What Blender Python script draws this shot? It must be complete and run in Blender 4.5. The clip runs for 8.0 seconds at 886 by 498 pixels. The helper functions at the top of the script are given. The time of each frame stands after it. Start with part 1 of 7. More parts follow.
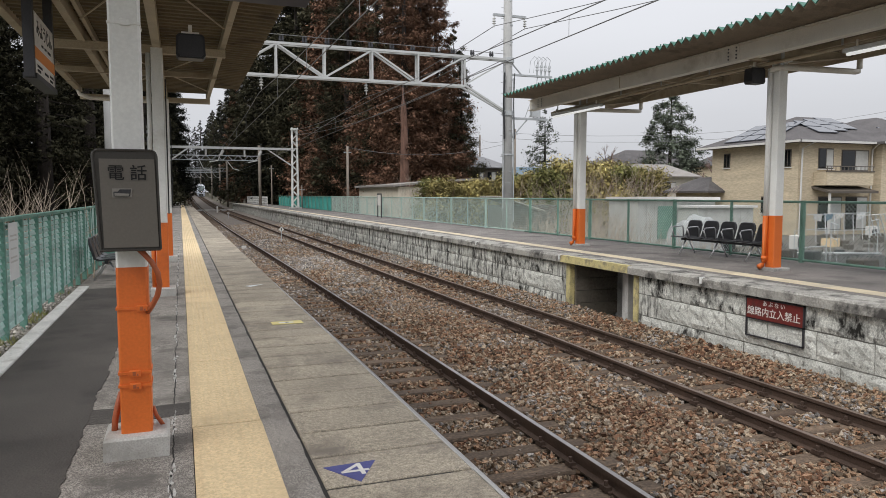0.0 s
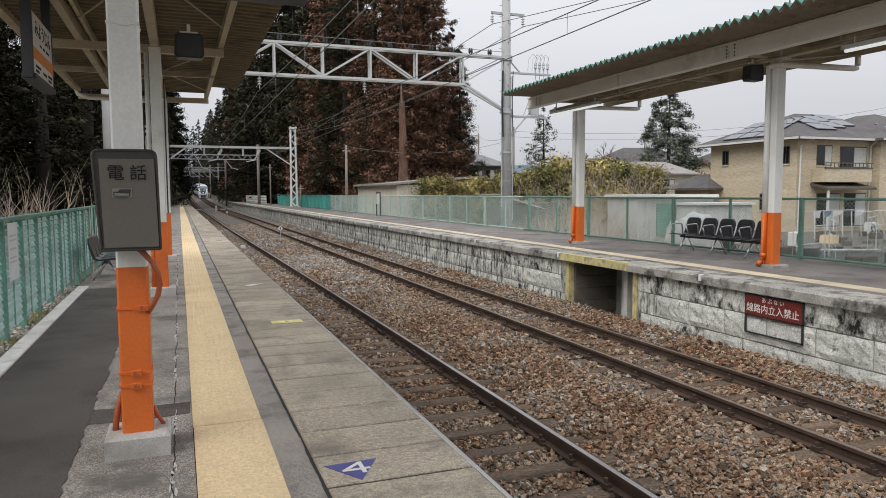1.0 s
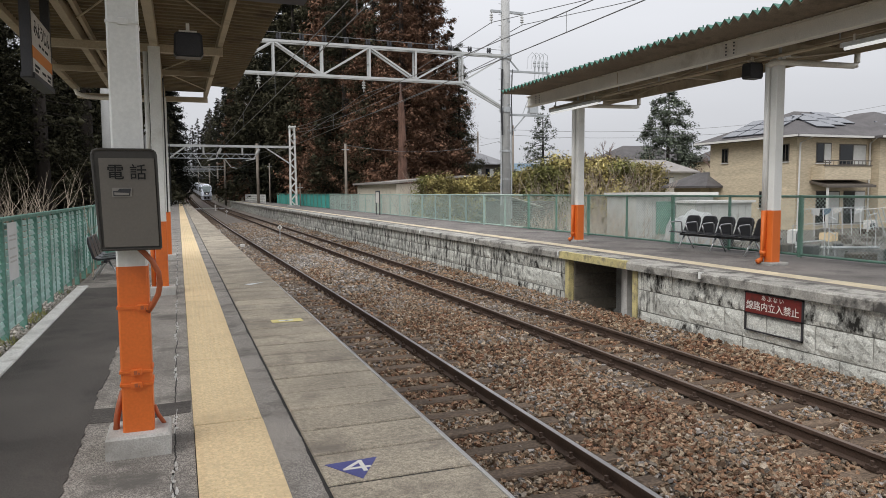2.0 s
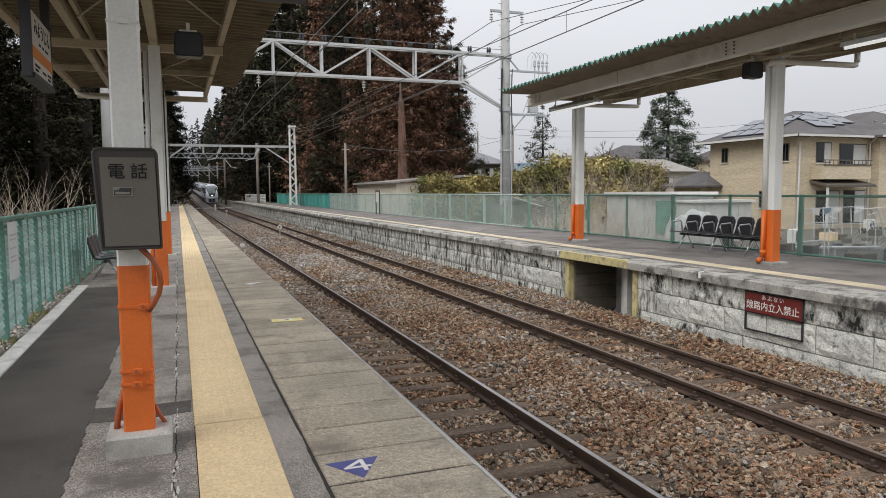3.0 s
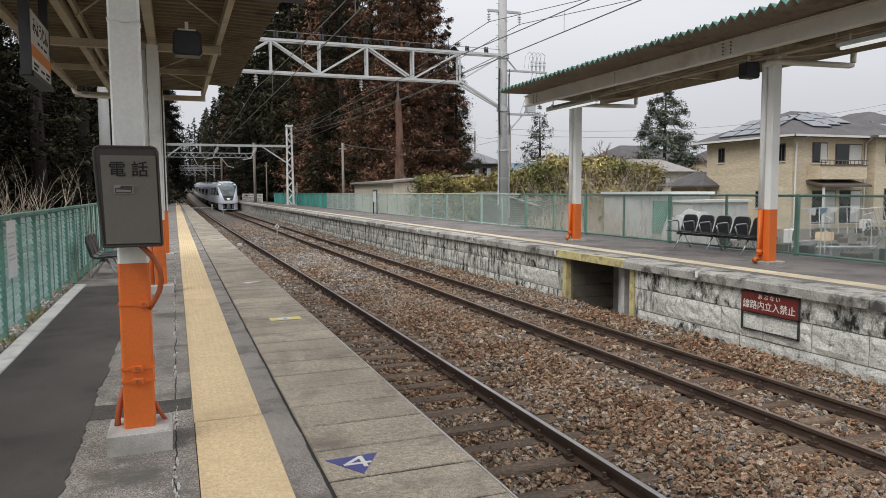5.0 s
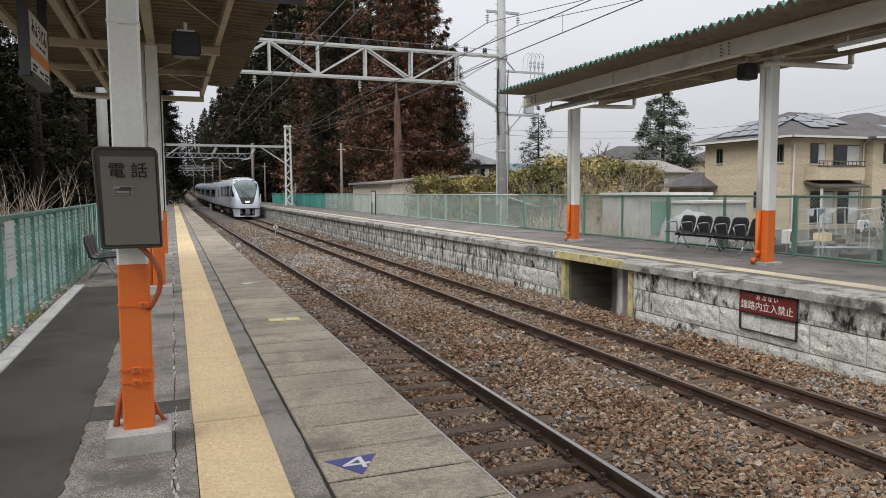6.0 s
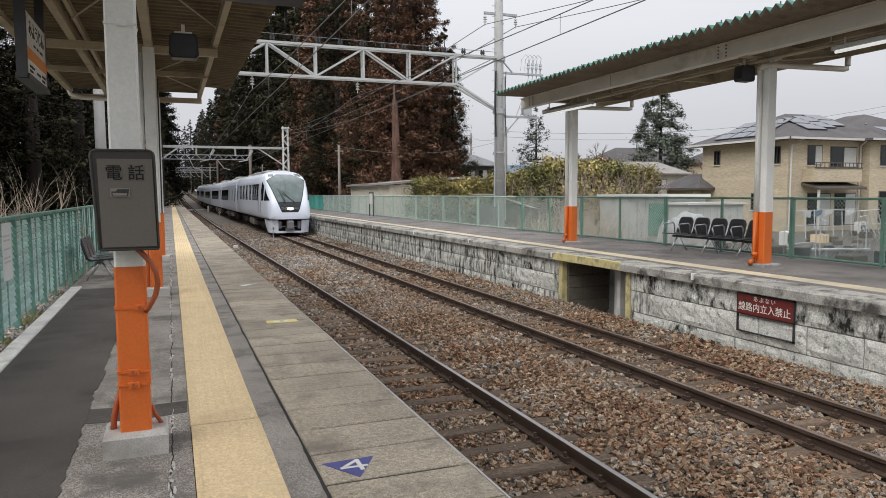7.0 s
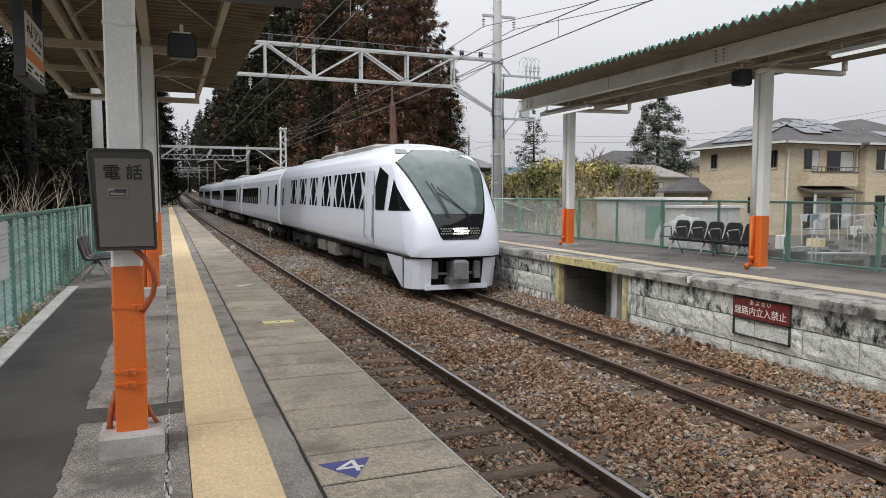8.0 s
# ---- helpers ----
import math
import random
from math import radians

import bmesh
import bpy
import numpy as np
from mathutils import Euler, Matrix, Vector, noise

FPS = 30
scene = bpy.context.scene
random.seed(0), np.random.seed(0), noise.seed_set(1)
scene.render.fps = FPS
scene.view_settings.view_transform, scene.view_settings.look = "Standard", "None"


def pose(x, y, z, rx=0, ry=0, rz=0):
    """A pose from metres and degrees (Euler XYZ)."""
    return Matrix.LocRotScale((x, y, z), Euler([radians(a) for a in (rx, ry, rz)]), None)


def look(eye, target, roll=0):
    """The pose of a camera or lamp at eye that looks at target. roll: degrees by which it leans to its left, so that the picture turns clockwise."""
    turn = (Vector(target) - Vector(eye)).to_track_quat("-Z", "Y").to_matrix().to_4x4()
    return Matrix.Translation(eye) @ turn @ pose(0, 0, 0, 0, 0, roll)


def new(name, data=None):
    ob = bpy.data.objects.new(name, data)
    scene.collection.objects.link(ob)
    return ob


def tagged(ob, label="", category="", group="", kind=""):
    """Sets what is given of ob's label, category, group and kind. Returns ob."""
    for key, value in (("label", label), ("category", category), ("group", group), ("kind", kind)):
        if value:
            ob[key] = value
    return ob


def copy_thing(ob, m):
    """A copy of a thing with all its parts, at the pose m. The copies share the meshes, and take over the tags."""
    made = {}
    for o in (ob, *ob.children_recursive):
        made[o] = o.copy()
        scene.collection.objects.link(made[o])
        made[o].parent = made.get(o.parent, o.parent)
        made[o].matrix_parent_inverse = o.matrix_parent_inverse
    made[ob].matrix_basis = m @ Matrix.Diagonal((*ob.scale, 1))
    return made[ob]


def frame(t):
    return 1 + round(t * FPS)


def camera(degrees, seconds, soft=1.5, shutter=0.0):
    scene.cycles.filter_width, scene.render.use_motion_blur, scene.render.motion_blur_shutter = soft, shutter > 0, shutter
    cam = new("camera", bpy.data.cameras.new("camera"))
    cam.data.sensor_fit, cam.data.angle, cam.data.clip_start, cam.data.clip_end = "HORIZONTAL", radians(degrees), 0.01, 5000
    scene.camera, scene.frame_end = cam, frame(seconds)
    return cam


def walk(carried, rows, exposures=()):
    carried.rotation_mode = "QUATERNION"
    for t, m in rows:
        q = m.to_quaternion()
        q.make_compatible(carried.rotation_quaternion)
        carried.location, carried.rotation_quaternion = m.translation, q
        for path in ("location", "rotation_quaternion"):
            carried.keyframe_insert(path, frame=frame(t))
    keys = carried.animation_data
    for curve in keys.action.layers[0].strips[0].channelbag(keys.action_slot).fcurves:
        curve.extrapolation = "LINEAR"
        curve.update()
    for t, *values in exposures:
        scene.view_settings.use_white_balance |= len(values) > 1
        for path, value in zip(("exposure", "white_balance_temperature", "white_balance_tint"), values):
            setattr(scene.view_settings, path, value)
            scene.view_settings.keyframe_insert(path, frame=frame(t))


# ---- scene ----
# The camera: held by hand on the platform, nearly still.
cam = camera(64.2, 8.0, soft=0.6)
PATH = [
    (0.0, pose(0.000, 0.000, 1.600, 85.608, 0.000, -20.350)),
    (0.5, pose(-0.004, -0.003, 1.602, 85.536, 0.054, -20.406)),
    (1.0, pose(-0.007, -0.005, 1.602, 85.469, 0.240, -20.449)),
    (1.5, pose(-0.008, -0.006, 1.603, 85.388, 0.345, -20.471)),
    (3.0, pose(-0.016, -0.003, 1.599, 85.326, 0.394, -20.510)),
    (3.5, pose(-0.018, -0.012, 1.603, 85.303, 0.338, -20.546)),
    (4.0, pose(-0.027, -0.021, 1.598, 85.315, 0.348, -20.601)),
    (4.5, pose(-0.033, -0.022, 1.589, 85.302, 0.350, -20.681)),
    (6.0, pose(-0.044, -0.033, 1.595, 85.346, 0.296, -20.870)),
    (6.5, pose(-0.043, -0.029, 1.598, 85.403, 0.317, -20.955)),
    (7.0, pose(-0.042, -0.032, 1.599, 85.472, 0.294, -21.047)),
    (7.5, pose(-0.046, -0.037, 1.600, 85.553, 0.121, -21.147)),
    (8.0, pose(-0.046, -0.039, 1.599, 85.605, -0.074, -21.258)),
]
walk(cam, PATH)

# ---- light: an overcast day, the sun behind thick cloud ----
scene.view_settings.exposure = 0.0
SUN_EL, SUN_AZ = radians(50), radians(240)
world = bpy.data.worlds.new("overcast_sky")
scene.world = world
world.use_nodes = True
wn, wl = world.node_tree.nodes, world.node_tree.links
wn.clear()
sky = wn.new("ShaderNodeTexSky")
sky.sky_type, sky.sun_disc = "NISHITA", False
sky.sun_elevation, sky.sun_rotation = SUN_EL, SUN_AZ
sky.air_density, sky.dust_density, sky.ozone_density = 1.2, 6.0, 1.0
grey = wn.new("ShaderNodeHueSaturation")
grey.inputs["Saturation"].default_value = 0.14
cloud_pos = wn.new("ShaderNodeTexCoord")
cloud_map = wn.new("ShaderNodeMapping")
cloud_map.inputs["Scale"].default_value = (1.2, 1.2, 5.0)
cloud = wn.new("ShaderNodeTexNoise")
cloud.inputs["Scale"].default_value, cloud.inputs["Detail"].default_value = 1.6, 3.0
cloud_tone = wn.new("ShaderNodeMapRange")
cloud_tone.inputs["To Min"].default_value, cloud_tone.inputs["To Max"].default_value = 6.0, 7.2
cover = wn.new("ShaderNodeMix")
cover.data_type = "RGBA"
cover.inputs["Factor"].default_value = 0.82
white = wn.new("ShaderNodeVectorMath")
white.operation = "SCALE"
white.inputs[0].default_value = (0.965, 0.985, 1.045)
back = wn.new("ShaderNodeBackground")
back.inputs["Strength"].default_value = 0.1
world_out = wn.new("ShaderNodeOutputWorld")
wl.new(sky.outputs["Color"], grey.inputs["Color"])
wl.new(cloud_pos.outputs["Generated"], cloud_map.inputs["Vector"])
wl.new(cloud_map.outputs["Vector"], cloud.inputs["Vector"])
wl.new(cloud.outputs["Fac"], cloud_tone.inputs["Value"])
split = wn.new("ShaderNodeSeparateXYZ")
lift = wn.new("ShaderNodeMapRange")
lift.inputs["To Min"].default_value, lift.inputs["To Max"].default_value = 1.0, 2.9
thick = wn.new("ShaderNodeMath")
thick.operation = "MULTIPLY"
wl.new(cloud_pos.outputs["Generated"], split.inputs["Vector"])
wl.new(split.outputs["Z"], lift.inputs["Value"])
wl.new(cloud_tone.outputs["Result"], thick.inputs[0])
wl.new(lift.outputs["Result"], thick.inputs[1])
wl.new(thick.outputs["Value"], white.inputs["Scale"])
wl.new(grey.outputs["Color"], cover.inputs["A"])
wl.new(white.outputs["Vector"], cover.inputs["B"])
wl.new(cover.outputs["Result"], back.inputs["Color"])
wl.new(back.outputs["Background"], world_out.inputs["Surface"])
sun = new("sun", bpy.data.lights.new("sun", "SUN"))
sun.data.energy, sun.data.angle, sun.data.color = 1.5, radians(40), (1.0, 0.97, 0.93)
sun.matrix_world = look((0, 0, 50), Vector((0, 0, 50)) - Vector((math.sin(SUN_AZ) * math.cos(SUN_EL), math.cos(SUN_AZ) * math.cos(SUN_EL), math.sin(SUN_EL))))


# ---- materials ----
def mat(name, colour, rough=0.7, metal=0.0, vary=0.15, scale=6.0, fine=60.0, bump=0.0, stain=None, stain_amount=0.0,
        stain_scale=1.5, island=0.0, objvar=0.0, stretch=(1, 1, 1), spec=0.5, coat=0.0, placed=False, speckle=0.0, speck_size=150.0):
    """A surface with two scales of tone, optional stains and fine relief, at real-world size."""
    m = bpy.data.materials.new(name)
    m.use_nodes = True
    n, l = m.node_tree.nodes, m.node_tree.links
    b = n["Principled BSDF"]
    b.inputs["Roughness"].default_value, b.inputs["Metallic"].default_value = rough, metal
    b.inputs["Specular IOR Level"].default_value = spec
    b.inputs["Coat Weight"].default_value = coat
    tc = n.new("ShaderNodeTexCoord")
    mp = n.new("ShaderNodeMapping")
    mp.inputs["Scale"].default_value = stretch
    l.new(n.new("ShaderNodeNewGeometry").outputs["Position"] if placed else tc.outputs["Object"], mp.inputs["Vector"])
    big, small = n.new("ShaderNodeTexNoise"), n.new("ShaderNodeTexNoise")
    for node, s in ((big, scale), (small, fine)):
        node.inputs["Scale"].default_value, node.inputs["Detail"].default_value = s, 4.0
        l.new(mp.outputs["Vector"], node.inputs["Vector"])
    add = n.new("ShaderNodeMath")
    add.operation = "ADD"
    l.new(big.outputs["Fac"], add.inputs[0])
    l.new(small.outputs["Fac"], add.inputs[1])
    tone = n.new("ShaderNodeMapRange")
    tone.inputs["From Min"].default_value, tone.inputs["From Max"].default_value = 0.74, 1.26
    tone.inputs["To Min"].default_value, tone.inputs["To Max"].default_value = 1 - vary, 1 + vary
    l.new(add.outputs["Value"], tone.inputs["Value"])
    value = tone.outputs["Result"]
    for amount, source in ((island, "ShaderNodeNewGeometry"), (objvar, "ShaderNodeObjectInfo")):
        if amount:
            info, mr, mul = n.new(source), n.new("ShaderNodeMapRange"), n.new("ShaderNodeMath")
            mr.inputs["To Min"].default_value, mr.inputs["To Max"].default_value = 1 - amount, 1 + amount
            mul.operation = "MULTIPLY"
            l.new(info.outputs["Random Per Island" if amount is island and source.endswith("Geometry") else "Random"], mr.inputs["Value"])
            l.new(value, mul.inputs[0])
            l.new(mr.outputs["Result"], mul.inputs[1])
            value = mul.outputs["Value"]
    if speckle:
        sp, mr, mul = n.new("ShaderNodeTexNoise"), n.new("ShaderNodeMapRange"), n.new("ShaderNodeMath")
        sp.inputs["Scale"].default_value, sp.inputs["Detail"].default_value = speck_size, 1.0
        l.new(mp.outputs["Vector"], sp.inputs["Vector"])
        l.new(sp.outputs["Fac"], mr.inputs["Value"])
        mr.inputs["From Min"].default_value, mr.inputs["From Max"].default_value = 0.4, 0.6
        mr.inputs["To Min"].default_value, mr.inputs["To Max"].default_value = 1 - speckle, 1 + speckle
        mul.operation = "MULTIPLY"
        l.new(value, mul.inputs[0])
        l.new(mr.outputs["Result"], mul.inputs[1])
        value = mul.outputs["Value"]
    tint = n.new("ShaderNodeVectorMath")
    tint.operation = "SCALE"
    tint.inputs[0].default_value = colour
    l.new(value, tint.inputs["Scale"])
    out = tint.outputs["Vector"]
    if stain:
        st, ramp, mix = n.new("ShaderNodeTexNoise"), n.new("ShaderNodeMapRange"), n.new("ShaderNodeMix")
        st.inputs["Scale"].default_value, st.inputs["Detail"].default_value = stain_scale, 6.0
        st.inputs["Roughness"].default_value = 0.65
        l.new(mp.outputs["Vector"], st.inputs["Vector"])
        ramp.inputs["From Min"].default_value, ramp.inputs["From Max"].default_value = 0.62 - 0.25 * stain_amount, 0.75 - 0.2 * stain_amount
        ramp.inputs["To Max"].default_value = min(1.0, 0.5 + stain_amount)
        l.new(st.outputs["Fac"], ramp.inputs["Value"])
        mix.data_type = "RGBA"
        l.new(ramp.outputs["Result"], mix.inputs["Factor"])
        l.new(out, mix.inputs["A"])
        mix.inputs["B"].default_value = (*stain, 1)
        out = mix.outputs["Result"]
    l.new(out, b.inputs["Base Color"])
    if bump:
        bp = n.new("ShaderNodeBump")
        bp.inputs["Strength"].default_value, bp.inputs["Distance"].default_value = min(1.0, bump), 0.01
        l.new(small.outputs["Fac"], bp.inputs["Height"])
        l.new(bp.outputs["Normal"], b.inputs["Normal"])
    return m


def glow(name, colour, strength):
    m = bpy.data.materials.new(name)
    m.use_nodes = True
    b = m.node_tree.nodes["Principled BSDF"]
    b.inputs["Base Color"].default_value = (*colour, 1)
    b.inputs["Emission Color"].default_value = (*colour, 1)
    b.inputs["Emission Strength"].default_value = strength
    return m


ASPHALT = mat("asphalt", (0.088, 0.078, 0.07), 0.9, vary=0.35, scale=0.9, fine=60, bump=0.9, stain=(0.045, 0.04, 0.037), stain_amount=0.35, stain_scale=1.1, speckle=0.4, speck_size=150)
PAVING = mat("worn_paving", (0.28, 0.254, 0.226), 0.9, vary=0.3, scale=1.2, fine=40, bump=0.9, stain=(0.13, 0.118, 0.105), stain_amount=0.5, stain_scale=1.6, speckle=0.45, speck_size=120)
FAR_DECK = mat("old_asphalt_deck", (0.19, 0.172, 0.158), 0.9, vary=0.3, scale=0.7, fine=40, bump=0.8, stain=(0.10, 0.09, 0.085), stain_amount=0.5, stain_scale=0.9, speckle=0.3, speck_size=110)
SLAB = mat("aggregate_concrete", (0.375, 0.324, 0.25), 0.92, vary=0.28, scale=1.1, fine=30, bump=1.0, stain=(0.2, 0.172, 0.14), stain_amount=0.5, stain_scale=1.3, objvar=0.07, placed=True, speckle=0.36, speck_size=160)
KERB = mat("kerb_concrete", (0.55, 0.535, 0.51), 0.9, vary=0.22, scale=3, fine=90, bump=0.6, stain=(0.33, 0.31, 0.28), stain_amount=0.35, objvar=0.08, placed=True)
COPING = mat("weathered_coping", (0.37, 0.355, 0.32), 0.92, vary=0.28, scale=1.5, fine=40, bump=0.8, stain=(0.07, 0.066, 0.06), stain_amount=0.55, stain_scale=2.6, objvar=0.08, placed=True, speckle=0.1, speck_size=60)
CONCRETE = mat("grey_concrete", (0.38, 0.37, 0.35), 0.9, vary=0.2, scale=2, fine=40, bump=0.6, stain=(0.2, 0.19, 0.175), stain_amount=0.35, speckle=0.12, speck_size=80)
BLOCK = mat("whitewashed_block", (0.55, 0.55, 0.505), 0.92, vary=0.24, scale=3.5, fine=30, bump=1.0, stain=(0.09, 0.085, 0.075), stain_amount=0.3, stain_scale=11, objvar=0.10, placed=True, speckle=0.14, speck_size=70)
BLOCK_DIRTY = mat("mouldy_block", (0.62, 0.62, 0.57), 0.95, vary=0.25, scale=3, fine=30, bump=1.0, stain=(0.02, 0.019, 0.016), stain_amount=0.66, stain_scale=4.2, stretch=(1, 1.3, 0.75), objvar=0.10, placed=True, speckle=0.14, speck_size=60)
BLOCK_MOULD = mat("streaked_block", (0.6, 0.6, 0.55), 0.95, vary=0.25, scale=3, fine=30, bump=1.0, stain=(0.03, 0.028, 0.025), stain_amount=0.68, stain_scale=3.2, stretch=(1, 1.8, 0.5), objvar=0.10, placed=True, speckle=0.14, speck_size=60)
MORTAR = mat("stained_mortar", (0.22, 0.215, 0.195), 0.95, vary=0.3, scale=4, fine=40, bump=0.6)
JOINT = mat("dark_joint", (0.032, 0.03, 0.028), 0.95, vary=0.2, scale=4, fine=80)
YELLOW = mat("yellow_tactile", (0.74, 0.575, 0.345), 0.75, vary=0.12, scale=1.5, fine=60, bump=0.3, stain=(0.62, 0.48, 0.29), stain_amount=0.35, objvar=0.05, placed=True, speckle=0.05, speck_size=60)
FADED_YELLOW = mat("faded_tactile", (0.62, 0.53, 0.37), 0.8, vary=0.16, scale=2.5, fine=60, bump=0.3, stain=(0.45, 0.40, 0.31), stain_amount=0.45, objvar=0.08, placed=True)
YELLOW_PAINT = mat("yellow_paint", (0.58, 0.50, 0.24), 0.7, vary=0.2, scale=4, fine=60, bump=0.3, stain=(0.3, 0.26, 0.17), stain_amount=0.5, stain_scale=5)
WHITE_PAINT = mat("white_paint", (0.80, 0.80, 0.77), 0.55, vary=0.07, scale=2, fine=50, bump=0.1, stain=(0.55, 0.53, 0.48), stain_amount=0.15)
CREAM_STEEL = mat("cream_steel", (0.74, 0.705, 0.63), 0.5, vary=0.1, scale=2, fine=50, bump=0.1, stain=(0.5, 0.45, 0.37), stain_amount=0.25)
TAN_STEEL = mat("tan_steel", (0.44, 0.37, 0.265), 0.6, vary=0.14, scale=2, fine=50, bump=0.1, stain=(0.28, 0.22, 0.15), stain_amount=0.4)
ORANGE = mat("orange_paint", (0.72, 0.16, 0.025), 0.5, vary=0.08, scale=2, fine=60, bump=0.12, stain=(0.5, 0.11, 0.03), stain_amount=0.2)
GALV = mat("galvanised_steel", (0.46, 0.48, 0.49), 0.55, 0.3, vary=0.14, scale=3, fine=50, bump=0.1)
STEEL_WHITE = mat("pale_steel", (0.54, 0.55, 0.54), 0.55, 0.1, vary=0.1, scale=2, fine=40)
POLE_CONC = mat("pole_concrete", (0.42, 0.42, 0.41), 0.85, vary=0.1, scale=2, fine=60, bump=0.2)
# own tone of the utility poles; on far portals it carries their shade
WEATHERED_SHADED_POLE = mat("weathered_shaded_pole", (0.25, 0.215, 0.18), 0.9, vary=0.2, scale=2, fine=40)
DARK = mat("black_plastic", (0.018, 0.018, 0.02), 0.45, vary=0.2, scale=5, fine=60)
DARK_STEEL = mat("dark_steel", (0.045, 0.045, 0.05), 0.5, 0.2, vary=0.2, scale=5, fine=60)
RAIL_SIDE = mat("rusty_rail", (0.075, 0.047, 0.033), 0.85, 0.1, vary=0.3, scale=3, fine=60, bump=0.4)
RAIL_TOP = mat("worn_rail_top", (0.42, 0.41, 0.4), 0.35, 0.9, vary=0.15, scale=1.5, fine=40)
RAIL_TOP_RUST = mat("brown_rail_top", (0.2, 0.15, 0.12), 0.5, 0.4, vary=0.2, scale=1.5, fine=40)
SLEEPER = mat("sleeper", (0.125, 0.088, 0.06), 0.92, vary=0.4, scale=4, fine=40, bump=0.7, objvar=0.2, stretch=(0.4, 2, 1), stain=(0.075, 0.048, 0.032), stain_amount=0.45, placed=True, speckle=0.35, speck_size=60)
# near bed darker than its stones: shade of the gaps in the colour
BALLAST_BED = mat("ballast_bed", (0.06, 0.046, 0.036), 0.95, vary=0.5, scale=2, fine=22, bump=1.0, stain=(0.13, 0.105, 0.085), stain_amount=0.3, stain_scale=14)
# far bed carries almost no loose stones, so it is paler
PALE_BALLAST = mat("pale_ballast", (0.17, 0.145, 0.122), 0.95, vary=0.5, scale=2, fine=14, bump=1.0, stain=(0.1, 0.083, 0.07), stain_amount=0.5, stain_scale=8)
GREEN_FENCE = mat("green_fence_paint", (0.17, 0.31, 0.245), 0.6, vary=0.2, scale=3, fine=40)
FENCE_PALE = mat("faded_fence_paint", (0.12, 0.26, 0.21), 0.6, vary=0.25, scale=3, fine=40, stain=(0.24, 0.38, 0.33), stain_amount=0.3, stain_scale=4)
GREEN_ROOF = mat("green_roof_sheet", (0.035, 0.14, 0.10), 0.5, vary=0.12, scale=2, fine=30)
FAR_SOFFIT = mat("tan_soffit", (0.25, 0.205, 0.155), 0.75, vary=0.18, scale=2, fine=40, stain=(0.15, 0.12, 0.085), stain_amount=0.35)
SOFFIT = mat("brown_soffit", (0.155, 0.118, 0.066), 0.75, vary=0.18, scale=2, fine=40, stain=(0.08, 0.058, 0.036), stain_amount=0.4)
TRAIN_WHITE = mat("train_white", (0.84, 0.885, 0.99), 0.28, vary=0.012, scale=1, fine=10, coat=0.25)
TRAIN_DARK = mat("underframe", (0.02, 0.019, 0.018), 0.75, vary=0.3, scale=3, fine=30)
TRAIN_GREY = mat("underframe_box", (0.05, 0.045, 0.04), 0.75, vary=0.35, scale=3, fine=30, stain=(0.085, 0.06, 0.045), stain_amount=0.4, stain_scale=3)
EQUIPMENT = mat("dusty_equipment_paint", (0.27, 0.245, 0.21), 0.75, vary=0.3, scale=3, fine=30, stain=(0.13, 0.1, 0.08), stain_amount=0.45, stain_scale=3)
COUPLER = mat("coupler_grey", (0.24, 0.24, 0.25), 0.5, 0.3, vary=0.2, scale=6, fine=40)
TRAIN_ROOF = mat("roof_grey", (0.33, 0.32, 0.3), 0.6, vary=0.12, scale=3, fine=40)
SEAT_BACK = mat("seat_back_cloth", (0.16, 0.16, 0.15), 0.8, vary=0.2, scale=4, fine=30)
GLASS_DARK = mat("dark_glazing", (0.012, 0.014, 0.016), 0.06, vary=0.1, scale=1, fine=8)
# grey-green base carries part of the sky's reflection in the glass
SCREEN = mat("windscreen", (0.10, 0.135, 0.13), 0.05, vary=0.25, scale=0.9, fine=3, coat=0.4)
GRAVEL = mat("yard_gravel", (0.12, 0.11, 0.098), 0.95, vary=0.4, scale=1.2, fine=18, bump=1.0, stain=(0.085, 0.078, 0.05), stain_amount=0.55, stain_scale=0.8, speckle=0.45, speck_size=22)
HEADLIGHT = glow("headlight_glow", (1.0, 0.97, 0.9), 2.2)
LEAF = {}
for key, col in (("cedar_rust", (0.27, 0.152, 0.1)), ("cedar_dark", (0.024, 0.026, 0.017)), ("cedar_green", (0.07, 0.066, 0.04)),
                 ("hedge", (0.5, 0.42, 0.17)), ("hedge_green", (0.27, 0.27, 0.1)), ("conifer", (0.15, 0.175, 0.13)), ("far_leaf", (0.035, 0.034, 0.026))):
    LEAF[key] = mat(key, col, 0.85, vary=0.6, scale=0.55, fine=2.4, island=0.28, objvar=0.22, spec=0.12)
BARK = mat("bark", (0.135, 0.075, 0.054), 0.95, vary=0.5, scale=1.5, fine=10, bump=0.9, stretch=(4, 4, 0.6))
BARE_TWIG = mat("brown_twig", (0.17, 0.115, 0.095), 0.9, vary=0.25, scale=3, fine=40)
# trunks within the crowns: foliage shade put into a darker bark colour
TREE_BARK = mat("shaded_bark", (0.03, 0.023, 0.019), 0.95, vary=0.35, scale=1.5, fine=10, bump=0.9, stretch=(4, 4, 0.6))
TWIG = mat("dry_twig", (0.46, 0.38, 0.30), 0.9, vary=0.25, scale=3, fine=40, island=0.35)
TARP = mat("pale_sheet", (0.36, 0.37, 0.365), 0.6, vary=0.18, scale=2, fine=18, bump=0.5)
DIRT = mat("ground_soil", (0.10, 0.088, 0.065), 0.95, vary=0.35, scale=0.25, fine=9, bump=0.8, stain=(0.14, 0.13, 0.06), stain_amount=0.45, stain_scale=0.4)
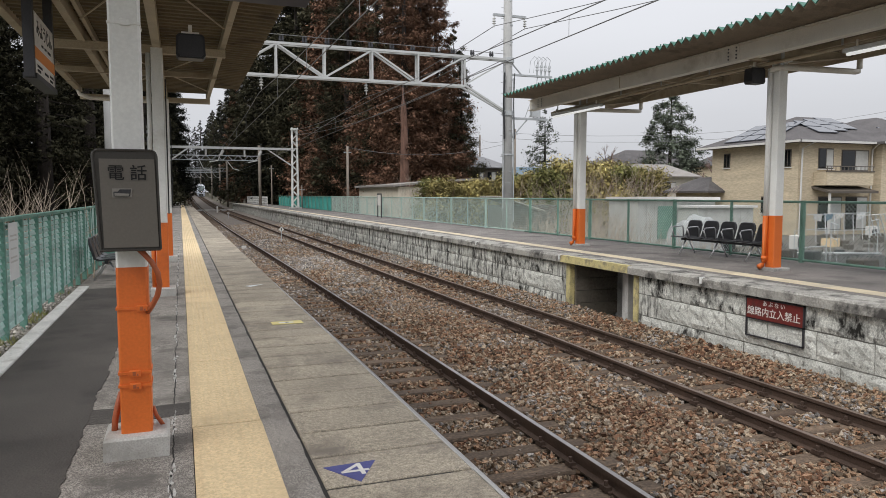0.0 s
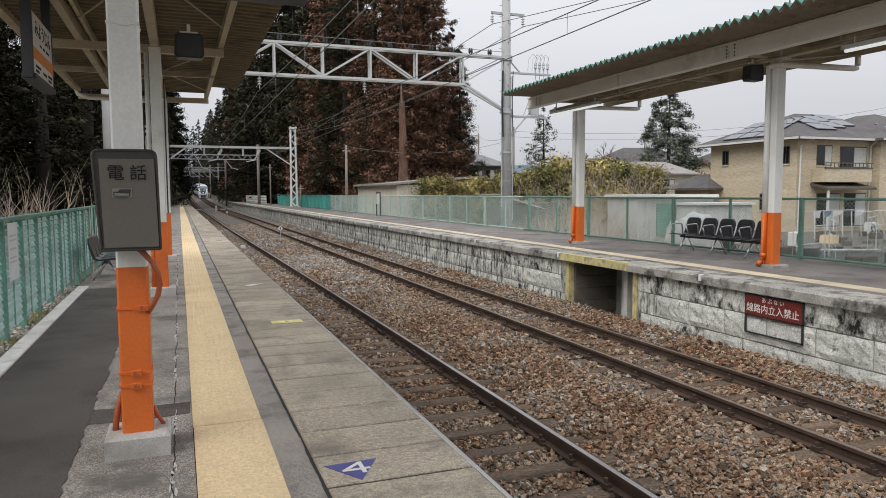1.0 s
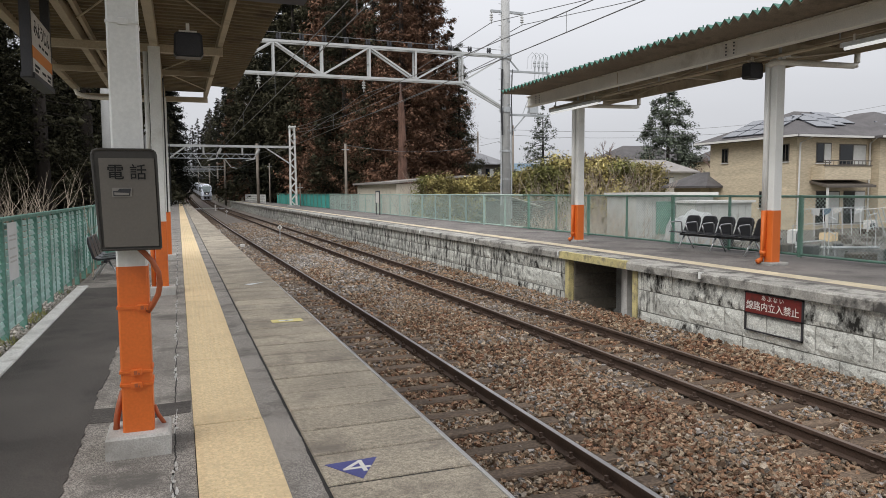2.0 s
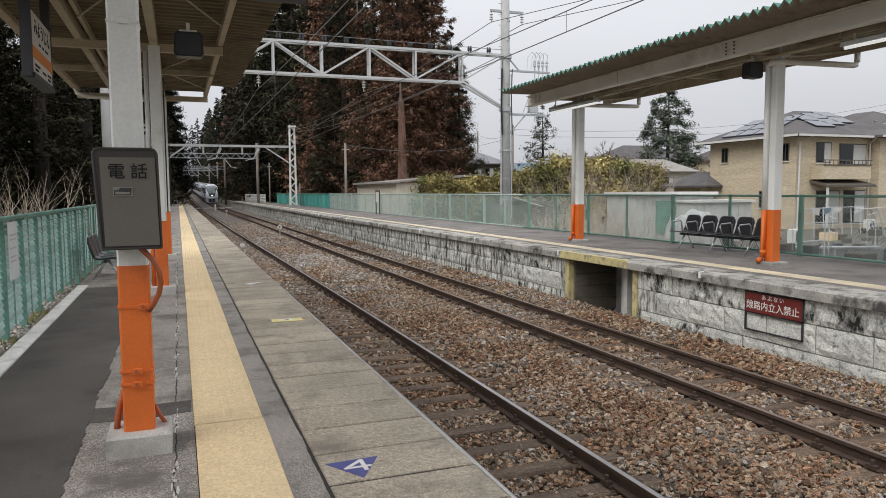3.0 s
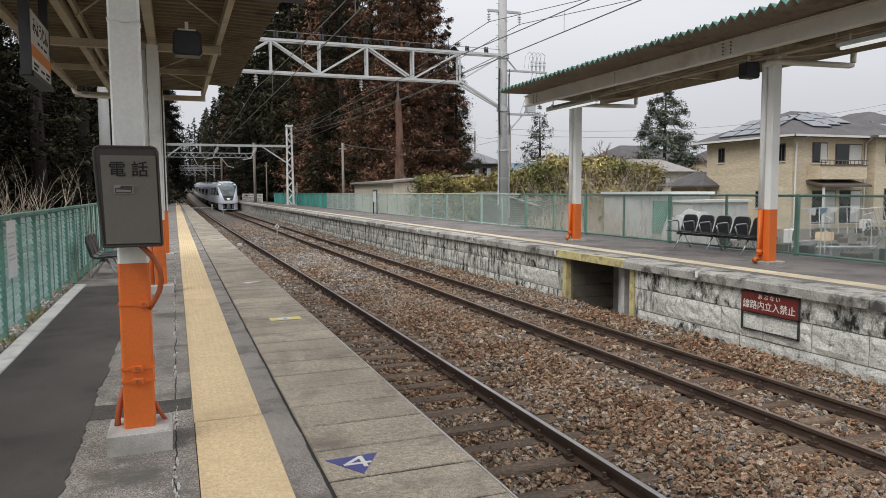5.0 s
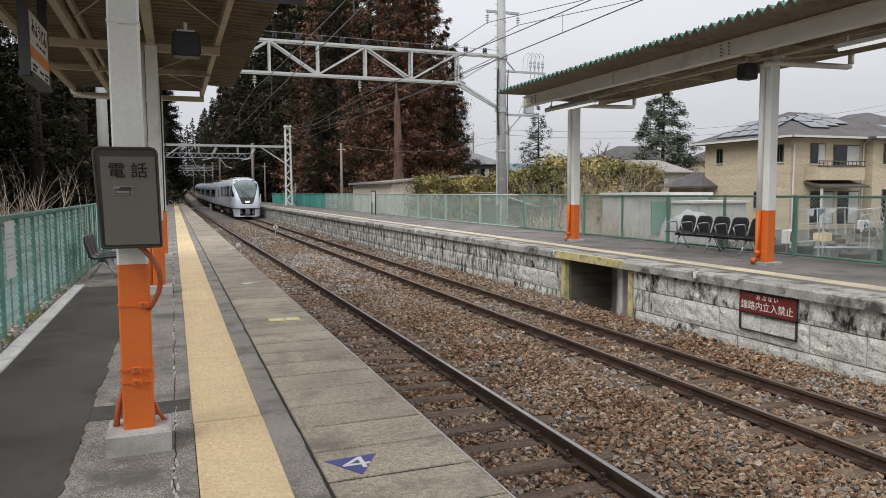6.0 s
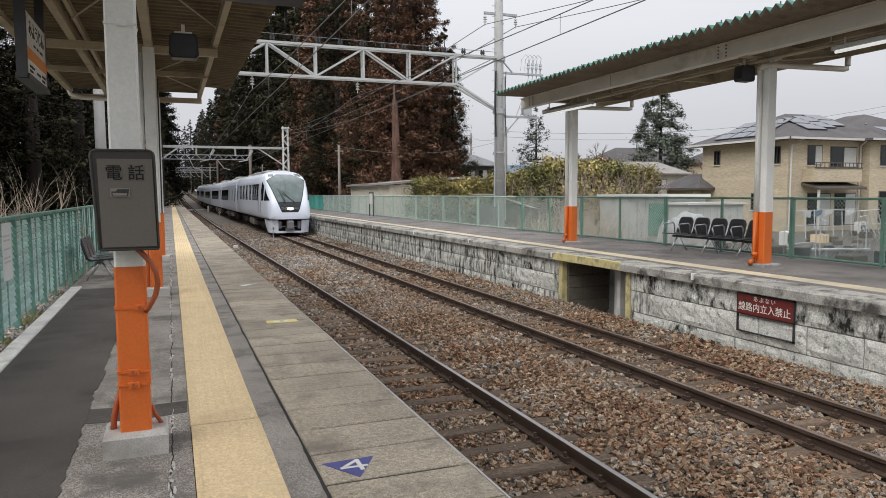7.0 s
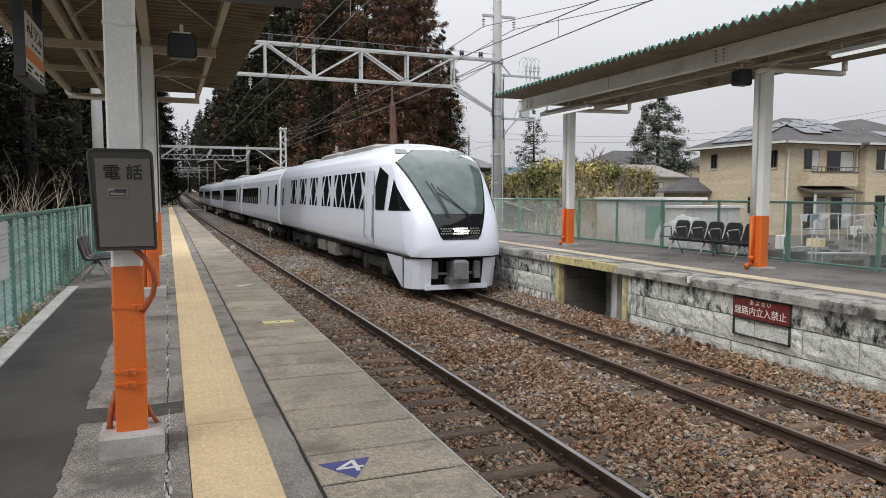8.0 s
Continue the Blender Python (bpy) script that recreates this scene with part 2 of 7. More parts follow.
HOUSE_WALL = mat("beige_siding", (0.55, 0.465, 0.335), 0.85, vary=0.12, scale=1, fine=12, objvar=0.05, stretch=(0.6, 0.6, 2.6), placed=True, speckle=0.08, speck_size=5.5)
HOUSE_ROOF = mat("slate_roof", (0.105, 0.098, 0.098), 0.8, vary=0.25, scale=1, fine=14, spec=0.2)
SOLAR = mat("solar_panel", (0.06, 0.065, 0.08), 0.16, vary=0.08, scale=1, fine=10, spec=0.8)
SLATE_PALE = mat("grey_roof_tile", (0.2, 0.2, 0.205), 0.7, vary=0.2, scale=1, fine=14)
HOUSE_WHITE = mat("house_trim", (0.62, 0.61, 0.58), 0.6, vary=0.06, scale=2, fine=30)
def stone_material():
    """Crushed stone: each stone its own brown, rust, tan or grey, greyer in patches and with distance."""
    m = bpy.data.materials.new("crushed_stone")
    m.use_nodes = True
    n, l = m.node_tree.nodes, m.node_tree.links
    b = n["Principled BSDF"]
    b.inputs["Roughness"].default_value = 0.9
    geo, tc = n.new("ShaderNodeNewGeometry"), n.new("ShaderNodeTexCoord")
    patch, grain = n.new("ShaderNodeTexNoise"), n.new("ShaderNodeTexNoise")
    patch.inputs["Scale"].default_value, grain.inputs["Scale"].default_value = 0.55, 90
    add = n.new("ShaderNodeMath")
    add.operation = "MULTIPLY_ADD"
    add.inputs[1].default_value = 0.62
    # Far brightness goes into the colour: stones grade paler from y 9 to 26.
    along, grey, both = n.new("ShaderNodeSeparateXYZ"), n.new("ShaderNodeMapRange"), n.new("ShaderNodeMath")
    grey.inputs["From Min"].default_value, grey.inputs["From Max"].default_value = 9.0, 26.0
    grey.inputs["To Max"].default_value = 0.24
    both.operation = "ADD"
    ramp = n.new("ShaderNodeValToRGB")
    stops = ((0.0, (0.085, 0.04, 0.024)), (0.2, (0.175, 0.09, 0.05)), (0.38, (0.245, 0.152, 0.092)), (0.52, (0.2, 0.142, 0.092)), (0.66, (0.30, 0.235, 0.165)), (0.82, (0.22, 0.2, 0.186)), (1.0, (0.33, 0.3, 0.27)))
    el = ramp.color_ramp.elements
    while len(el) < len(stops):
        el.new(0.5)
    for e, (p, c) in zip(el, stops):
        e.position, e.color = p, (*c, 1)
    mul, mr = n.new("ShaderNodeVectorMath"), n.new("ShaderNodeMapRange")
    mul.operation = "SCALE"
    mr.inputs["From Min"].default_value, mr.inputs["From Max"].default_value = 0.35, 0.65
    mr.inputs["To Min"].default_value, mr.inputs["To Max"].default_value = 0.6, 1.35
    shift = n.new("ShaderNodeMapRange")
    shift.inputs["From Min"].default_value, shift.inputs["From Max"].default_value = 0.3, 0.7
    shift.inputs["To Min"].default_value, shift.inputs["To Max"].default_value = -0.1, 0.38
    l.new(tc.outputs["Object"], patch.inputs["Vector"])
    l.new(tc.outputs["Object"], grain.inputs["Vector"])
    l.new(geo.outputs["Random Per Island"], add.inputs[0])
    l.new(patch.outputs["Fac"], shift.inputs["Value"])
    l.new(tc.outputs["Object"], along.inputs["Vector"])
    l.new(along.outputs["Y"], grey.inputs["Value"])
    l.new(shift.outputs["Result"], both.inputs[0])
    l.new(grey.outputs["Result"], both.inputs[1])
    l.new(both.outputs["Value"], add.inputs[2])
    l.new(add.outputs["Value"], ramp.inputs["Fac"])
    l.new(grain.outputs["Fac"], mr.inputs["Value"])
    l.new(ramp.outputs["Color"], mul.inputs[0])
    # each stone lighter or darker on its own
    times, part_of, spread, tone = (n.new(k) for k in ("ShaderNodeMath", "ShaderNodeMath", "ShaderNodeMapRange", "ShaderNodeMath"))
    times.operation, part_of.operation, tone.operation = "MULTIPLY", "FRACT", "MULTIPLY"
    times.inputs[1].default_value = 73.1
    spread.inputs["To Min"].default_value, spread.inputs["To Max"].default_value = 0.42, 1.72
    l.new(geo.outputs["Random Per Island"], times.inputs[0])
    l.new(times.outputs["Value"], part_of.inputs[0])
    l.new(part_of.outputs["Value"], spread.inputs["Value"])
    l.new(spread.outputs["Result"], tone.inputs[0])
    l.new(mr.outputs["Result"], tone.inputs[1])
    l.new(tone.outputs["Value"], mul.inputs["Scale"])
    l.new(mul.outputs["Vector"], b.inputs["Base Color"])
    return m


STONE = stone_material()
EDGE_STONE = mat("pale_pebbles", (0.34, 0.315, 0.28), 0.95, vary=0.2, scale=4, fine=40, island=0.45)
BOX_GREY = mat("phone_box_paint", (0.14, 0.126, 0.108), 0.45, vary=0.06, scale=3, fine=80, bump=0.08)
BOX_DARK = mat("phone_box_rim", (0.05, 0.045, 0.039), 0.5, vary=0.1, scale=3, fine=60)
HOSE = mat("orange_brown_hose", (0.4, 0.105, 0.04), 0.5, vary=0.12, scale=4, fine=60)
LATCH = mat("dull_latch_steel", (0.24, 0.225, 0.2), 0.45, 0.2, vary=0.1)
INK = mat("black_ink", (0.01, 0.01, 0.01), 0.8, vary=0.05)
BLUE_MARK = mat("blue_sticker", (0.06, 0.065, 0.24), 0.6, vary=0.12, scale=4, fine=90, bump=0.2)
RED_SIGN = mat("red_sign_paint", (0.165, 0.024, 0.02), 0.55, vary=0.2, scale=5, fine=30, stain=(0.09, 0.025, 0.02), stain_amount=0.4, stain_scale=4)
SIGN_WHITE = mat("sign_white", (0.72, 0.70, 0.66), 0.5, vary=0.05, stain=(0.5, 0.42, 0.36), stain_amount=0.2, stain_scale=8)
SIGN_ORANGE = mat("sign_orange", (0.75, 0.25, 0.03), 0.5, vary=0.05)
BLUE_BOARD = mat("blue_black_board", (0.012, 0.016, 0.04), 0.4, vary=0.1)
PANEL_POST = mat("pale_post_paint", (0.40, 0.52, 0.46), 0.6, vary=0.15, scale=3, fine=40)
TEAL_PANEL = mat("teal_panel", (0.06, 0.33, 0.29), 0.55, vary=0.12, scale=1.5, fine=30, objvar=0.12)
SLAT_GREEN = mat("faded_green_slat", (0.40, 0.56, 0.525), 0.65, vary=0.35, scale=1.5, fine=40, stain=(0.42, 0.5, 0.48), stain_amount=0.4, stain_scale=2, objvar=0.18)
CHAIN = mat("green_wire", (0.46, 0.56, 0.51), 0.5, 0.1, vary=0.15)
SEAT = mat("black_seat", (0.025, 0.025, 0.028), 0.35, vary=0.15)
CHROME = mat("bright_tube", (0.55, 0.55, 0.56), 0.3, 0.7, vary=0.1)
LAMP_WHITE = mat("lamp_tube", (0.85, 0.85, 0.83), 0.3, vary=0.03)
LAMP_LIT = glow("lit_lamp_tube", (0.9, 0.91, 0.9), 0.6)
WIRE = mat("overhead_wire", (0.19, 0.19, 0.19), 0.5, 0.3, vary=0.15)
CERAMIC = mat("porcelain", (0.5, 0.5, 0.48), 0.3, vary=0.15)
CREAM_WALL = mat("cream_render", (0.66, 0.60, 0.49), 0.85, vary=0.1, scale=1.5, fine=30, stain=(0.5, 0.45, 0.36), stain_amount=0.25)
SHED_WALL = mat("shed_wall", (0.46, 0.44, 0.38), 0.85, vary=0.12, scale=1.5, fine=30, stain=(0.3, 0.27, 0.22), stain_amount=0.3)
SHED_ROOF = mat("shed_roof", (0.27, 0.25, 0.23), 0.8, vary=0.15, scale=1.5, fine=30)
GARAGE = mat("pale_shed_steel", (0.53, 0.53, 0.5), 0.6, vary=0.1, scale=2, fine=30, stain=(0.38, 0.37, 0.33), stain_amount=0.35)
BLUE_ROOF = mat("blue_roof", (0.13, 0.2, 0.26), 0.6, vary=0.1)
# distance haze is painted into this blue-grey
FAR_HILL = mat("far_hill", (0.25, 0.29, 0.33), 1.0, vary=0.08, scale=0.01, fine=0.05)
WHITE_KERB = mat("white_kerb", (0.72, 0.71, 0.68), 0.85, vary=0.18, scale=3, fine=50, bump=0.5, stain=(0.5, 0.48, 0.44), stain_amount=0.35, stain_scale=5, objvar=0.06, placed=True, speckle=0.1, speck_size=90)
LABEL_YELLOW = mat("label_yellow", (0.70, 0.60, 0.23), 0.6, vary=0.08)
# shade of the recess put into the colour, besides the blocks' stains
RECESS = mat("recess_wall", (0.15, 0.13, 0.105), 0.95, vary=0.3, scale=2, fine=20, bump=0.8, stain=(0.14, 0.125, 0.1), stain_amount=0.45, stain_scale=2.5)
PAPER = mat("paper_notice", (0.72, 0.74, 0.74), 0.7, vary=0.04)
CURTAIN = mat("curtain", (0.55, 0.55, 0.53), 0.8, vary=0.08)
HOUSE_DARK = mat("brown_trim", (0.10, 0.085, 0.07), 0.6, vary=0.1, scale=2, fine=30)


# ---- building helpers ----
class Geo:
    """Vertices and faces of one mesh."""

    def __init__(self):
        self.v, self.f = [], []

    def box(self, x0, x1, y0, y1, z0, z1, m=None):
        k = len(self.v)
        pts = [Vector(p) for p in ((x0, y0, z0), (x1, y0, z0), (x1, y1, z0), (x0, y1, z0), (x0, y0, z1), (x1, y0, z1), (x1, y1, z1), (x0, y1, z1))]
        self.v += [m @ p if m else p for p in pts]
        self.f += [tuple(k + i for i in q) for q in ((3, 2, 1, 0), (4, 5, 6, 7), (0, 1, 5, 4), (1, 2, 6, 5), (2, 3, 7, 6), (3, 0, 4, 7))]
        return self

    def chamfer(self, x0, x1, y0, y1, z0, z1, c=0.01, m=None):
        """A box whose top edges are bevelled."""
        k = len(self.v)
        pts = [Vector(p) for p in ((x0, y0, z0), (x1, y0, z0), (x1, y1, z0), (x0, y1, z0), (x0, y0, z1 - c), (x1, y0, z1 - c), (x1, y1, z1 - c), (x0, y1, z1 - c),
                                   (x0 + c, y0 + c, z1), (x1 - c, y0 + c, z1), (x1 - c, y1 - c, z1), (x0 + c, y1 - c, z1))]
        self.v += [m @ p if m else p for p in pts]
        self.f += [tuple(k + i for i in q) for q in ((3, 2, 1, 0), (0, 1, 5, 4), (1, 2, 6, 5), (2, 3, 7, 6), (3, 0, 4, 7), (4, 5, 9, 8), (5, 6, 10, 9), (6, 7, 11, 10), (7, 4, 8, 11), (8, 9, 10, 11))]
        return self

    def tube(self, p0, p1, r0, r1=None, n=8, caps=True):
        p0, p1 = Vector(p0), Vector(p1)
        r1 = r0 if r1 is None else r1
        q = (p1 - p0).to_track_quat("Z", "Y")
        k = len(self.v)
        for p, r in ((p0, r0), (p1, r1)):
            self.v += [p + q @ Vector((r * math.cos(2 * math.pi * i / n), r * math.sin(2 * math.pi * i / n), 0)) for i in range(n)]
        self.f += [(k + i, k + (i + 1) % n, k + n + (i + 1) % n, k + n + i) for i in range(n)]
        if caps:
            self.f += [tuple(k + i for i in reversed(range(n))), tuple(k + n + i for i in range(n))]
        return self

    def pipe(self, pts, r, n=8):
        pts = [Vector(p) for p in pts]
        k = len(self.v)
        for i, p in enumerate(pts):
            d = (pts[min(i + 1, len(pts) - 1)] - pts[max(i - 1, 0)]).normalized()
            u = d.orthogonal().normalized() if abs(d.z) > 0.98 else d.cross(Vector((0, 0, 1))).normalized()
            w = d.cross(u)
            self.v += [p + (u * math.cos(2 * math.pi * j / n) + w * math.sin(2 * math.pi * j / n)) * r for j in range(n)]
        for i in range(len(pts) - 1):
            self.f += [(k + i * n + j, k + i * n + (j + 1) % n, k + (i + 1) * n + (j + 1) % n, k + (i + 1) * n + j) for j in range(n)]
        self.f += [tuple(k + j for j in reversed(range(n))), tuple(k + (len(pts) - 1) * n + j for j in range(n))]
        return self

    def bar(self, p0, p1, w, t=None):
        """A square bar between two points."""
        p0, p1 = Vector(p0), Vector(p1)
        t = t or w
        q = (p1 - p0).to_track_quat("Y", "Z").to_matrix().to_4x4()
        return self.box(-w / 2, w / 2, 0, (p1 - p0).length, -t / 2, t / 2, Matrix.Translation(p0) @ q)

    def sweep(self, section, path, closed=True, caps=True):
        """A section of (x, z) carried along path points (dx, y, dz)."""
        k, n = len(self.v), len(section)
        for dx, y, dz in path:
            self.v += [Vector((x + dx, y, z + dz)) for x, z in section]
        for j in range(len(path) - 1):
            for i in range(n if closed else n - 1):
                a, b = k + j * n + i, k + j * n + (i + 1) % n
                self.f.append((a, b, b + n, a + n))
        if closed and caps:
            self.f += [tuple(k + i for i in reversed(range(n))), tuple(k + (len(path) - 1) * n + i for i in range(n))]
        return self

    def prism(self, pts, off):
        """A flat polygon of 3D points, given thickness by the offset."""
        k, n, off = len(self.v), len(pts), Vector(off)
        self.v += [Vector(p) for p in pts] + [Vector(p) + off for p in pts]
        self.f += [tuple(k + i for i in range(n)), tuple(k + n + i for i in reversed(range(n)))]
        self.f += [(k + (i + 1) % n, k + i, k + n + i, k + n + (i + 1) % n) for i in range(n)]
        return self

    def mesh(self, name, material, smooth=False):
        me = bpy.data.meshes.new(name)
        me.from_pydata([tuple(p) for p in self.v], [], self.f)
        bm = bmesh.new()
        bm.from_mesh(me)
        bmesh.ops.recalc_face_normals(bm, faces=bm.faces)
        bm.to_mesh(me)
        bm.free()
        if smooth:
            me.polygons.foreach_set("use_smooth", [True] * len(me.polygons))
        me.materials.append(material)
        return me


def part(name, geo, material, parent=None, label="", smooth=False, kind=""):
    """One mesh object under a thing or under a part."""
    ob = new(name, geo.mesh(name, material, smooth) if isinstance(geo, Geo) else geo)
    if parent:
        ob.parent = parent
    return tagged(ob, label=label, kind=kind)


def thing(name, label, category, group="", kind="", at=None):
    """An Empty at the base of a thing in parts."""
    ob = new(name)
    ob.empty_display_size = 0.2
    if at:
        ob.matrix_basis = at if isinstance(at, Matrix) else Matrix.Translation(at)
    return tagged(ob, label, category, group, kind)


def lone(name, geo, material, label, category, group="", kind="", smooth=False, at=None):
    """A thing of one mesh."""
    ob = part(name, geo, material, None, smooth=smooth)
    if at:
        ob.matrix_basis = at if isinstance(at, Matrix) else Matrix.Translation(at)
    return tagged(ob, label, category, group, kind)


def smoothstep(a, b, t):
    t = max(0.0, min(1.0, (t - a) / (b - a)))
    return t * t * (3 - 2 * t)


# ---- the line of the railway: y runs along it, x to the far platform, z = 0 on the near platform ----
RAIL = -0.92            # rail top
NEAR_C, FAR_C = 3.05, 6.72   # centre lines of the two tracks
FAR_Z = 0.18            # top of the far platform
RUN = [-14, -6, 0, 6, 12, 18, 24, 30, 40, 50, 60, 75, 90, 105, 115, 125, 135, 145, 155, 165, 175, 185, 195, 205, 220, 240, 260, 280, 300, 330, 360, 400, 450]


def rise(y):
    return 0.0 if y < 110 else ((y - 110) / 95.0) ** 1.6


def bend(y):
    return 0.0 if y < 190 else -4.7e-5 * (y - 190) ** 2


def near_dx(y):
    return bend(y) - 0.3 * smoothstep(10, 60, y)


def far_dx(y):
    return bend(y)


# ---- ground ----
def ground():
    g = Geo()
    xs = [-1500, -400, -120, -40, -14, -6, -2.6, -1.9, 0, 2, 5, 8, 11, 13, 16, 22, 30, 45, 70, 120, 300, 800, 1800]
    ys = [-600, -150, -50] + RUN + [600, 900, 1600, 2600]
    for y in ys:
        for x in xs:
            up = rise(min(y, 450))
            z = -1.35 + up
            if x > 12:
                z = -0.7 + min(3.0, max(0.0, (x - 42) * 0.03)) + up * 0.5
            if x < -1.8:
                z = -0.12 - 0.2 * smoothstep(-2, -6, x) + up
            g.v.append(Vector((x, y, z)))
    n = len(xs)
    for j in range(len(ys) - 1):
        for i in range(n - 1):
            g.f.append((j * n + i, j * n + i + 1, (j + 1) * n + i + 1, (j + 1) * n + i))
    lone("ground", g, DIRT, "brown soil with dry grass beyond the platforms", "ground", kind="structure")


BED = [(1.62, -1.16), (2.0, -1.13), (2.6, -1.13), (3.2, -1.13), (3.9, -1.13), (4.3, -1.07), (4.9, -1.03), (5.4, -1.06), (5.8, -1.12), (6.8, -1.12), (7.5, -1.11), (7.9, -1.04), (8.44, -0.96)]


def ballast_bed():
    g = Geo()
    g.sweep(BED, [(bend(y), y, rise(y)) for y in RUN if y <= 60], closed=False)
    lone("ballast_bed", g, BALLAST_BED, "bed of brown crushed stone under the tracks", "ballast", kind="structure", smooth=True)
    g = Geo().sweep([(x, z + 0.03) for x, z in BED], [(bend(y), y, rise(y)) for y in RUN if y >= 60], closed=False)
    lone("ballast_bed", g, PALE_BALLAST, "pale grey-brown ballast of the distant line", "ballast", kind="structure", smooth=True)


def ballast_stones():
    """Loose stones over the bed, thinner and larger with distance; few lie on the sleepers."""
    rng = np.random.default_rng(7)
    block = np.array([(i, j, k) for i in (-0.7, 0.7) for j in (-0.7, 0.7) for k in (-0.7, 0.7)], float)
    faces = np.array([(0, 1, 3), (0, 3, 2), (4, 6, 7), (4, 7, 5), (0, 4, 5), (0, 5, 1), (2, 3, 7), (2, 7, 6), (0, 2, 6), (0, 6, 4), (1, 5, 7), (1, 7, 3)])
    allv = []
    for y0, y1, per, s0, s1 in ((-5, 1.2, 200, 0.028, 0.05), (1.2, 9, 1150, 0.015, 0.033), (9, 18, 620, 0.018, 0.038), (18, 34, 240, 0.026, 0.048), (34, 64, 90, 0.032, 0.056)):
        n = int(6.8 * (y1 - y0) * per)
        x, y = rng.uniform(1.64, 8.42, n), rng.uniform(y0, y1, n)
        size = rng.uniform(s0, s1, n)
        z = np.interp(x, [b[0] for b in BED], [b[1] for b in BED]) + rng.uniform(-0.015, 0.05, n)
        phase = np.abs(((y + 4.0) / 0.62 + 0.5) % 1.0 - 0.5) * 0.62
        keep = np.ones(n, bool)
        for c in (NEAR_C, FAR_C):
            on = (np.abs(x - c) < 1.06) & (phase < 0.135)
            keep &= ~on | (rng.random(n) < 0.07)
            keep &= np.abs(np.abs(x - c) - 0.565) > 0.075
        x, y, z, size = x[keep], y[keep], z[keep], size[keep]
        n = len(x)
        v = np.repeat(block[None], n, 0) * (1 + rng.uniform(-0.35, 0.25, (n, 8, 1))) + rng.uniform(-0.2, 0.2, (n, 8, 3))
        v *= (size[:, None] * rng.uniform(0.75, 1.25, (n, 3)) * np.array([1.3, 0.95, 0.68]))[:, None, :]
        turn, lean = rng.uniform(0, 2 * math.pi, n), rng.normal(0, 0.3, (n, 2))
        q = np.stack([np.cos(turn / 2), lean[:, 0], lean[:, 1], np.sin(turn / 2)], 1)
        q /= np.linalg.norm(q, axis=1, keepdims=True)
        w, a, b, c = q.T
        m = np.stack([1 - 2 * (b * b + c * c), 2 * (a * b - w * c), 2 * (a * c + w * b), 2 * (a * b + w * c), 1 - 2 * (a * a + c * c), 2 * (b * c - w * a),
                      2 * (a * c - w * b), 2 * (b * c + w * a), 1 - 2 * (a * a + b * b)], 1).reshape(n, 3, 3)
        v = np.einsum("nij,nkj->nki", m, v) + np.stack([x, y, z], 1)[:, None, :]
        allv.append(v.reshape(-1, 3))
    verts = np.concatenate(allv)
    n = len(verts) // 8
    tris = (np.arange(n)[:, None, None] * 8 + faces[None]).reshape(-1)
    me = bpy.data.meshes.new("ballast_stones")
    me.vertices.add(len(verts))
    me.vertices.foreach_set("co", verts.ravel())
    me.loops.add(len(tris))
    me.loops.foreach_set("vertex_index", tris.astype(np.int32))
    me.polygons.add(len(tris) // 3)
    me.polygons.foreach_set("loop_start", np.arange(0, len(tris), 3, dtype=np.int32))
    me.update(calc_edges=True)
    me.shade_flat()
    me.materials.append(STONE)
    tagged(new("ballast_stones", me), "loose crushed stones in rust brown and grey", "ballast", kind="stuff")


def tracks():
    sec = [(-0.0325, 0.0), (-0.0325, -0.035), (-0.009, -0.05), (-0.009, -0.125), (-0.063, -0.14), (-0.063, -0.153),
           (0.063, -0.153), (0.063, -0.14), (0.009, -0.125), (0.009, -0.05), (0.0325, -0.035), (0.0325, 0.0)]
    for centre, dx, top in ((NEAR_C, near_dx, RAIL_TOP), (FAR_C, far_dx, RAIL_TOP_RUST)):
        t = thing("railway_track", "railway track with rusty rails on weathered sleepers", "railway track", group="tracks", kind="structure")
        for side in (-0.565, 0.565):
            path = [(centre + side + dx(y), y, RAIL + rise(y)) for y in RUN]
            r = part("rail", Geo().sweep(sec, path), RAIL_SIDE, t, "rust-brown steel rail")
            part("rail_head", Geo().sweep([(-0.026, 0.0), (-0.022, 0.003), (0.022, 0.003), (0.026, 0.0)], path), top, r, "worn running surface")
        sleepers(t, centre, dx)


def sleepers(t, centre, dx):
    me = Geo().chamfer(-1.05, 1.05, -0.12, 0.12, -0.2, 0.0, 0.025).mesh("sleeper", SLEEPER)
    far = Geo()
    for k in range(480):
        y = -4.0 + 0.62 * k
        z = RAIL - 0.153 + rise(y)
        if k < 130:
            s = new("sleeper", me)
            s.parent = t
            s.matrix_basis = pose(centre + dx(y) + random.uniform(-0.02, 0.02), y, z + random.uniform(-0.01, 0.0), 0, 0, random.uniform(-0.8, 0.8))
        else:
            far.box(centre + dx(y) - 1, centre + dx(y) + 1, y - 0.11, y + 0.11, z - 0.2, z)
    part("far_sleepers", far, SLEEPER, t, "", kind="stuff")
    plate = Geo().chamfer(-0.1, 0.1, -0.075, 0.075, 0, 0.02, 0.006)
    plate.box(-0.11, -0.05, -0.05, 0.05, 0.012, 0.055).box(0.05, 0.11, -0.05, 0.05, 0.012, 0.055)
    plate.tube((-0.08, 0, 0.045), (-0.08, 0, 0.1), 0.02, n=6).tube((0.08, 0, 0.045), (0.08, 0, 0.1), 0.02, n=6)
    me = plate.mesh("fastener", RAIL_SIDE)
    for i in range(70):
        for side in (-0.565, 0.565):
            y = -4.0 + 0.62 * i
            f = new("fastener", me)
            f.parent = t
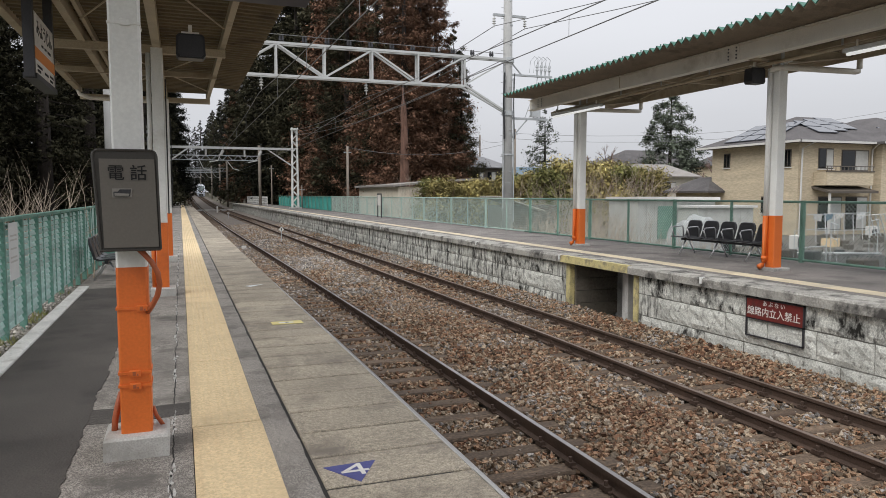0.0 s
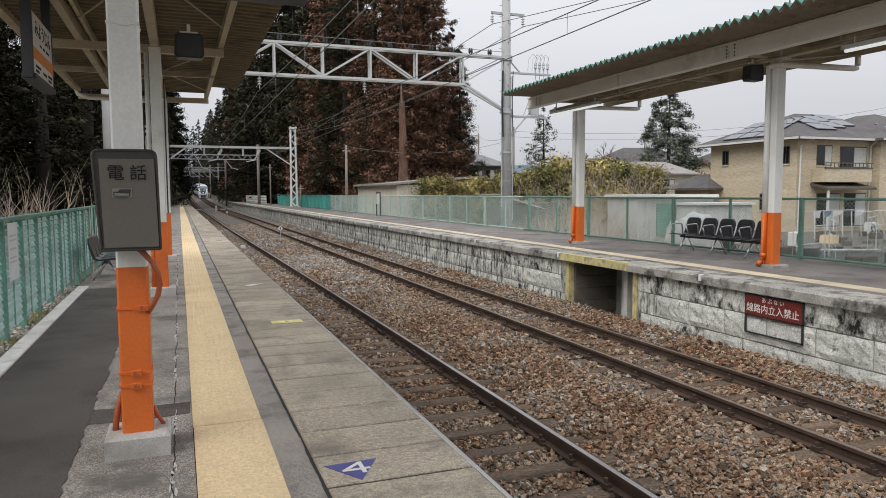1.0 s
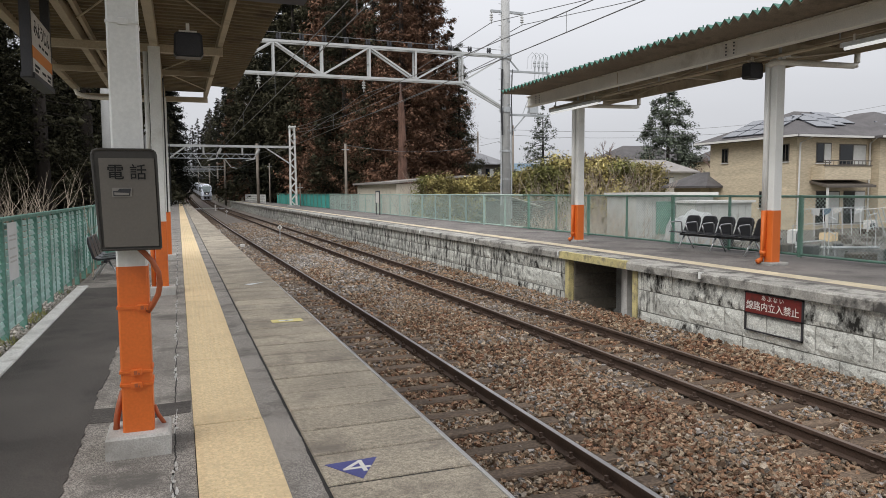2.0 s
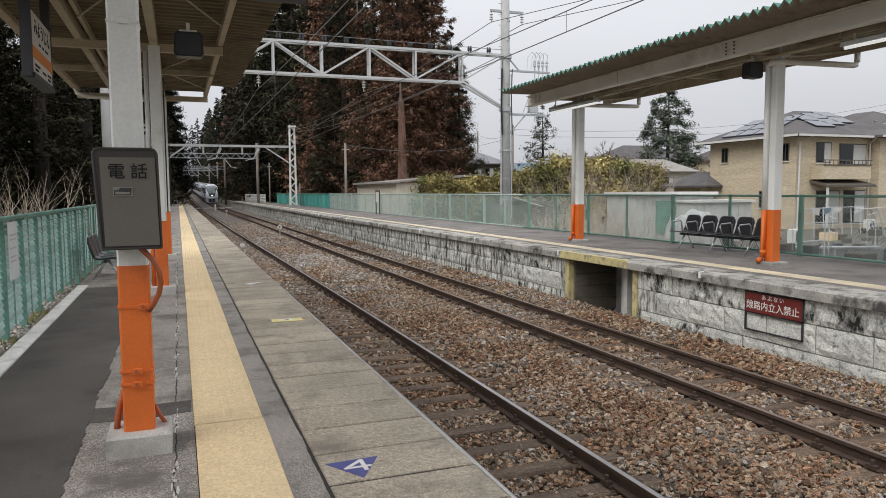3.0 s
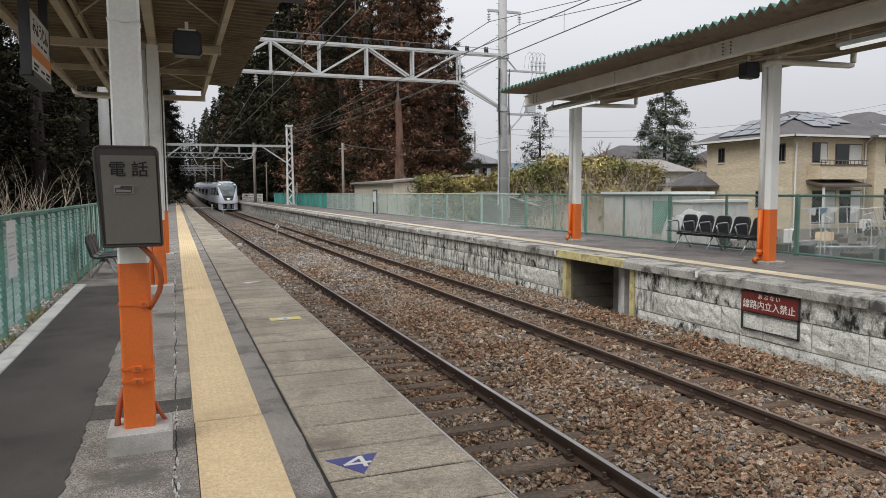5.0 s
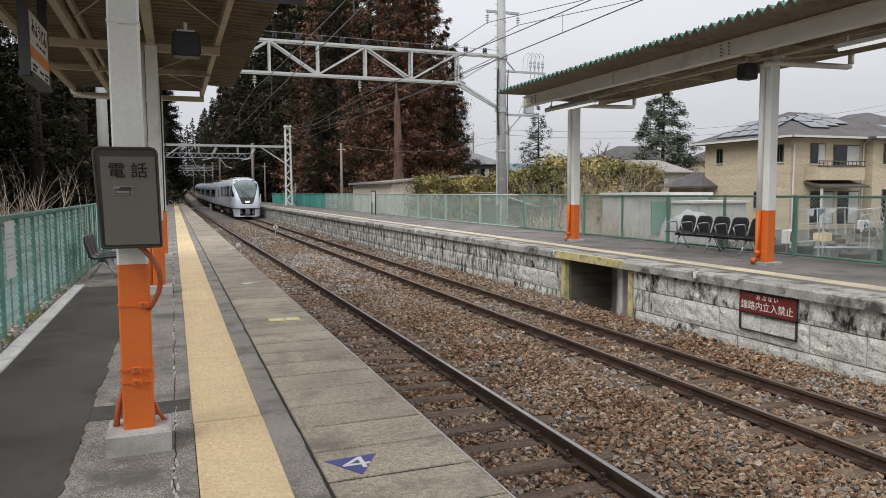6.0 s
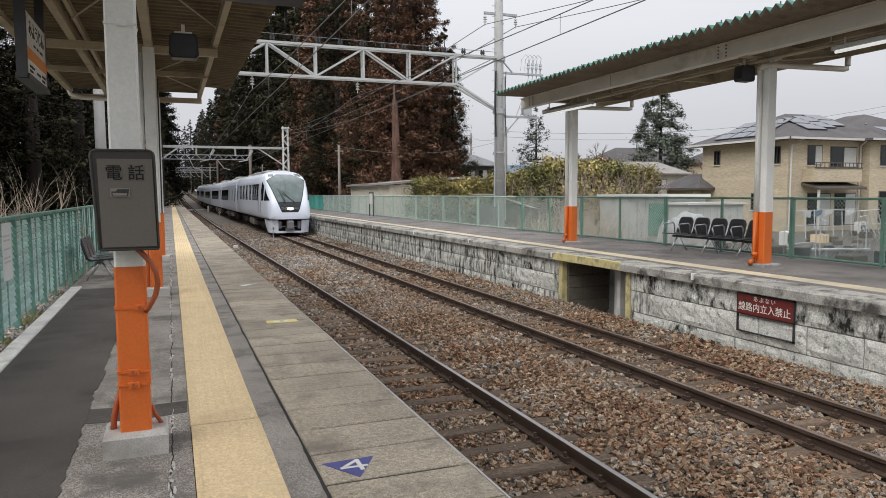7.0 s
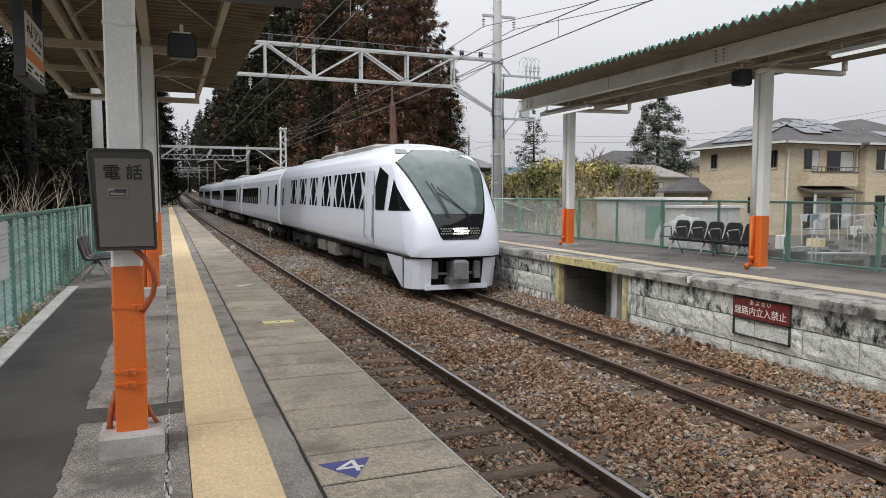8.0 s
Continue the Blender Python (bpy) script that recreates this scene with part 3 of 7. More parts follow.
            f.matrix_basis = pose(centre + side + dx(y), y, RAIL - 0.153 + rise(y))


def lettering(text, size, material, parent, m, name="lettering", thick=0.0015):
    """Letters as a mesh; they lie in the local xy plane of m, centred."""
    cu = bpy.data.curves.new(name, "FONT")
    cu.offset = 0.007 * size
    cu.body, cu.size, cu.extrude, cu.align_x, cu.align_y = text, size, thick, "CENTER", "CENTER"
    tmp = new(name, cu)
    bpy.context.view_layer.update()
    me = bpy.data.meshes.new_from_object(tmp.evaluated_get(bpy.context.evaluated_depsgraph_get()))
    bpy.data.objects.remove(tmp)
    bpy.data.curves.remove(cu)
    me.materials.clear()
    me.materials.append(material)
    ob = new(name, me)
    ob.parent = parent
    ob.matrix_basis = m
    return ob


# ---- platforms ----
NEAR_END, FAR_END = 118.0, 128.0


def ragged_strip(x0, x1, y0, y1):
    g = Geo()
    n = int((y1 - y0) / 0.04)
    for i in range(n + 1):
        y = y0 + (y1 - y0) * i / n
        x = x1 + 0.010 * noise.noise(Vector((y * 2.1, 5, 0))) + 0.008 * noise.noise(Vector((y * 17, 6, 0)))
        g.v += [Vector((x0, y, -0.001)), Vector((x, y, -0.001)), Vector((x, y, -0.05))]
    for i in range(n):
        k = 3 * i
        g.f += [(k, k + 1, k + 4, k + 3), (k + 1, k + 2, k + 5, k + 4)]
    return g


def near_platform():
    p = thing("platform_near", "asphalt platform with a yellow tactile line and a concrete edge", "platform", kind="structure")
    part("base", Geo().box(-1.72, 1.44, -14, NEAR_END, -1.3, -0.06), CONCRETE, p, "platform body of grey concrete")
    g = Geo()
    n = 360
    for i in range(n + 1):      # ragged border of the newer asphalt
        y = -6 + (13.3 + 6) * i / n
        x = -0.66 + 0.04 * noise.noise(Vector((y * 1.7, 0, 0))) + 0.022 * noise.noise(Vector((y * 9, 3, 0))) + 0.012 * noise.noise(Vector((y * 31, 4, 0)))
        g.v += [Vector((-1.53, y, 0)), Vector((x, y, 0)), Vector((-1.53, y, -0.05)), Vector((x, y, -0.05))]
    for i in range(n):
        k = 4 * i
        g.f += [(k, k + 1, k + 5, k + 4), (k + 1, k + 3, k + 7, k + 5)]
    part("asphalt_strip", g, ASPHALT, p, "dark asphalt walkway")
    part("old_paving", Geo().box(-1.72, 0.033, -14, NEAR_END, -0.06, -0.006), PAVING, p, "worn grey paving")
    part("patch", Geo().prism([(-0.7, 5.4, -0.05), (-0.3, 5.36, -0.05), (0.02, 5.42, -0.05), (0.025, 5.72, -0.05), (-0.25, 5.7, -0.05), (-0.7, 5.76, -0.05)], (0, 0, 0.0475)), ASPHALT, p, "dark asphalt repair")
    part("paving_strip", ragged_strip(0.497, 0.682, -6, 60).box(0.497, 0.68, 60, NEAR_END, -0.06, -0.001), PAVING, p, "worn grey paving")
    part("bedding", Geo().box(0.02, 1.45, -14, NEAR_END, -0.058, -0.008), JOINT, p, "dark joint bed")
    line = Geo()
    rng = random.Random(3)
    y = 1.5
    crack = Geo()
    def crack_x(yy):
        return -0.085 + 0.02 * noise.noise(Vector((yy * 2.3, 1, 0))) + 0.01 * noise.noise(Vector((yy * 11, 2, 0)))
    while y < 30:
        ln = rng.uniform(0.015, 0.09)
        if noise.noise(Vector((y * 1.6, 7, 0))) > 0.0 and rng.random() < 0.8:
            w, x = rng.uniform(0.004, 0.016), crack_x(y) + rng.uniform(-0.012, 0.012)
            w *= 0.8
            pts = [(x + w * rng.uniform(0.5, 1.4) * math.cos(a), y + ln * rng.uniform(0.5, 1.0) * math.sin(a), -0.007) for a in (0, 0.9, 1.9, 3.1, 4.2, 5.3)]
            line.prism(pts, (0, 0, 0.0045))
        y += ln * 0.9
    k = 0
    for i in range(600):
        yy = 1.0 + 0.05 * i
        w = 0.004 + 0.003 * noise.noise(Vector((yy * 7, 9, 0)))
        crack.v += [Vector((crack_x(yy) - w, yy, -0.0035)), Vector((crack_x(yy) + w, yy, -0.0035))]
        if i:
            crack.f.append((2 * i - 2, 2 * i - 1, 2 * i + 1, 2 * i))
    part("crack", crack, JOINT, p, "thin dark crack")
    part("worn_line", line, KERB, p, "flaked white filler along the crack", kind="stuff")
    kerb = Geo().chamfer(0, 0.17, 0.004, 0.596, -0.1, 0.018, 0.008).mesh("kerb_stone", WHITE_KERB)
    y = -9.8
    while y < 13.0:
        k = new("kerb_stone", kerb)
        k.parent = p
        k.matrix_basis = pose(-1.7, y, random.uniform(-0.004, 0.004), 0, 0, random.uniform(-0.2, 0.2))
        y += 0.6
    mat_me = Geo()
    mat_me.chamfer(0.0, 0.46, 0.011, 1.989, -0.05, 0.008, 0.005)
    mat_me.box(0.022, 0.034, 0.02, 1.98, 0.008, 0.0115).box(0.426, 0.436, 0.02, 1.98, 0.008, 0.0105)
    for i in range(6):
        for j in range(32):
            x, y = 0.085 + 0.058 * i, 0.06 + 0.06 * j
            mat_me.tube((x, y, 0.0079), (x, y, 0.0125), 0.017, 0.011, 6)
    me = mat_me.mesh("tactile_mat", YELLOW)
    y = -10.95
    while y < NEAR_END - 2:
        k = new("tactile_mat", me)
        k.parent = p
        k.matrix_basis = pose(0.035 + random.uniform(-0.003, 0.003), y, 0.0)
        y += 2.0
    halves = (Geo().chamfer(0.0, 0.858, 0.015, 0.464, -0.2, 0.002, 0.007).mesh("edge_slab", SLAB), Geo().chamfer(0.0, 0.858, 0.486, 0.935, -0.2, 0.002, 0.007).mesh("edge_slab", SLAB))
    nose = Geo().chamfer(0.86, 0.873, 0.003, 0.947, -0.14, -0.001, 0.003).mesh("edge_nosing", KERB)
    y = -10.53
    while y < 13.0:
        for me, nm in ((halves[0], "edge_slab"), (halves[1], "edge_slab"), (nose, "edge_nosing")):
            k = new(nm, me)
            k.parent = p
            k.matrix_basis = pose(0.705, y, random.uniform(-0.004, 0.003), random.uniform(-0.12, 0.12), random.uniform(-0.12, 0.12), 0)
        y += 0.95
    whole = Geo().chamfer(0.0, 0.872, 0.006, 2.844, -0.2, 0.001, 0.004).mesh("edge_slab", SLAB)
    while y < NEAR_END - 2.9:
        k = new("edge_slab", whole)
        k.parent = p
        k.matrix_basis = pose(0.705, y, random.uniform(-0.002, 0.001))
        y += 2.85


def far_platform():
    p = thing("platform_far", "concrete platform with whitewashed block wall and yellow line", "platform", kind="structure")
    z = FAR_Z
    for y0, y1 in ((-14, 11.78), (14.3, FAR_END)):
        part("base", Geo().box(8.55, 12.6, y0, y1, -1.3, z - 0.05), CONCRETE, p, "platform body of grey concrete")
        part("joint_backing", Geo().box(8.468, 8.55, y0, y1, -1.3, z - 0.14), MORTAR, p, "dark mortar behind the blocks")
    part("base", Geo().box(9.7, 12.6, 11.78, 14.3, -1.3, z - 0.05), CONCRETE, p, "concrete back of the recess under the deck")
    part("surface", Geo().box(8.98, 12.6, -14, FAR_END, z - 0.05, z), FAR_DECK, p, "grey asphalt surface")
    me = Geo().chamfer(0, 0.35, 0.003, 0.997, 0, 0.012, 0.004).mesh("tactile_tile", FADED_YELLOW)
    for i in range(140):
        k = new("tactile_tile", me)
        k.parent = p
        k.matrix_basis = pose(9.19, -12 + i, z - 0.004)
    cop = Geo().chamfer(0.0, 0.64, 0.006, 1.994, -0.16, 0.0, 0.03).mesh("coping_slab", COPING)
    y = -11.5
    while y < FAR_END - 2:
        k = new("coping_slab", cop)
        k.parent = p
        k.matrix_basis = pose(8.34 + random.uniform(-0.006, 0.006), y, z + 0.004)
        y += 2.0
    part("opening_lintel", Geo().box(8.322, 8.36, 11.88, 14.52, z - 0.15, z + 0.012).box(8.36, 8.44, 11.88, 14.52, z + 0.006, z + 0.012), YELLOW_PAINT, p, "yellow painted edge over the opening")
    part("opening_jamb", Geo().box(8.43, 8.56, 14.26, 14.42, -1.2, z - 0.17), YELLOW_PAINT, p, "yellow striped jamb")
    part("opening_jamb", Geo().box(8.43, 8.56, 11.66, 11.8, -1.2, z - 0.17), YELLOW_PAINT, p, "yellow striped jamb")
    for i in range(4):
        part("recess_wall", Geo().chamfer(8.57, 9.7, 14.21, 14.3, -1.2 + 0.29 * i, -0.922 + 0.29 * i, 0.008), RECESS, p, "stained inner blocks with the recess's shade in their colour")
    part("inner_post", Geo().box(8.66, 8.9, 12.3, 12.42, -1.2, z - 0.1).box(8.9, 9.7, 12.75, 12.85, -1.2, z - 0.1), KERB, p, "concrete prop under the deck")
    # blocks of rough concrete, 0.9 m long, in three courses
    rng = random.Random(11)
    courses = ((z - 0.135, 0.385, 7.02, "dirty"), (z - 0.53, 0.405, 7.47, "clean"), (z - 0.945, 0.42, 7.06, "clean"))
    meshes = {}
    for c, (top, high, start, kind) in enumerate(courses):
        for key, m in (("clean", BLOCK), ("dirty", BLOCK_DIRTY), ("mould", BLOCK_MOULD)):
            for v in range(3):
                g = Geo()
                nx, nz = 10, 6
                for j in range(nz):
                    for i in range(nx):
                        edge = i in (0, nx - 1) or j in (0, nz - 1)
                        g.v.append(Vector((0.006 if edge else -rng.uniform(0.002, 0.024), 0.008 + 0.884 * i / (nx - 1) + (rng.uniform(-0.005, 0.005) if i in (0, nx - 1) else rng.uniform(-0.02, 0.02)), -high + 0.004 + (high - 0.012) * j / (nz - 1) + rng.uniform(-0.005, 0.005))))
                for j in range(nz - 1):
                    for i in range(nx - 1):
                        e = j * nx + i
                        g.f.append((e, e + 1, e + nx + 1, e + nx))
                e = len(g.v)
                g.v += [Vector((0.06, 0.008, -high + 0.004)), Vector((0.06, 0.892, -high + 0.004)), Vector((0.06, 0.892, -0.008)), Vector((0.06, 0.008, -0.008))]
                for row, p0, p1 in (([i for i in range(nx)], e, e + 1), ([(nz - 1) * nx + i for i in range(nx)], e + 3, e + 2), ([j * nx for j in range(nz)], e, e + 3), ([j * nx + nx - 1 for j in range(nz)], e + 1, e + 2)):
                    g.f.append(tuple(row) + (p1, p0))
                meshes[c, key, v] = g.mesh("wall_block", m)
    far = Geo()
    for c, (top, high, start, kind) in enumerate(courses):
        y = start - 12 * 0.9
        while y < FAR_END - 1:
            if y + 0.9 < 11.7 or y > 14.4:
                if y < 66:
                    key = "mould" if y > 17 else "dirty" if kind == "dirty" or (y > 14 and rng.random() < 0.6) or rng.random() < 0.12 else "clean"
                    o = new("wall_block", meshes[c, key, rng.randrange(3)])
                    o.parent = p
                    o.matrix_basis = pose(8.45 + rng.uniform(-0.006, 0.006), y, top)
                else:
                    far.box(8.45, 8.5, y + 0.008, y + 0.892, top - high + 0.004, top - 0.006)
            elif y < 11.7:
                far.box(8.455, 8.5, y + 0.008, 11.65, top - high + 0.004, top - 0.006)
            elif y + 0.9 > 14.5:
                far.box(8.455, 8.5, 14.43, y + 0.892, top - high + 0.004, top - 0.006)
            y += 0.9
    part("far_blocks", far, BLOCK_MOULD, p, "mouldy whitewashed blocks", kind="stuff")
    clip = Geo().box(-0.012, 0.03, -0.02, 0.02, -0.1, 0.012).box(0.03, 0.08, -0.02, 0.02, 0.0, 0.012).mesh("edge_clip", WHITE_PAINT)
    for y in (9.75, 14.6, 19.6, 24.8, 30.5, 37.0, 45.0):
        k = new("edge_clip", clip)
        k.parent = p
        k.matrix_basis = pose(8.33, y, z)


# ---- canopies ----
def pillar(c, x, y, z, w, top, orange, foot=0.13):
    h = w / 2
    b = 0.012
    sec = [(-h + b, -h), (h - b, -h), (h, -h + b), (h, h - b), (h - b, h), (-h + b, h), (-h, h - b), (-h, -h + b)]

    def post(z0, z1, grow):
        g = Geo()
        k = 1 + grow / h
        g.v = [Vector((x + a * k, y + d * k, zz)) for zz in (z0, z1) for a, d in sec]
        g.f = [(i, (i + 1) % 8, 8 + (i + 1) % 8, 8 + i) for i in range(8)] + [tuple(reversed(range(8))), tuple(range(8, 16))]
        return g
    p = part("canopy_post", post(z + orange, top, 0), WHITE_PAINT, c, "white square steel post")
    part("orange_base", post(z + foot - 0.01, z + orange, 0.002), ORANGE, p, "orange painted lower part")
    part("footing", Geo().chamfer(x - w * 1.06, x + w * 1.06, y - w * 1.02, y + w * 1.02, z - 0.02, z + foot, 0.015), KERB if foot > 0.1 else CONCRETE, p, "concrete footing")
    return p


def corrugated(x0, z0, x1, z1, y0, y1, pitch, amp, thick=0.015, sharp=1.0):
    g = Geo()
    n = int((y1 - y0) / pitch * (4 if sharp == 1.0 else 12))
    for x, zz in ((x0, z0), (x1, z1)):
        for t in (0.0, thick):
            for i in range(n + 1):
                y = y0 + (y1 - y0) * i / n
                g.v.append(Vector((x, y, zz + t + amp * max(-1.0, min(1.0, sharp * math.sin(2 * math.pi * (y - y0) / pitch))))))
    n += 1
    for i in range(n - 1):
        g.f += [(i, i + 1, 2 * n + i + 1, 2 * n + i), (n + i, n + i + 1, 3 * n + i + 1, 3 * n + i), (i, i + 1, n + i + 1, n + i), (2 * n + i, 2 * n + i + 1, 3 * n + i + 1, 3 * n + i)]
    return g


def near_canopy():
    c = thing("platform_canopy", "tan steel canopy with brown ribbed soffit on white and orange posts", "canopy", group="canopies", at=(0, 0, 0))
    z = 4.1
    end = 18.6
    part("soffit", corrugated(-2.12, z, 0.72, z, -8, end, 0.2, 0.022, sharp=3.0), SOFFIT, c, "brown ribbed roof sheet")
    part("eave_soffit", corrugated(0.74, z - 0.01, 1.34, z - 0.03, -8, end - 1.1, 0.2, 0.022, sharp=3.0), SOFFIT, c, "brown ribbed roof sheet")
    for x, w, d in ((-1.33, 0.1, 0.17), (-1.18, 0.05, 0.1), (-0.29, 0.12, 0.2), (0.7, 0.08, 0.14)):
        part("purlin", Geo().box(x - w / 2, x + w / 2, -8, end + 0.2, z - 0.02 - d, z - 0.02), TAN_STEEL, c, "tan steel purlin")
    part("gutter", Geo().box(-2.2, -2.08, -8, end, z - 0.1, z + 0.06), TAN_STEEL, c)
    part("downpipe", Geo().pipe([(-2.14, end - 0.3, z - 0.08), (-2.1, end - 0.3, z - 0.2), (-1.9, end - 0.3, z - 0.27), (-0.4, end - 0.3, z - 0.3)], 0.05, 10), CREAM_STEEL, c, smooth=True)
    part("downpipe", Geo().pipe([(-2.14, 9.4, z - 0.08), (-2.1, 9.4, z - 0.2), (-1.95, 9.4, z - 0.25)], 0.055, 10), CREAM_STEEL, c, smooth=True)
    for y in (-2.0, 4.755, 12.1, 18.35):
        pp = pillar(c, -0.29, y, 0.0, 0.175, z - 0.22, 1.16)
        part("cross_arm", Geo().box(-2.1, 0.74, y - 0.05, y + 0.05, z - 0.3, z - 0.2).box(-2.1, 0.74, y - 0.08, y + 0.08, z - 0.2, z - 0.185), TAN_STEEL, c, "tan steel cross arm")
        if y > 6:
            part("conduit", Geo().tube((-0.42, y - 0.02, 0.06), (-0.42, y - 0.02, 1.16), 0.035, n=10), ORANGE, pp, "orange downpipe", smooth=True)
            part("conduit", Geo().tube((-0.42, y - 0.02, 1.16), (-0.42, y - 0.02, z - 0.3), 0.035, n=10), WHITE_PAINT, pp, smooth=True)
            part("conduit", Geo().box(-0.185, -0.165, y - 0.09, y - 0.06, 1.3, 3.4), DARK, pp, "black cable duct")
    for y in (8.4, 15.0):
        part("tie_rod", Geo().tube((-1.2, y - 2.6, z - 0.12), (0.65, y + 2.4, z - 0.12), 0.012, n=6).tube((-1.2, y + 2.4, z - 0.14), (0.65, y - 2.6, z - 0.14), 0.012, n=6), TAN_STEEL, c)
        part("cross_arm", Geo().box(-2.1, 0.74, y - 0.04, y + 0.04, z - 0.2, z - 0.1), TAN_STEEL, c)


def far_canopy():
    c = thing("platform_canopy", "canopy with green corrugated roof on white and orange posts", "canopy", group="canopies", at=(0, 0, 0))
    xf, zf, xb, zb, end = 8.75, 4.425, 12.3, 4.45, 18.65
    part("roof_sheet", corrugated(xf, zf, xb, zb, -6.03, end, 0.21, 0.05, 0.012), GREEN_ROOF, c, "green corrugated roof sheet")
    part("soffit", corrugated(xf + 0.012, zf - 0.018, xb, zb - 0.018, -6.03, end, 0.21, 0.05, 0.012), FAR_SOFFIT, c, "brown corrugated underside")
    crest = Geo()
    for i in range(38):
        y = end - 0.053 - 0.21 * 3 * i
        crest.tube((xf + 0.1, y, zf + 0.04), (xf + 0.1, y, zf + 0.1), 0.012, n=6)
    part("roof_bolts", crest, GREEN_ROOF, c, kind="stuff")
    h = [(-0.1, 0.0), (0.1, 0.0), (0.1, 0.022), (0.02, 0.026), (0.02, 0.286), (0.1, 0.29), (0.1, 0.312), (-0.1, 0.312), (-0.1, 0.29), (-0.02, 0.286), (-0.02, 0.026), (-0.1, 0.022)]
    web = Geo().sweep([(9.78 + a, 4.062 + b) for a, b in h], [(0, -6, 0), (0, 18.9, 0)])
    part("beam", web, CREAM_STEEL, c, "cream steel main beam")
    part("beam_face", Geo().box(9.72, 9.745, -5.95, 18.86, 4.09, 4.345), CREAM_STEEL, c, "cream steel web plate")
    for y in (14.3, 7.1, 0.2):
        part("beam_joint", Geo().box(9.712, 9.722, y - 0.012, y + 0.012, 4.07, 4.37), TAN_STEEL, c)
    for y, n in ((10.67, 2), (18.2, 1), (3.4, 2)):
        part("splice_plate", Geo().box(9.704, 9.719, y - 0.16, y + 0.16, 4.08, 4.36), CREAM_STEEL, c)
        b = Geo()
        for dy in (-0.1, 0.1):
            for dz in (4.12, 4.18, 4.25, 4.31):
                b.tube((9.69, y + dy, dz), (9.706, y + dy, dz), 0.016, n=6)
        part("bolts", b, DARK_STEEL, c, kind="stuff")
    for x in (10.5, 11.25):
        part("purlin", Geo().box(x - 0.05, x + 0.05, -6, end - 0.1, 4.29, 4.375), TAN_STEEL, c, "tan steel purlin")
    part("rear_fascia", Geo().box(12.16, 12.2, -6, end, 4.17, 4.41), TAN_STEEL, c, "tan rear fascia")
    part("gutter", Geo().box(12.2, 12.34, -6, end, 4.2, 4.36), CREAM_STEEL, c)
    for y in (-3.0, 3.7, 10.27, 17.15):
        pp = pillar(c, 10.45, y, FAR_Z, 0.2, 4.06, 1.03, 0.06)
        part("cross_arm", Geo().prism([(9.8, y - 0.06, 4.07), (10.9, y - 0.06, 4.07), (12.16, y - 0.06, 4.24), (12.16, y - 0.06, 4.29), (9.8, y - 0.06, 4.29)], (0, 0.12, 0)), TAN_STEEL, c, "tapered tan steel cross arm")
        part("arm_flange", Geo().prism([(9.8, y - 0.1, 4.055), (10.9, y - 0.1, 4.055), (12.16, y - 0.1, 4.225), (12.16, y - 0.1, 4.24), (10.9, y - 0.1, 4.07), (9.8, y - 0.1, 4.07)], (0, 0.2, 0)), TAN_STEEL, c)
        part("post_head", Geo().chamfer(10.3, 10.6, y - 0.15, y + 0.15, 4.03, 4.055, 0.004), WHITE_PAINT, pp)
        part("downpipe", Geo().pipe([(10.3, y + 0.07, 3.92), (10.3, y + 0.07, FAR_Z + 1.03)], 0.05, 10), WHITE_PAINT, pp, smooth=True)
        part("downpipe", Geo().pipe([(10.3, y + 0.07, FAR_Z + 1.03), (10.3, y + 0.07, FAR_Z + 0.17), (10.27, y + 0.08, FAR_Z + 0.1), (10.19, y + 0.09, FAR_Z + 0.06)], 0.05, 10), ORANGE, pp, "orange downpipe", smooth=True)
        part("pipe_collar", Geo().tube((10.3, y + 0.07, FAR_Z + 0.2), (10.3, y + 0.07, FAR_Z + 0.27), 0.058, n=10), ORANGE, pp, smooth=True)
        part("gutter_pipe", Geo().pipe([(12.29, y - 0.13, 4.2), (12.29, y - 0.13, 4.02), (12.26, y - 0.13, 3.965), (12.2, y - 0.13, 3.95), (10.36, y - 0.13, 3.92), (10.3, y - 0.02, 3.91), (10.3, y + 0.07, 3.88)], 0.055, 10), CREAM_STEEL, c, smooth=True)
        part("arm_bracket", Geo().box(10.2, 10.24, y - 0.3, y - 0.26, 3.93, 4.3), GALV, c)
    part("conduit", Geo().pipe([(10.2, -6, 4.0), (10.2, 14.6, 4.0), (10.2, 18.4, 3.97)], 0.035, 8), TAN_STEEL, c, "grey-brown conduit", smooth=True)
    part("conduit", Geo().tube((10.28, -6, 4.02), (10.28, 18.4, 4.02), 0.018, n=6), TAN_STEEL, c, smooth=True)
    for i in range(16):
        y = -5.2 + 1.55 * i
        part("conduit_hanger", Geo().box(10.19, 10.21, y - 0.012, y + 0.012, 4.0, 4.3), GALV, c)
    for y in (0.35, 6.98, 13.7):
        part("tie_rod", Geo().tube((9.85, y - 3.1, 4.2), (12.1, y + 3.1, 4.26), 0.012, n=6).tube((9.85, y + 3.1, 4.22), (12.1, y - 3.1, 4.24), 0.012, n=6), TAN_STEEL, c)
        part("cross_arm", Geo().box(9.85, 12.16, y - 0.04, y + 0.04, 4.2, 4.29), TAN_STEEL, c)


def tube_lamp(x, y, z, length, lit=True):
    t = thing("tube_lamp", "lit white fluorescent tube under the canopy" if lit else "unlit white fluorescent tube under the canopy", "lamp", group="tube lamps", at=(x, y, z))
    part("housing", Geo().chamfer(-0.06, 0.06, 0, length, -0.02, 0.05, 0.01), STEEL_WHITE, t)
    part("tube", Geo().tube((0, 0.04, -0.045), (0, length - 0.04, -0.045), 0.026, n=10), LAMP_LIT if lit else LAMP_WHITE, t, "white tube", smooth=True)
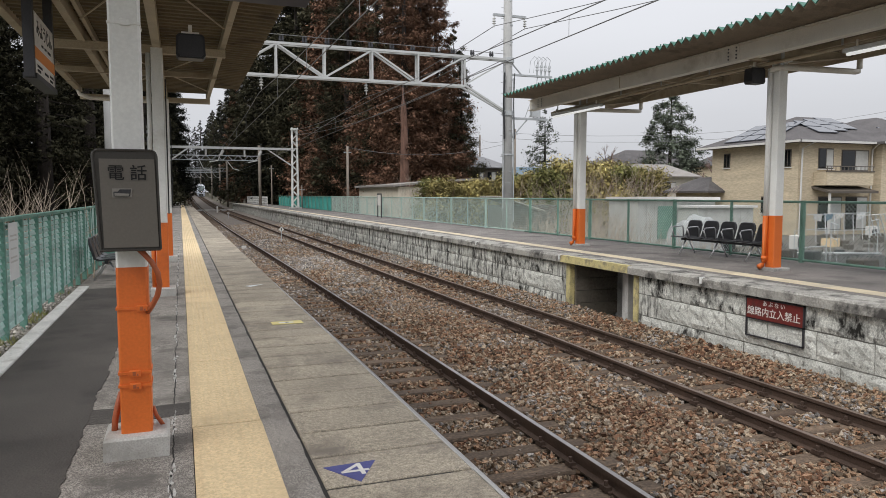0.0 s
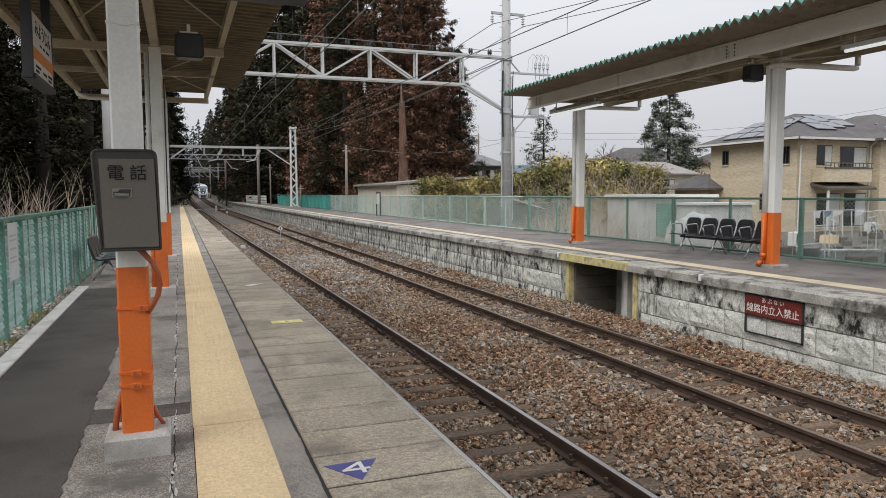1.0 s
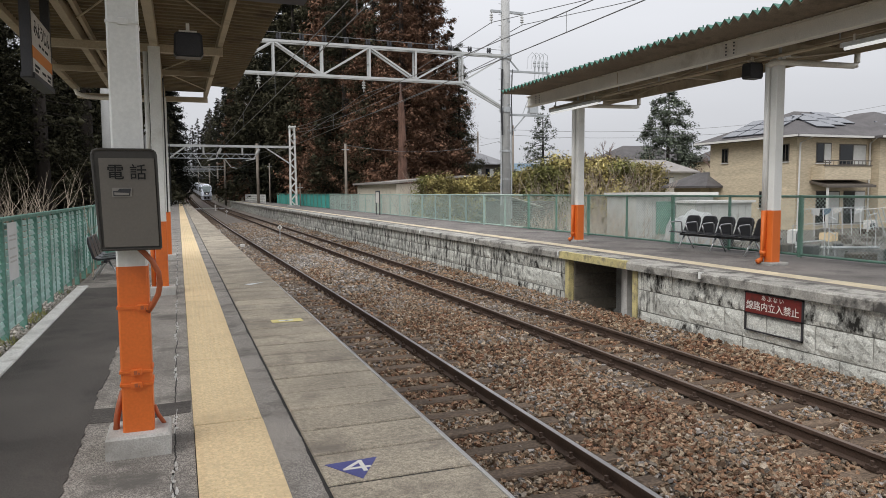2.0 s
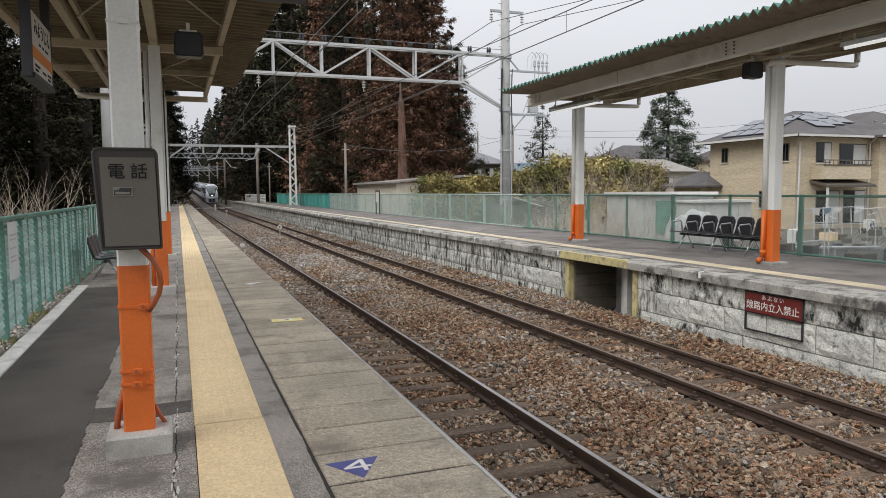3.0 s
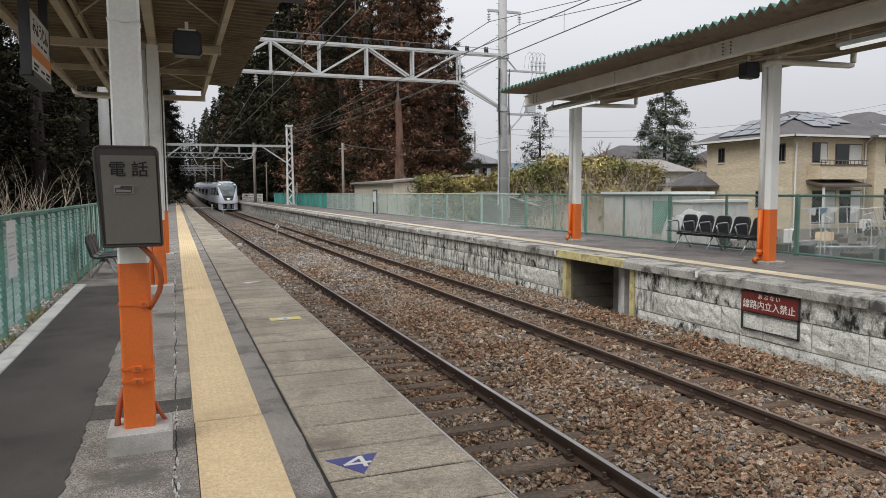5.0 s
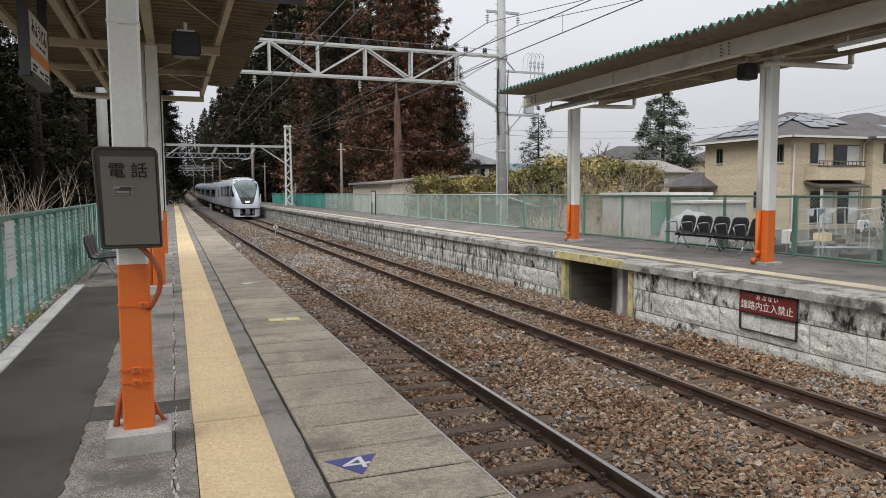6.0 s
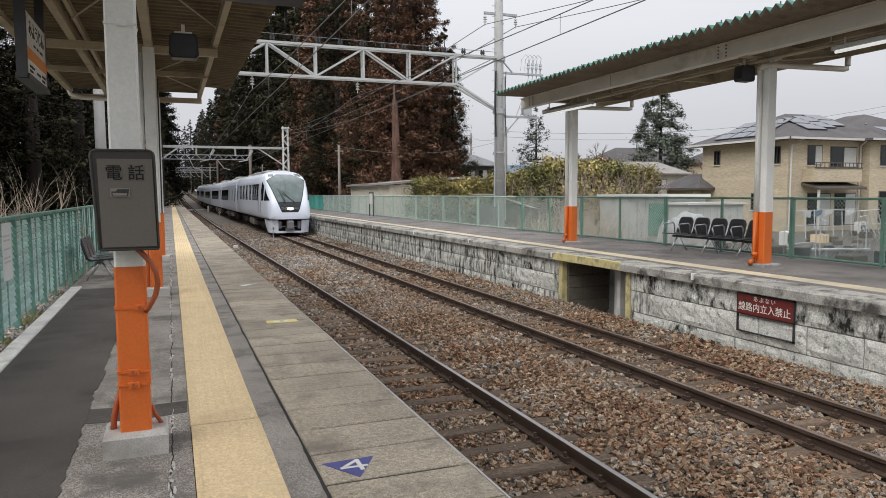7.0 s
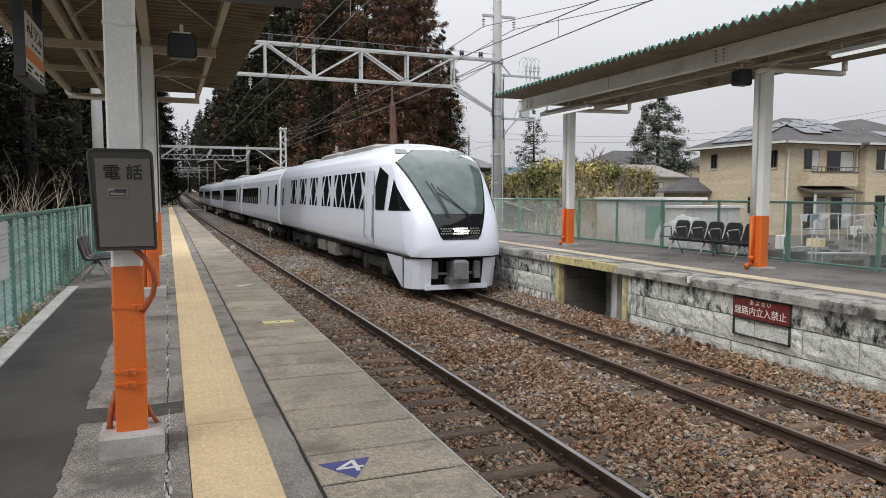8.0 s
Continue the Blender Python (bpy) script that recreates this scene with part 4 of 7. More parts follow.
    for yy in (0.2, length - 0.23):
        part("bracket", Geo().box(-0.015, 0.015, yy, yy + 0.03, 0.05, 0.16), CREAM_STEEL, t)


def loudspeaker(x, y, z, w, h):
    t = thing("loudspeaker", "black rounded loudspeaker hung under the canopy", "loudspeaker", group="loudspeakers", at=(x, y, z))
    g = Geo()
    prof = [(-w / 2 + 0.03, 0), (w / 2 - 0.03, 0), (w / 2, 0.04), (w / 2 - 0.01, h - 0.03), (w / 2 - 0.04, h), (-w / 2 + 0.04, h), (-w / 2 + 0.01, h - 0.03), (-w / 2, 0.04)]
    g.prism([(a, -0.11, b) for a, b in prof], (0, 0.2, 0))
    part("cabinet", g, DARK, t)
    part("grille", Geo().prism([(a * 0.85, -0.116, 0.02 + b * 0.86) for a, b in prof], (0, 0.006, 0)), DARK_STEEL, t)
    part("bracket", Geo().box(-0.02, 0.02, -0.02, 0.02, h, h + 0.12).box(-0.1, 0.1, -0.015, 0.015, h + 0.02, h + 0.04), CREAM_STEEL, t)


# ---- things on the near platform ----
def phone_box():
    t = thing("telephone_box", "dark grey steel telephone box on the platform post", "telephone box", at=(-0.286, 4.45, 1.28))
    h = 0.575
    r = 0.03
    prof = [(-0.148, 0), (0.170, 0), (0.161, h - r), (0.152, h - r * 0.3), (0.161 - r, h), (-0.178 + r, h), (-0.17, h - r * 0.3), (-0.178, h - r)]
    part("case", Geo().prism([(a, 0.018, b) for a, b in prof], (0, 0.17, 0)), BOX_DARK, t, "dark steel case")
    rim = Geo()
    for (a, b), (c, d) in zip(prof, prof[1:] + prof[:1]):
        rim.tube((a, 0.015, b), (c, 0.015, d), 0.008, n=6)
    part("rim", rim, BOX_DARK, t)
    door = part("door", Geo().prism([(-0.13, 0.004, 0.016), (0.161, 0.004, 0.016), (0.149, 0.004, h - 0.05), (-0.143, 0.004, h - 0.05)], (0, 0.016, 0)), BOX_GREY, t, "grey painted door")
    latch = part("latch", Geo().box(-0.078, 0.026, -0.001, 0.004, 0.305, 0.356), LATCH, door, "metal latch plate")
    # flat dark plate on the latch paints the shade of its recess
    part("latch_shade_plate", Geo().prism([(-0.072, -0.003, 0.31), (0.014, -0.003, 0.31), (0.022, -0.003, 0.351), (-0.038, -0.003, 0.351), (-0.05, -0.003, 0.338), (-0.072, -0.003, 0.338)], (0, 0.002, 0)), DARK_STEEL, latch)
    latch_handle = Geo().prism([(-0.066, -0.008, 0.314), (0.009, -0.008, 0.314), (0.012, -0.008, 0.326), (-0.066, -0.008, 0.33)], (0, 0.008, 0))
    part("latch_handle", latch_handle, LATCH, door)
    lettering("電 話", 0.094, INK, door, pose(0.003, 0.0015, 0.44, 90))
    part("cable_hose", Geo().pipe([(0.035, 0.1, 0.01), (0.07, 0.09, -0.025), (0.115, 0.09, -0.08), (0.148, 0.1, -0.15), (0.155, 0.11, -0.22), (0.14, 0.14, -0.29), (0.105, 0.18, -0.36), (0.08, 0.22, -0.4)], 0.0165, 10), HOSE, t, "orange cable hose", smooth=True)


def post_fittings():
    t = thing("post_clamps", "orange steel straps and pipe round the platform post", "post fitting", at=(-0.29, 4.755, 0))
    for z in (0.42, 0.5, 0.9):
        part("strap", Geo().box(-0.096, 0.096, -0.097, 0.097, z, z + 0.016), ORANGE, t)
        x = 0.0 if z < 0.8 else 0.052
        b = part("buckle", Geo().chamfer(x - 0.032, x + 0.032, -0.113, -0.09, z - 0.01, z + 0.026, 0.005), ORANGE, t)
        # raised darker boxes stand in for the shade of the slots
        part("buckle_slot", Geo().box(x - 0.012, x + 0.006, -0.1155, -0.113, z - 0.004, z + 0.02).box(x + 0.012, x + 0.02, -0.1155, -0.113, z - 0.006, z + 0.006), HOSE, b, "dark raised mark for the buckle's shaded slot")
    part("buckle", Geo().chamfer(-0.02, 0.035, -0.11, -0.088, 2.6, 2.64, 0.005), WHITE_PAINT, t)
    part("strap", Geo().box(-0.092, 0.092, -0.093, 0.093, 2.61, 2.624), WHITE_PAINT, t)
    part("pipe", Geo().pipe([(-0.09, 0.05, 0.36), (-0.115, 0.04, 0.27), (-0.13, 0.02, 0.19), (-0.135, 0.01, 0.12)], 0.02, 8), HOSE, t, smooth=True)
    part("pipe", Geo().pipe([(0.09, 0.05, 0.25), (0.11, 0.04, 0.19), (0.15, 0.04, 0.12)], 0.013, 8), HOSE, t, smooth=True)


def name_board():
    t = thing("station_name_board", "white hanging station name board with an orange band", "sign board", at=(-1.5, 9.55, 2.93))
    # it faces +x; y runs along the track
    part("panel", Geo().box(-0.05, 0.05, -0.62, 0.66, 0.0, 0.68), SIGN_WHITE, t, "white enamel panel")
    part("band", Geo().box(0.0505, 0.054, -0.62, 0.66, 0.17, 0.30), SIGN_ORANGE, t, "orange band")
    part("frame", Geo().box(-0.07, 0.07, -0.66, 0.7, -0.06, 0.0), DARK_STEEL, t, "dark steel frame")
    for y in (-0.65, 0.67):
        part("hanger", Geo().box(-0.05, 0.05, y - 0.05, y + 0.05, -0.05, 1.15), DARK_STEEL, t, "dark steel hanger")
    lettering("みようじん", 0.2, INK, t, pose(0.052, 0.02, 0.52, 90, 0, 90))
    bars = Geo()
    for y0, w, z in ((-0.2, 0.12, 0.36), (0.0, 0.12, 0.36), (0.2, 0.2, 0.36), (-0.5, 0.3, 0.09), (-0.5, 0.2, 0.04), (-0.05, 0.25, 0.07), (0.3, 0.25, 0.09), (0.3, 0.2, 0.04)):
        bars.box(0.0505, 0.053, y0, y0 + w, z, z + 0.028)
    part("small_print", bars, INK, t)


def hanging_display():
    t = thing("departure_board", "dark blue hanging departure board seen from its underside", "sign board", at=(0.25, 5.6, 3.075))
    part("case", Geo().chamfer(-0.72, 0.72, -0.14, 0.14, 0.0, 0.36, 0.02), BLUE_BOARD, t)
    part("trim", Geo().box(-0.7, 0.74, -0.145, -0.14, 0.004, 0.02), CHROME, t, "bright trim")
    for x in (-0.5, 0.5):
        part("hanger", Geo().tube((x, 0, 0.36), (x, 0, 1.05), 0.02, n=8), CREAM_STEEL, t)


def ground_marks():
    t = thing("stop_mark", "blue triangle stop mark with a white figure four", "floor marking", at=(0, 0, 0.003))
    part("triangle", Geo().prism([(0.74, 4.02, 0), (0.905, 3.75, 0), (1.06, 4.035, 0)], (0, 0, 0.003)), BLUE_MARK, t, "faded blue triangle")
    four = Geo().bar((0.946, 3.845, 0.0045), (0.946, 4.012, 0.0045), 0.026, 0.002).bar((0.826, 3.905, 0.0047), (0.99, 3.905, 0.0047), 0.024, 0.002).bar((0.832, 3.9, 0.0049), (0.948, 4.004, 0.0049), 0.024, 0.002)
    part("figure", four, SIGN_WHITE, t, "white figure four")
    t = thing("door_mark", "yellow door position label on the platform edge", "floor marking", at=(1.21, 8.88, 0.004))
    part("plate", Geo().box(-0.19, 0.19, -0.1, 0.1, 0, 0.003), LABEL_YELLOW, t)
    part("print", Geo().box(-0.1, 0.08, -0.03, 0.03, 0.003, 0.0045), PAPER, t)
    part("print", Geo().box(-0.02, 0.02, -0.02, 0.02, 0.0045, 0.006), BLUE_MARK, t)
    lone("faded_mark", Geo().prism([(1.02, 12.75, 0.003), (1.36, 12.9, 0.003), (1.1, 12.6, 0.003)], (0, 0, 0.002)), PAPER, "faded white triangle mark on the platform edge", "floor marking")


def near_fence():
    t = thing("platform_fence", "green slatted metal fence behind the platform", "fence", at=(-1.88, 0, -0.02))
    slat = Geo().prism([(0.022, 0.03, 0.0), (0.028, 0.03, 0.0), (0.006, 0.03, 0.058), (0.0, 0.03, 0.058)], (0, 0.94, 0)).mesh("slat", SLAT_GREEN)
    rng = random.Random(4)
    for i in range(-9, 34):
        y = i * 1.0
        part("post", Geo().chamfer(-0.035, 0.045, y - 0.032, y + 0.032, -0.1, 1.36, 0.012), FENCE_PALE, t)
        top = part("top_rail", Geo().chamfer(-0.04, 0.04, y + 0.025, y + 0.975, 1.32, 1.365, 0.008), FENCE_PALE, t)
        part("mid_stile", Geo().box(0.008, 0.024, y + 0.49, y + 0.51, 0.08, 1.32), FENCE_PALE, t)
        if i > 16:
            part("panel", Geo().box(-0.01, 0.01, y + 0.03, y + 0.97, 0.1, 1.32), SLAT_GREEN, t)
            continue
        for k in range(16):
            s = new("slat", slat)
            s.parent = t
            s.matrix_basis = pose(-0.01 + rng.uniform(-0.002, 0.002), y, 0.08 + k * 0.077, rng.uniform(-0.3, 0.3))
    t = thing("paper_notice", "white paper notice tied to the green fence", "notice", at=(-1.83, 9.15, 0.62))
    part("sheet", Geo().box(0, 0.004, 0, 0.48, 0, 0.66), PAPER, t)
    b = Geo()
    for z in (0.5, 0.45, 0.35, 0.25, 0.2):
        b.box(0.004, 0.0055, 0.06, 0.4, z, z + 0.02)
    part("print", b, CURTAIN, t)
    t = thing("platform_bench", "row of dark platform seats on pale legs", "bench", at=(-1.32, 14.6, 0))
    for i in range(3):
        y = i * 0.52
        seat_unit(t, 0.0, y, 0.0, 1)
    leg_set(t, 0.0, 0.0, 1.05, 1)
    # stones and weeds along the fence foot
    rng = random.Random(8)
    g = Geo()
    for _ in range(1500):
        y, x, s = rng.uniform(2, 14), rng.uniform(-1.95, -1.72), rng.uniform(0.006, 0.02)
        m = pose(x, y, -0.03, rng.uniform(0, 90), rng.uniform(0, 90), rng.uniform(0, 90))
        g.box(-s, s, -s * 0.8, s * 0.8, -s * 0.6, s * 0.6, m)
    lone("edge_gravel", g, EDGE_STONE, "pale gravel along the fence foot", "gravel", kind="stuff")
    g = Geo()
    for _ in range(900):
        y, x = rng.uniform(3, 13), rng.uniform(-1.9, -1.74)
        if noise.noise(Vector((y * 1.1, 0, 0))) < 0.05:
            continue
        h, a = rng.uniform(0.02, 0.07), rng.uniform(0, 6.28)
        k = len(g.v)
        g.v += [Vector((x, y, -0.03)), Vector((x + 0.012, y + 0.004, -0.03)), Vector((x + h * math.cos(a), y + h * math.sin(a), h))]
        g.f.append((k, k + 1, k + 2))
    lone("weeds", g, LEAF["hedge_green"], "small green weeds at the fence foot", "weeds", kind="stuff")


def seat_unit(t, x, y, z, face, wide=1.0):
    """A shell seat; face = 1 looks to +x, -1 to -x."""
    g = Geo()
    prof = [(0.27, 0.40), (0.25, 0.425), (0.1, 0.42), (-0.1, 0.40), (-0.17, 0.43), (-0.2, 0.55), (-0.24, 0.72), (-0.265, 0.80), (-0.29, 0.81), (-0.285, 0.77), (-0.24, 0.55), (-0.21, 0.41), (-0.13, 0.37), (0.1, 0.385)]
    rows = [(-0.215 * wide, 0.7), (-0.205 * wide, 0.84), (-0.17 * wide, 0.96), (-0.11 * wide, 1.0), (0.11 * wide, 1.0), (0.17 * wide, 0.96), (0.205 * wide, 0.84), (0.215 * wide, 0.7)]
    n = len(prof)
    for dy, sc in rows:
        g.v += [Vector((x + face * a, y + dy, z + 0.42 + (b - 0.42) * (sc if b > 0.5 else 1))) for a, b in prof]
    for j in range(len(rows) - 1):
        for i in range(n):
            a, b = j * n + i, j * n + (i + 1) % n
            g.f.append((a, b, b + n, a + n))
    g.f += [tuple(reversed(range(n))), tuple((len(rows) - 1) * n + i for i in range(n))]
    part("seat", g, SEAT, t, "black plastic shell seat")


def leg_set(t, x, y0, y1, face):
    part("beam", Geo().box(x - 0.03, x + 0.03, y0 - 0.2, y1 + 0.2, 0.32, 0.37), DARK_STEEL, t)
    n = max(2, int((y1 - y0) / 0.95) + 1)
    for i in range(n):
        y = y0 + (y1 - y0) * i / (n - 1)
        for s in (-1, 1):
            part("leg", Geo().tube((x + s * 0.04, y, 0.34), (x + s * 0.24, y, 0.0), 0.018, n=8), CHROME, t, "bright steel leg", smooth=True)


# ---- things on the far platform ----
def far_bench():
    t = thing("platform_bench", "row of five black seats with pale armrests on the far platform", "bench", at=(11.5, 11.76, FAR_Z))
    for i in range(5):
        seat_unit(t, 0.0, 0.565 * i, 0.0, -1, 1.12)
    leg_set(t, 0.0, 0.05, 2.2, -1)
    for i in range(5):
        y = 0.283 + 0.565 * i
        part("armrest", Geo().pipe([(0.16, y, 0.4), (0.14, y, 0.62), (0.1, y, 0.66), (-0.16, y, 0.64), (-0.2, y, 0.6), (-0.12, y, 0.4)], 0.017, 8), CHROME, t, "bright armrest loop", smooth=True)


def warning_sign():
    t = thing("warning_sign", "dark red warning sign with pale characters on the block wall", "sign", at=(8.395, 8.21, -0.335))
    part("panel", Geo().box(0.0, 0.02, -0.54, 0.54, 0.0, 0.31), RED_SIGN, t, "dark red panel")
    fr = Geo()
    for z in (-0.29, -0.012, 0.31):
        fr.box(0.0, 0.03, -0.56, 0.56, z, z + 0.02)
    for y in (-0.56, 0.54):
        fr.box(0.0, 0.03, y, y + 0.02, -0.29, 0.33)
    part("frame", fr, DARK_STEEL, t, "dark steel frame")
    lettering("線路内立入禁止", 0.147, SIGN_WHITE, t, pose(-0.001, 0.01, 0.115, 90, 0, -90))
    lettering("あ ぶ な い", 0.09, SIGN_WHITE, t, pose(-0.001, 0.0, 0.257, 90, 0, -90))


def far_fence():
    t = thing("wire_fence", "green chain-link fence on steel posts behind the far platform", "fence", at=(12.2, 0, FAR_Z))
    top = 1.27
    for i in range(9):
        y = -7.2 + 2.05 * i + 2.04
        thick = 0.032 if i % 2 else 0.022
        part("post", Geo().box(-thick, thick, y - thick, y + thick, -0.1, top + 0.03), GREEN_FENCE, t)
    for i in range(9, 33):
        y = 11.24 + 2.05 * (i - 9)
        thick = 0.038 if i % 2 else 0.024
        part("post", Geo().box(-thick, thick, y - thick, y + thick, -0.1, top + 0.03), GREEN_FENCE if y < 24 else PANEL_POST, t)
    for z in (top, 0.05):
        part("rail", Geo().tube((0, -8, z), (0, 24, z), 0.026, n=8), GREEN_FENCE, t, smooth=True)
        part("rail", Geo().tube((0, 24, z), (0, 60.4, z), 0.026, n=8), PANEL_POST, t, "faded green rail", smooth=True)
    for y0, y1, step, r in ((-7.0, 25.0, 0.085, 0.0034), (25.0, 60.4, 0.075, 0.0042)):
        g = Geo()
        h = top - 0.06
        y = y0 - h
        while y < y1:
            a, b = max(y, y0), min(y + h, y1)
            g.tube((0.012, a, 0.06 + a - y), (0.012, b, 0.06 + b - y), r, n=3, caps=False)
            g.tube((-0.004, a, top - a + y), (-0.004, b, top - b + y), r, n=3, caps=False)
            y += step
        part("wire_mesh", g, CHAIN, t, "pale green wire mesh", kind="stuff")
    t = thing("panel_fence", "teal corrugated panel fence behind the far platform", "fence", at=(12.2, 60.5, FAR_Z))
    teal = corrugated_panel(TEAL_PANEL)
    for i in range(18):
        y = 1.95 * i
        part("post", Geo().box(-0.04, 0.03, y - 0.025, y + 0.025, -0.1, 1.32), GREEN_FENCE, t)
        part("rail", Geo().box(-0.03, 0.02, y + 0.03, y + 1.92, 1.25, 1.29), GREEN_FENCE, t)
        p = new("panel", teal)
        p.parent = t
        p.matrix_basis = pose(0.02, y + 0.03, 0.05)
    t = thing("white_railing", "white railing at the end of the far platform", "railing", at=(10.9, 97.0, FAR_Z))
    for i in range(26):
        part("baluster", Geo().box(-0.04, 0.04, i * 1.2 - 0.06, i * 1.2 + 0.06, 0, 1.1), WHITE_PAINT, t)
    for z in (0.25, 0.62, 1.0):
        part("rail", Geo().box(-0.02, 0.02, -0.1, 30.2, z, z + 0.18), WHITE_PAINT, t)
    t = thing("platform_sign", "white notice in a dark frame on two legs", "sign", at=(11.7, 43.0, FAR_Z))
    part("panel", Geo().box(-0.02, 0.02, -0.4, 0.4, 0.75, 1.4), SIGN_WHITE, t)
    part("frame", Geo().box(-0.03, 0.03, -0.45, -0.4, 0, 1.5).box(-0.03, 0.03, 0.4, 0.45, 0, 1.5).box(-0.03, 0.03, -0.4, 0.4, 1.42, 1.5), DARK_STEEL, t)


def corrugated_panel(m):
    g = Geo()
    n = 48
    for z in (0.0, 1.2):
        for k in range(n + 1):
            g.v.append(Vector((0.0 if (k // 2) % 2 else 0.02, 1.89 * k / n, z)))
    g.f = [(k, k + 1, n + 2 + k, n + 1 + k) for k in range(n)]
    b = len(g.v)
    g.v += [v + Vector((0.006, 0, 0)) for v in g.v]
    g.f += [(b + k + 1, b + k, b + n + 1 + k, b + n + 2 + k) for k in range(n)]
    g.f += [(n + 1 + k, n + 2 + k, b + n + 2 + k, b + n + 1 + k) for k in range(n)]
    return g.mesh("panel", m)


# ---- overhead line ----
def insulator(g, x, y, z):
    for i in range(3):
        g.tube((x, y, z - 0.1 * i), (x, y, z - 0.1 * i - 0.05), 0.05, 0.085, 10)
    g.tube((x, y, z + 0.1), (x, y, z - 0.4), 0.02, n=6)


def portal_near():
    p = thing("overhead_line_portal", "pale steel lattice portal over the tracks on concrete poles", "gantry", group="portals", at=(0, 28, 0))
    part("pole", Geo().tube((13.38, 0, -1), (13.34, 0, 12.5), 0.24, 0.17, 18), POLE_CONC, p, "tall concrete pole", smooth=True)
    part("pole", Geo().tube((-2.3, 0, -1), (-2.3, 0, 9.0), 0.2, 0.16, 16), POLE_CONC, p, "concrete pole", smooth=True)
    part("lower_chord", Geo().box(-2.2, 11.35, -0.2, -0.1, 6.1, 6.19).box(-2.2, 11.35, 0.1, 0.2, 6.1, 6.19), STEEL_WHITE, p, "pale steel chord")
    part("upper_chord", Geo().box(-2.2, 13.3, -0.2, -0.1, 7.32, 7.41).box(-2.2, 13.3, 0.1, 0.2, 7.32, 7.41), STEEL_WHITE, p, "pale steel chord")
    xs = [-0.2, 1.7, 3.56, 5.42, 7.32, 9.25, 11.3]
    for i, x in enumerate(xs):
        for d in (-0.16, 0.16):
            part("lattice_post", Geo().box(x - 0.035, x + 0.035, d - 0.03, d + 0.03, 6.19, 7.34), STEEL_WHITE, p)
        part("lattice_tie", Geo().box(x - 0.02, x + 0.02, -0.13, 0.13, 6.7, 6.74), STEEL_WHITE, p)
        if i + 1 < len(xs):
            a, b = (7.35, 6.18) if i % 2 == 0 else (6.18, 7.35)
            if i == 5:
                a, b = 6.18, 7.35
            for d in (-0.16, 0.16):
                part("lattice_brace", Geo().bar((x, d, a), (xs[i + 1], d, b), 0.065), STEEL_WHITE, p)
    part("knee_brace", Geo().bar((11.3, -0.22, 6.15), (13.35, -0.1, 5.1), 0.08).bar((11.3, 0.22, 6.15), (13.35, 0.1, 5.1), 0.08), STEEL_WHITE, p)
    part("knee_brace", Geo().bar((11.3, -0.2, 6.2), (13.3, -0.05, 7.35), 0.06), STEEL_WHITE, p)
    for z0, z1 in ((5.0, 5.2), (7.25, 7.45), (3.3, 3.36)):
        part("collar", Geo().tube((13.37, 0, z0), (13.37, 0, z1), 0.26, n=16), GALV, p)
    part("line_arm", Geo().box(12.66, 14.2, -0.05, 0.05, 9.18, 9.28), GALV, p)
    part("line_arm", Geo().box(13.2, 15.5, -0.05, 0.05, 6.72, 6.8).bar((13.5, 0, 7.3), (14.0, 0, 6.8), 0.05), GALV, p)
    part("line_arm", Geo().box(13.2, 15.3, -0.05, 0.05, 4.86, 4.95).bar((13.45, 0, 3.95), (14.3, 0, 4.86), 0.05), GALV, p)
    g = Geo()
    for x in (12.7, 14.15):
        insulator(g, x, 0, 9.1)
    for x in (3.0, 7.1):
        insulator(g, x, 0, 6.0)
    part("insulator", g, CERAMIC, p, "pale porcelain insulators")
    top = Geo()
    for i in range(12):
        x = 2.9 + 0.88 * i
        top.box(x - 0.1, x + 0.1, -0.12, 0.12, 7.41, 7.44)
        for dx in (-0.05, 0.05):
            top.tube((x + dx, 0, 7.42), (x + dx, 0, 7.5), 0.03, n=6).tube((x + dx, 0, 7.5), (x + dx, 0, 7.68), 0.055, 0.035, 7)
    part("pin_insulator", top, DARK_STEEL, p)
    steps = Geo()
    for i in range(22):
        z = 0.8 + 0.45 * i
        q = 1 if i % 2 else -1
        steps.bar((13.37, 0.16 * q, z), (13.37, 0.36 * q, z), 0.025).bar((13.37 - 0.2, -0.02, z + 0.2), (13.37 - 0.34, -0.02, z + 0.2), 0.02)
    part("climbing_steps", steps, GALV, p, kind="stuff")
    bands = Geo()
    for z in (1.2, 2.1, 4.2, 5.9, 6.5, 8.1, 8.8, 10.2):
        bands.tube((13.37, 0, z), (13.37, 0, z + 0.05), 0.235 - 0.005 * z, n=16)
    part("pole_bands", bands, GALV, p, kind="stuff")
    part("cable_duct", Geo().tube((13.1, -0.12, 1.0), (13.12, -0.12, 7.2), 0.035, n=8).tube((13.62, -0.1, 0.4), (13.6, -0.1, 6.6), 0.03, n=8), GALV, p, "grey cable duct")
    gear = Geo()
    for x in (14.8, 15.0, 15.2, 15.4):
        gear.tube((x, 0.05, 6.8), (x, 0.05, 7.02), 0.035, n=8).tube((x, 0.05, 7.02), (x, 0.05, 7.12), 0.075, 0.05, 8).tube((x, 0.05, 7.16), (x, 0.05, 7.26), 0.075, 0.05, 8).pipe([(x, 0.05, 7.26), (x + 0.02, 0, 7.5), (x - 0.15, 0, 7.62), (x - 0.35, 0, 7.4), (x - 0.4, 0, 6.9)], 0.014, 5)
        gear.pipe([(x, 0, 6.75), (x - 0.08, -0.02, 6.3), (x - 0.3, 0, 5.7), (x - 0.6, 0, 4.95)], 0.018, 5)
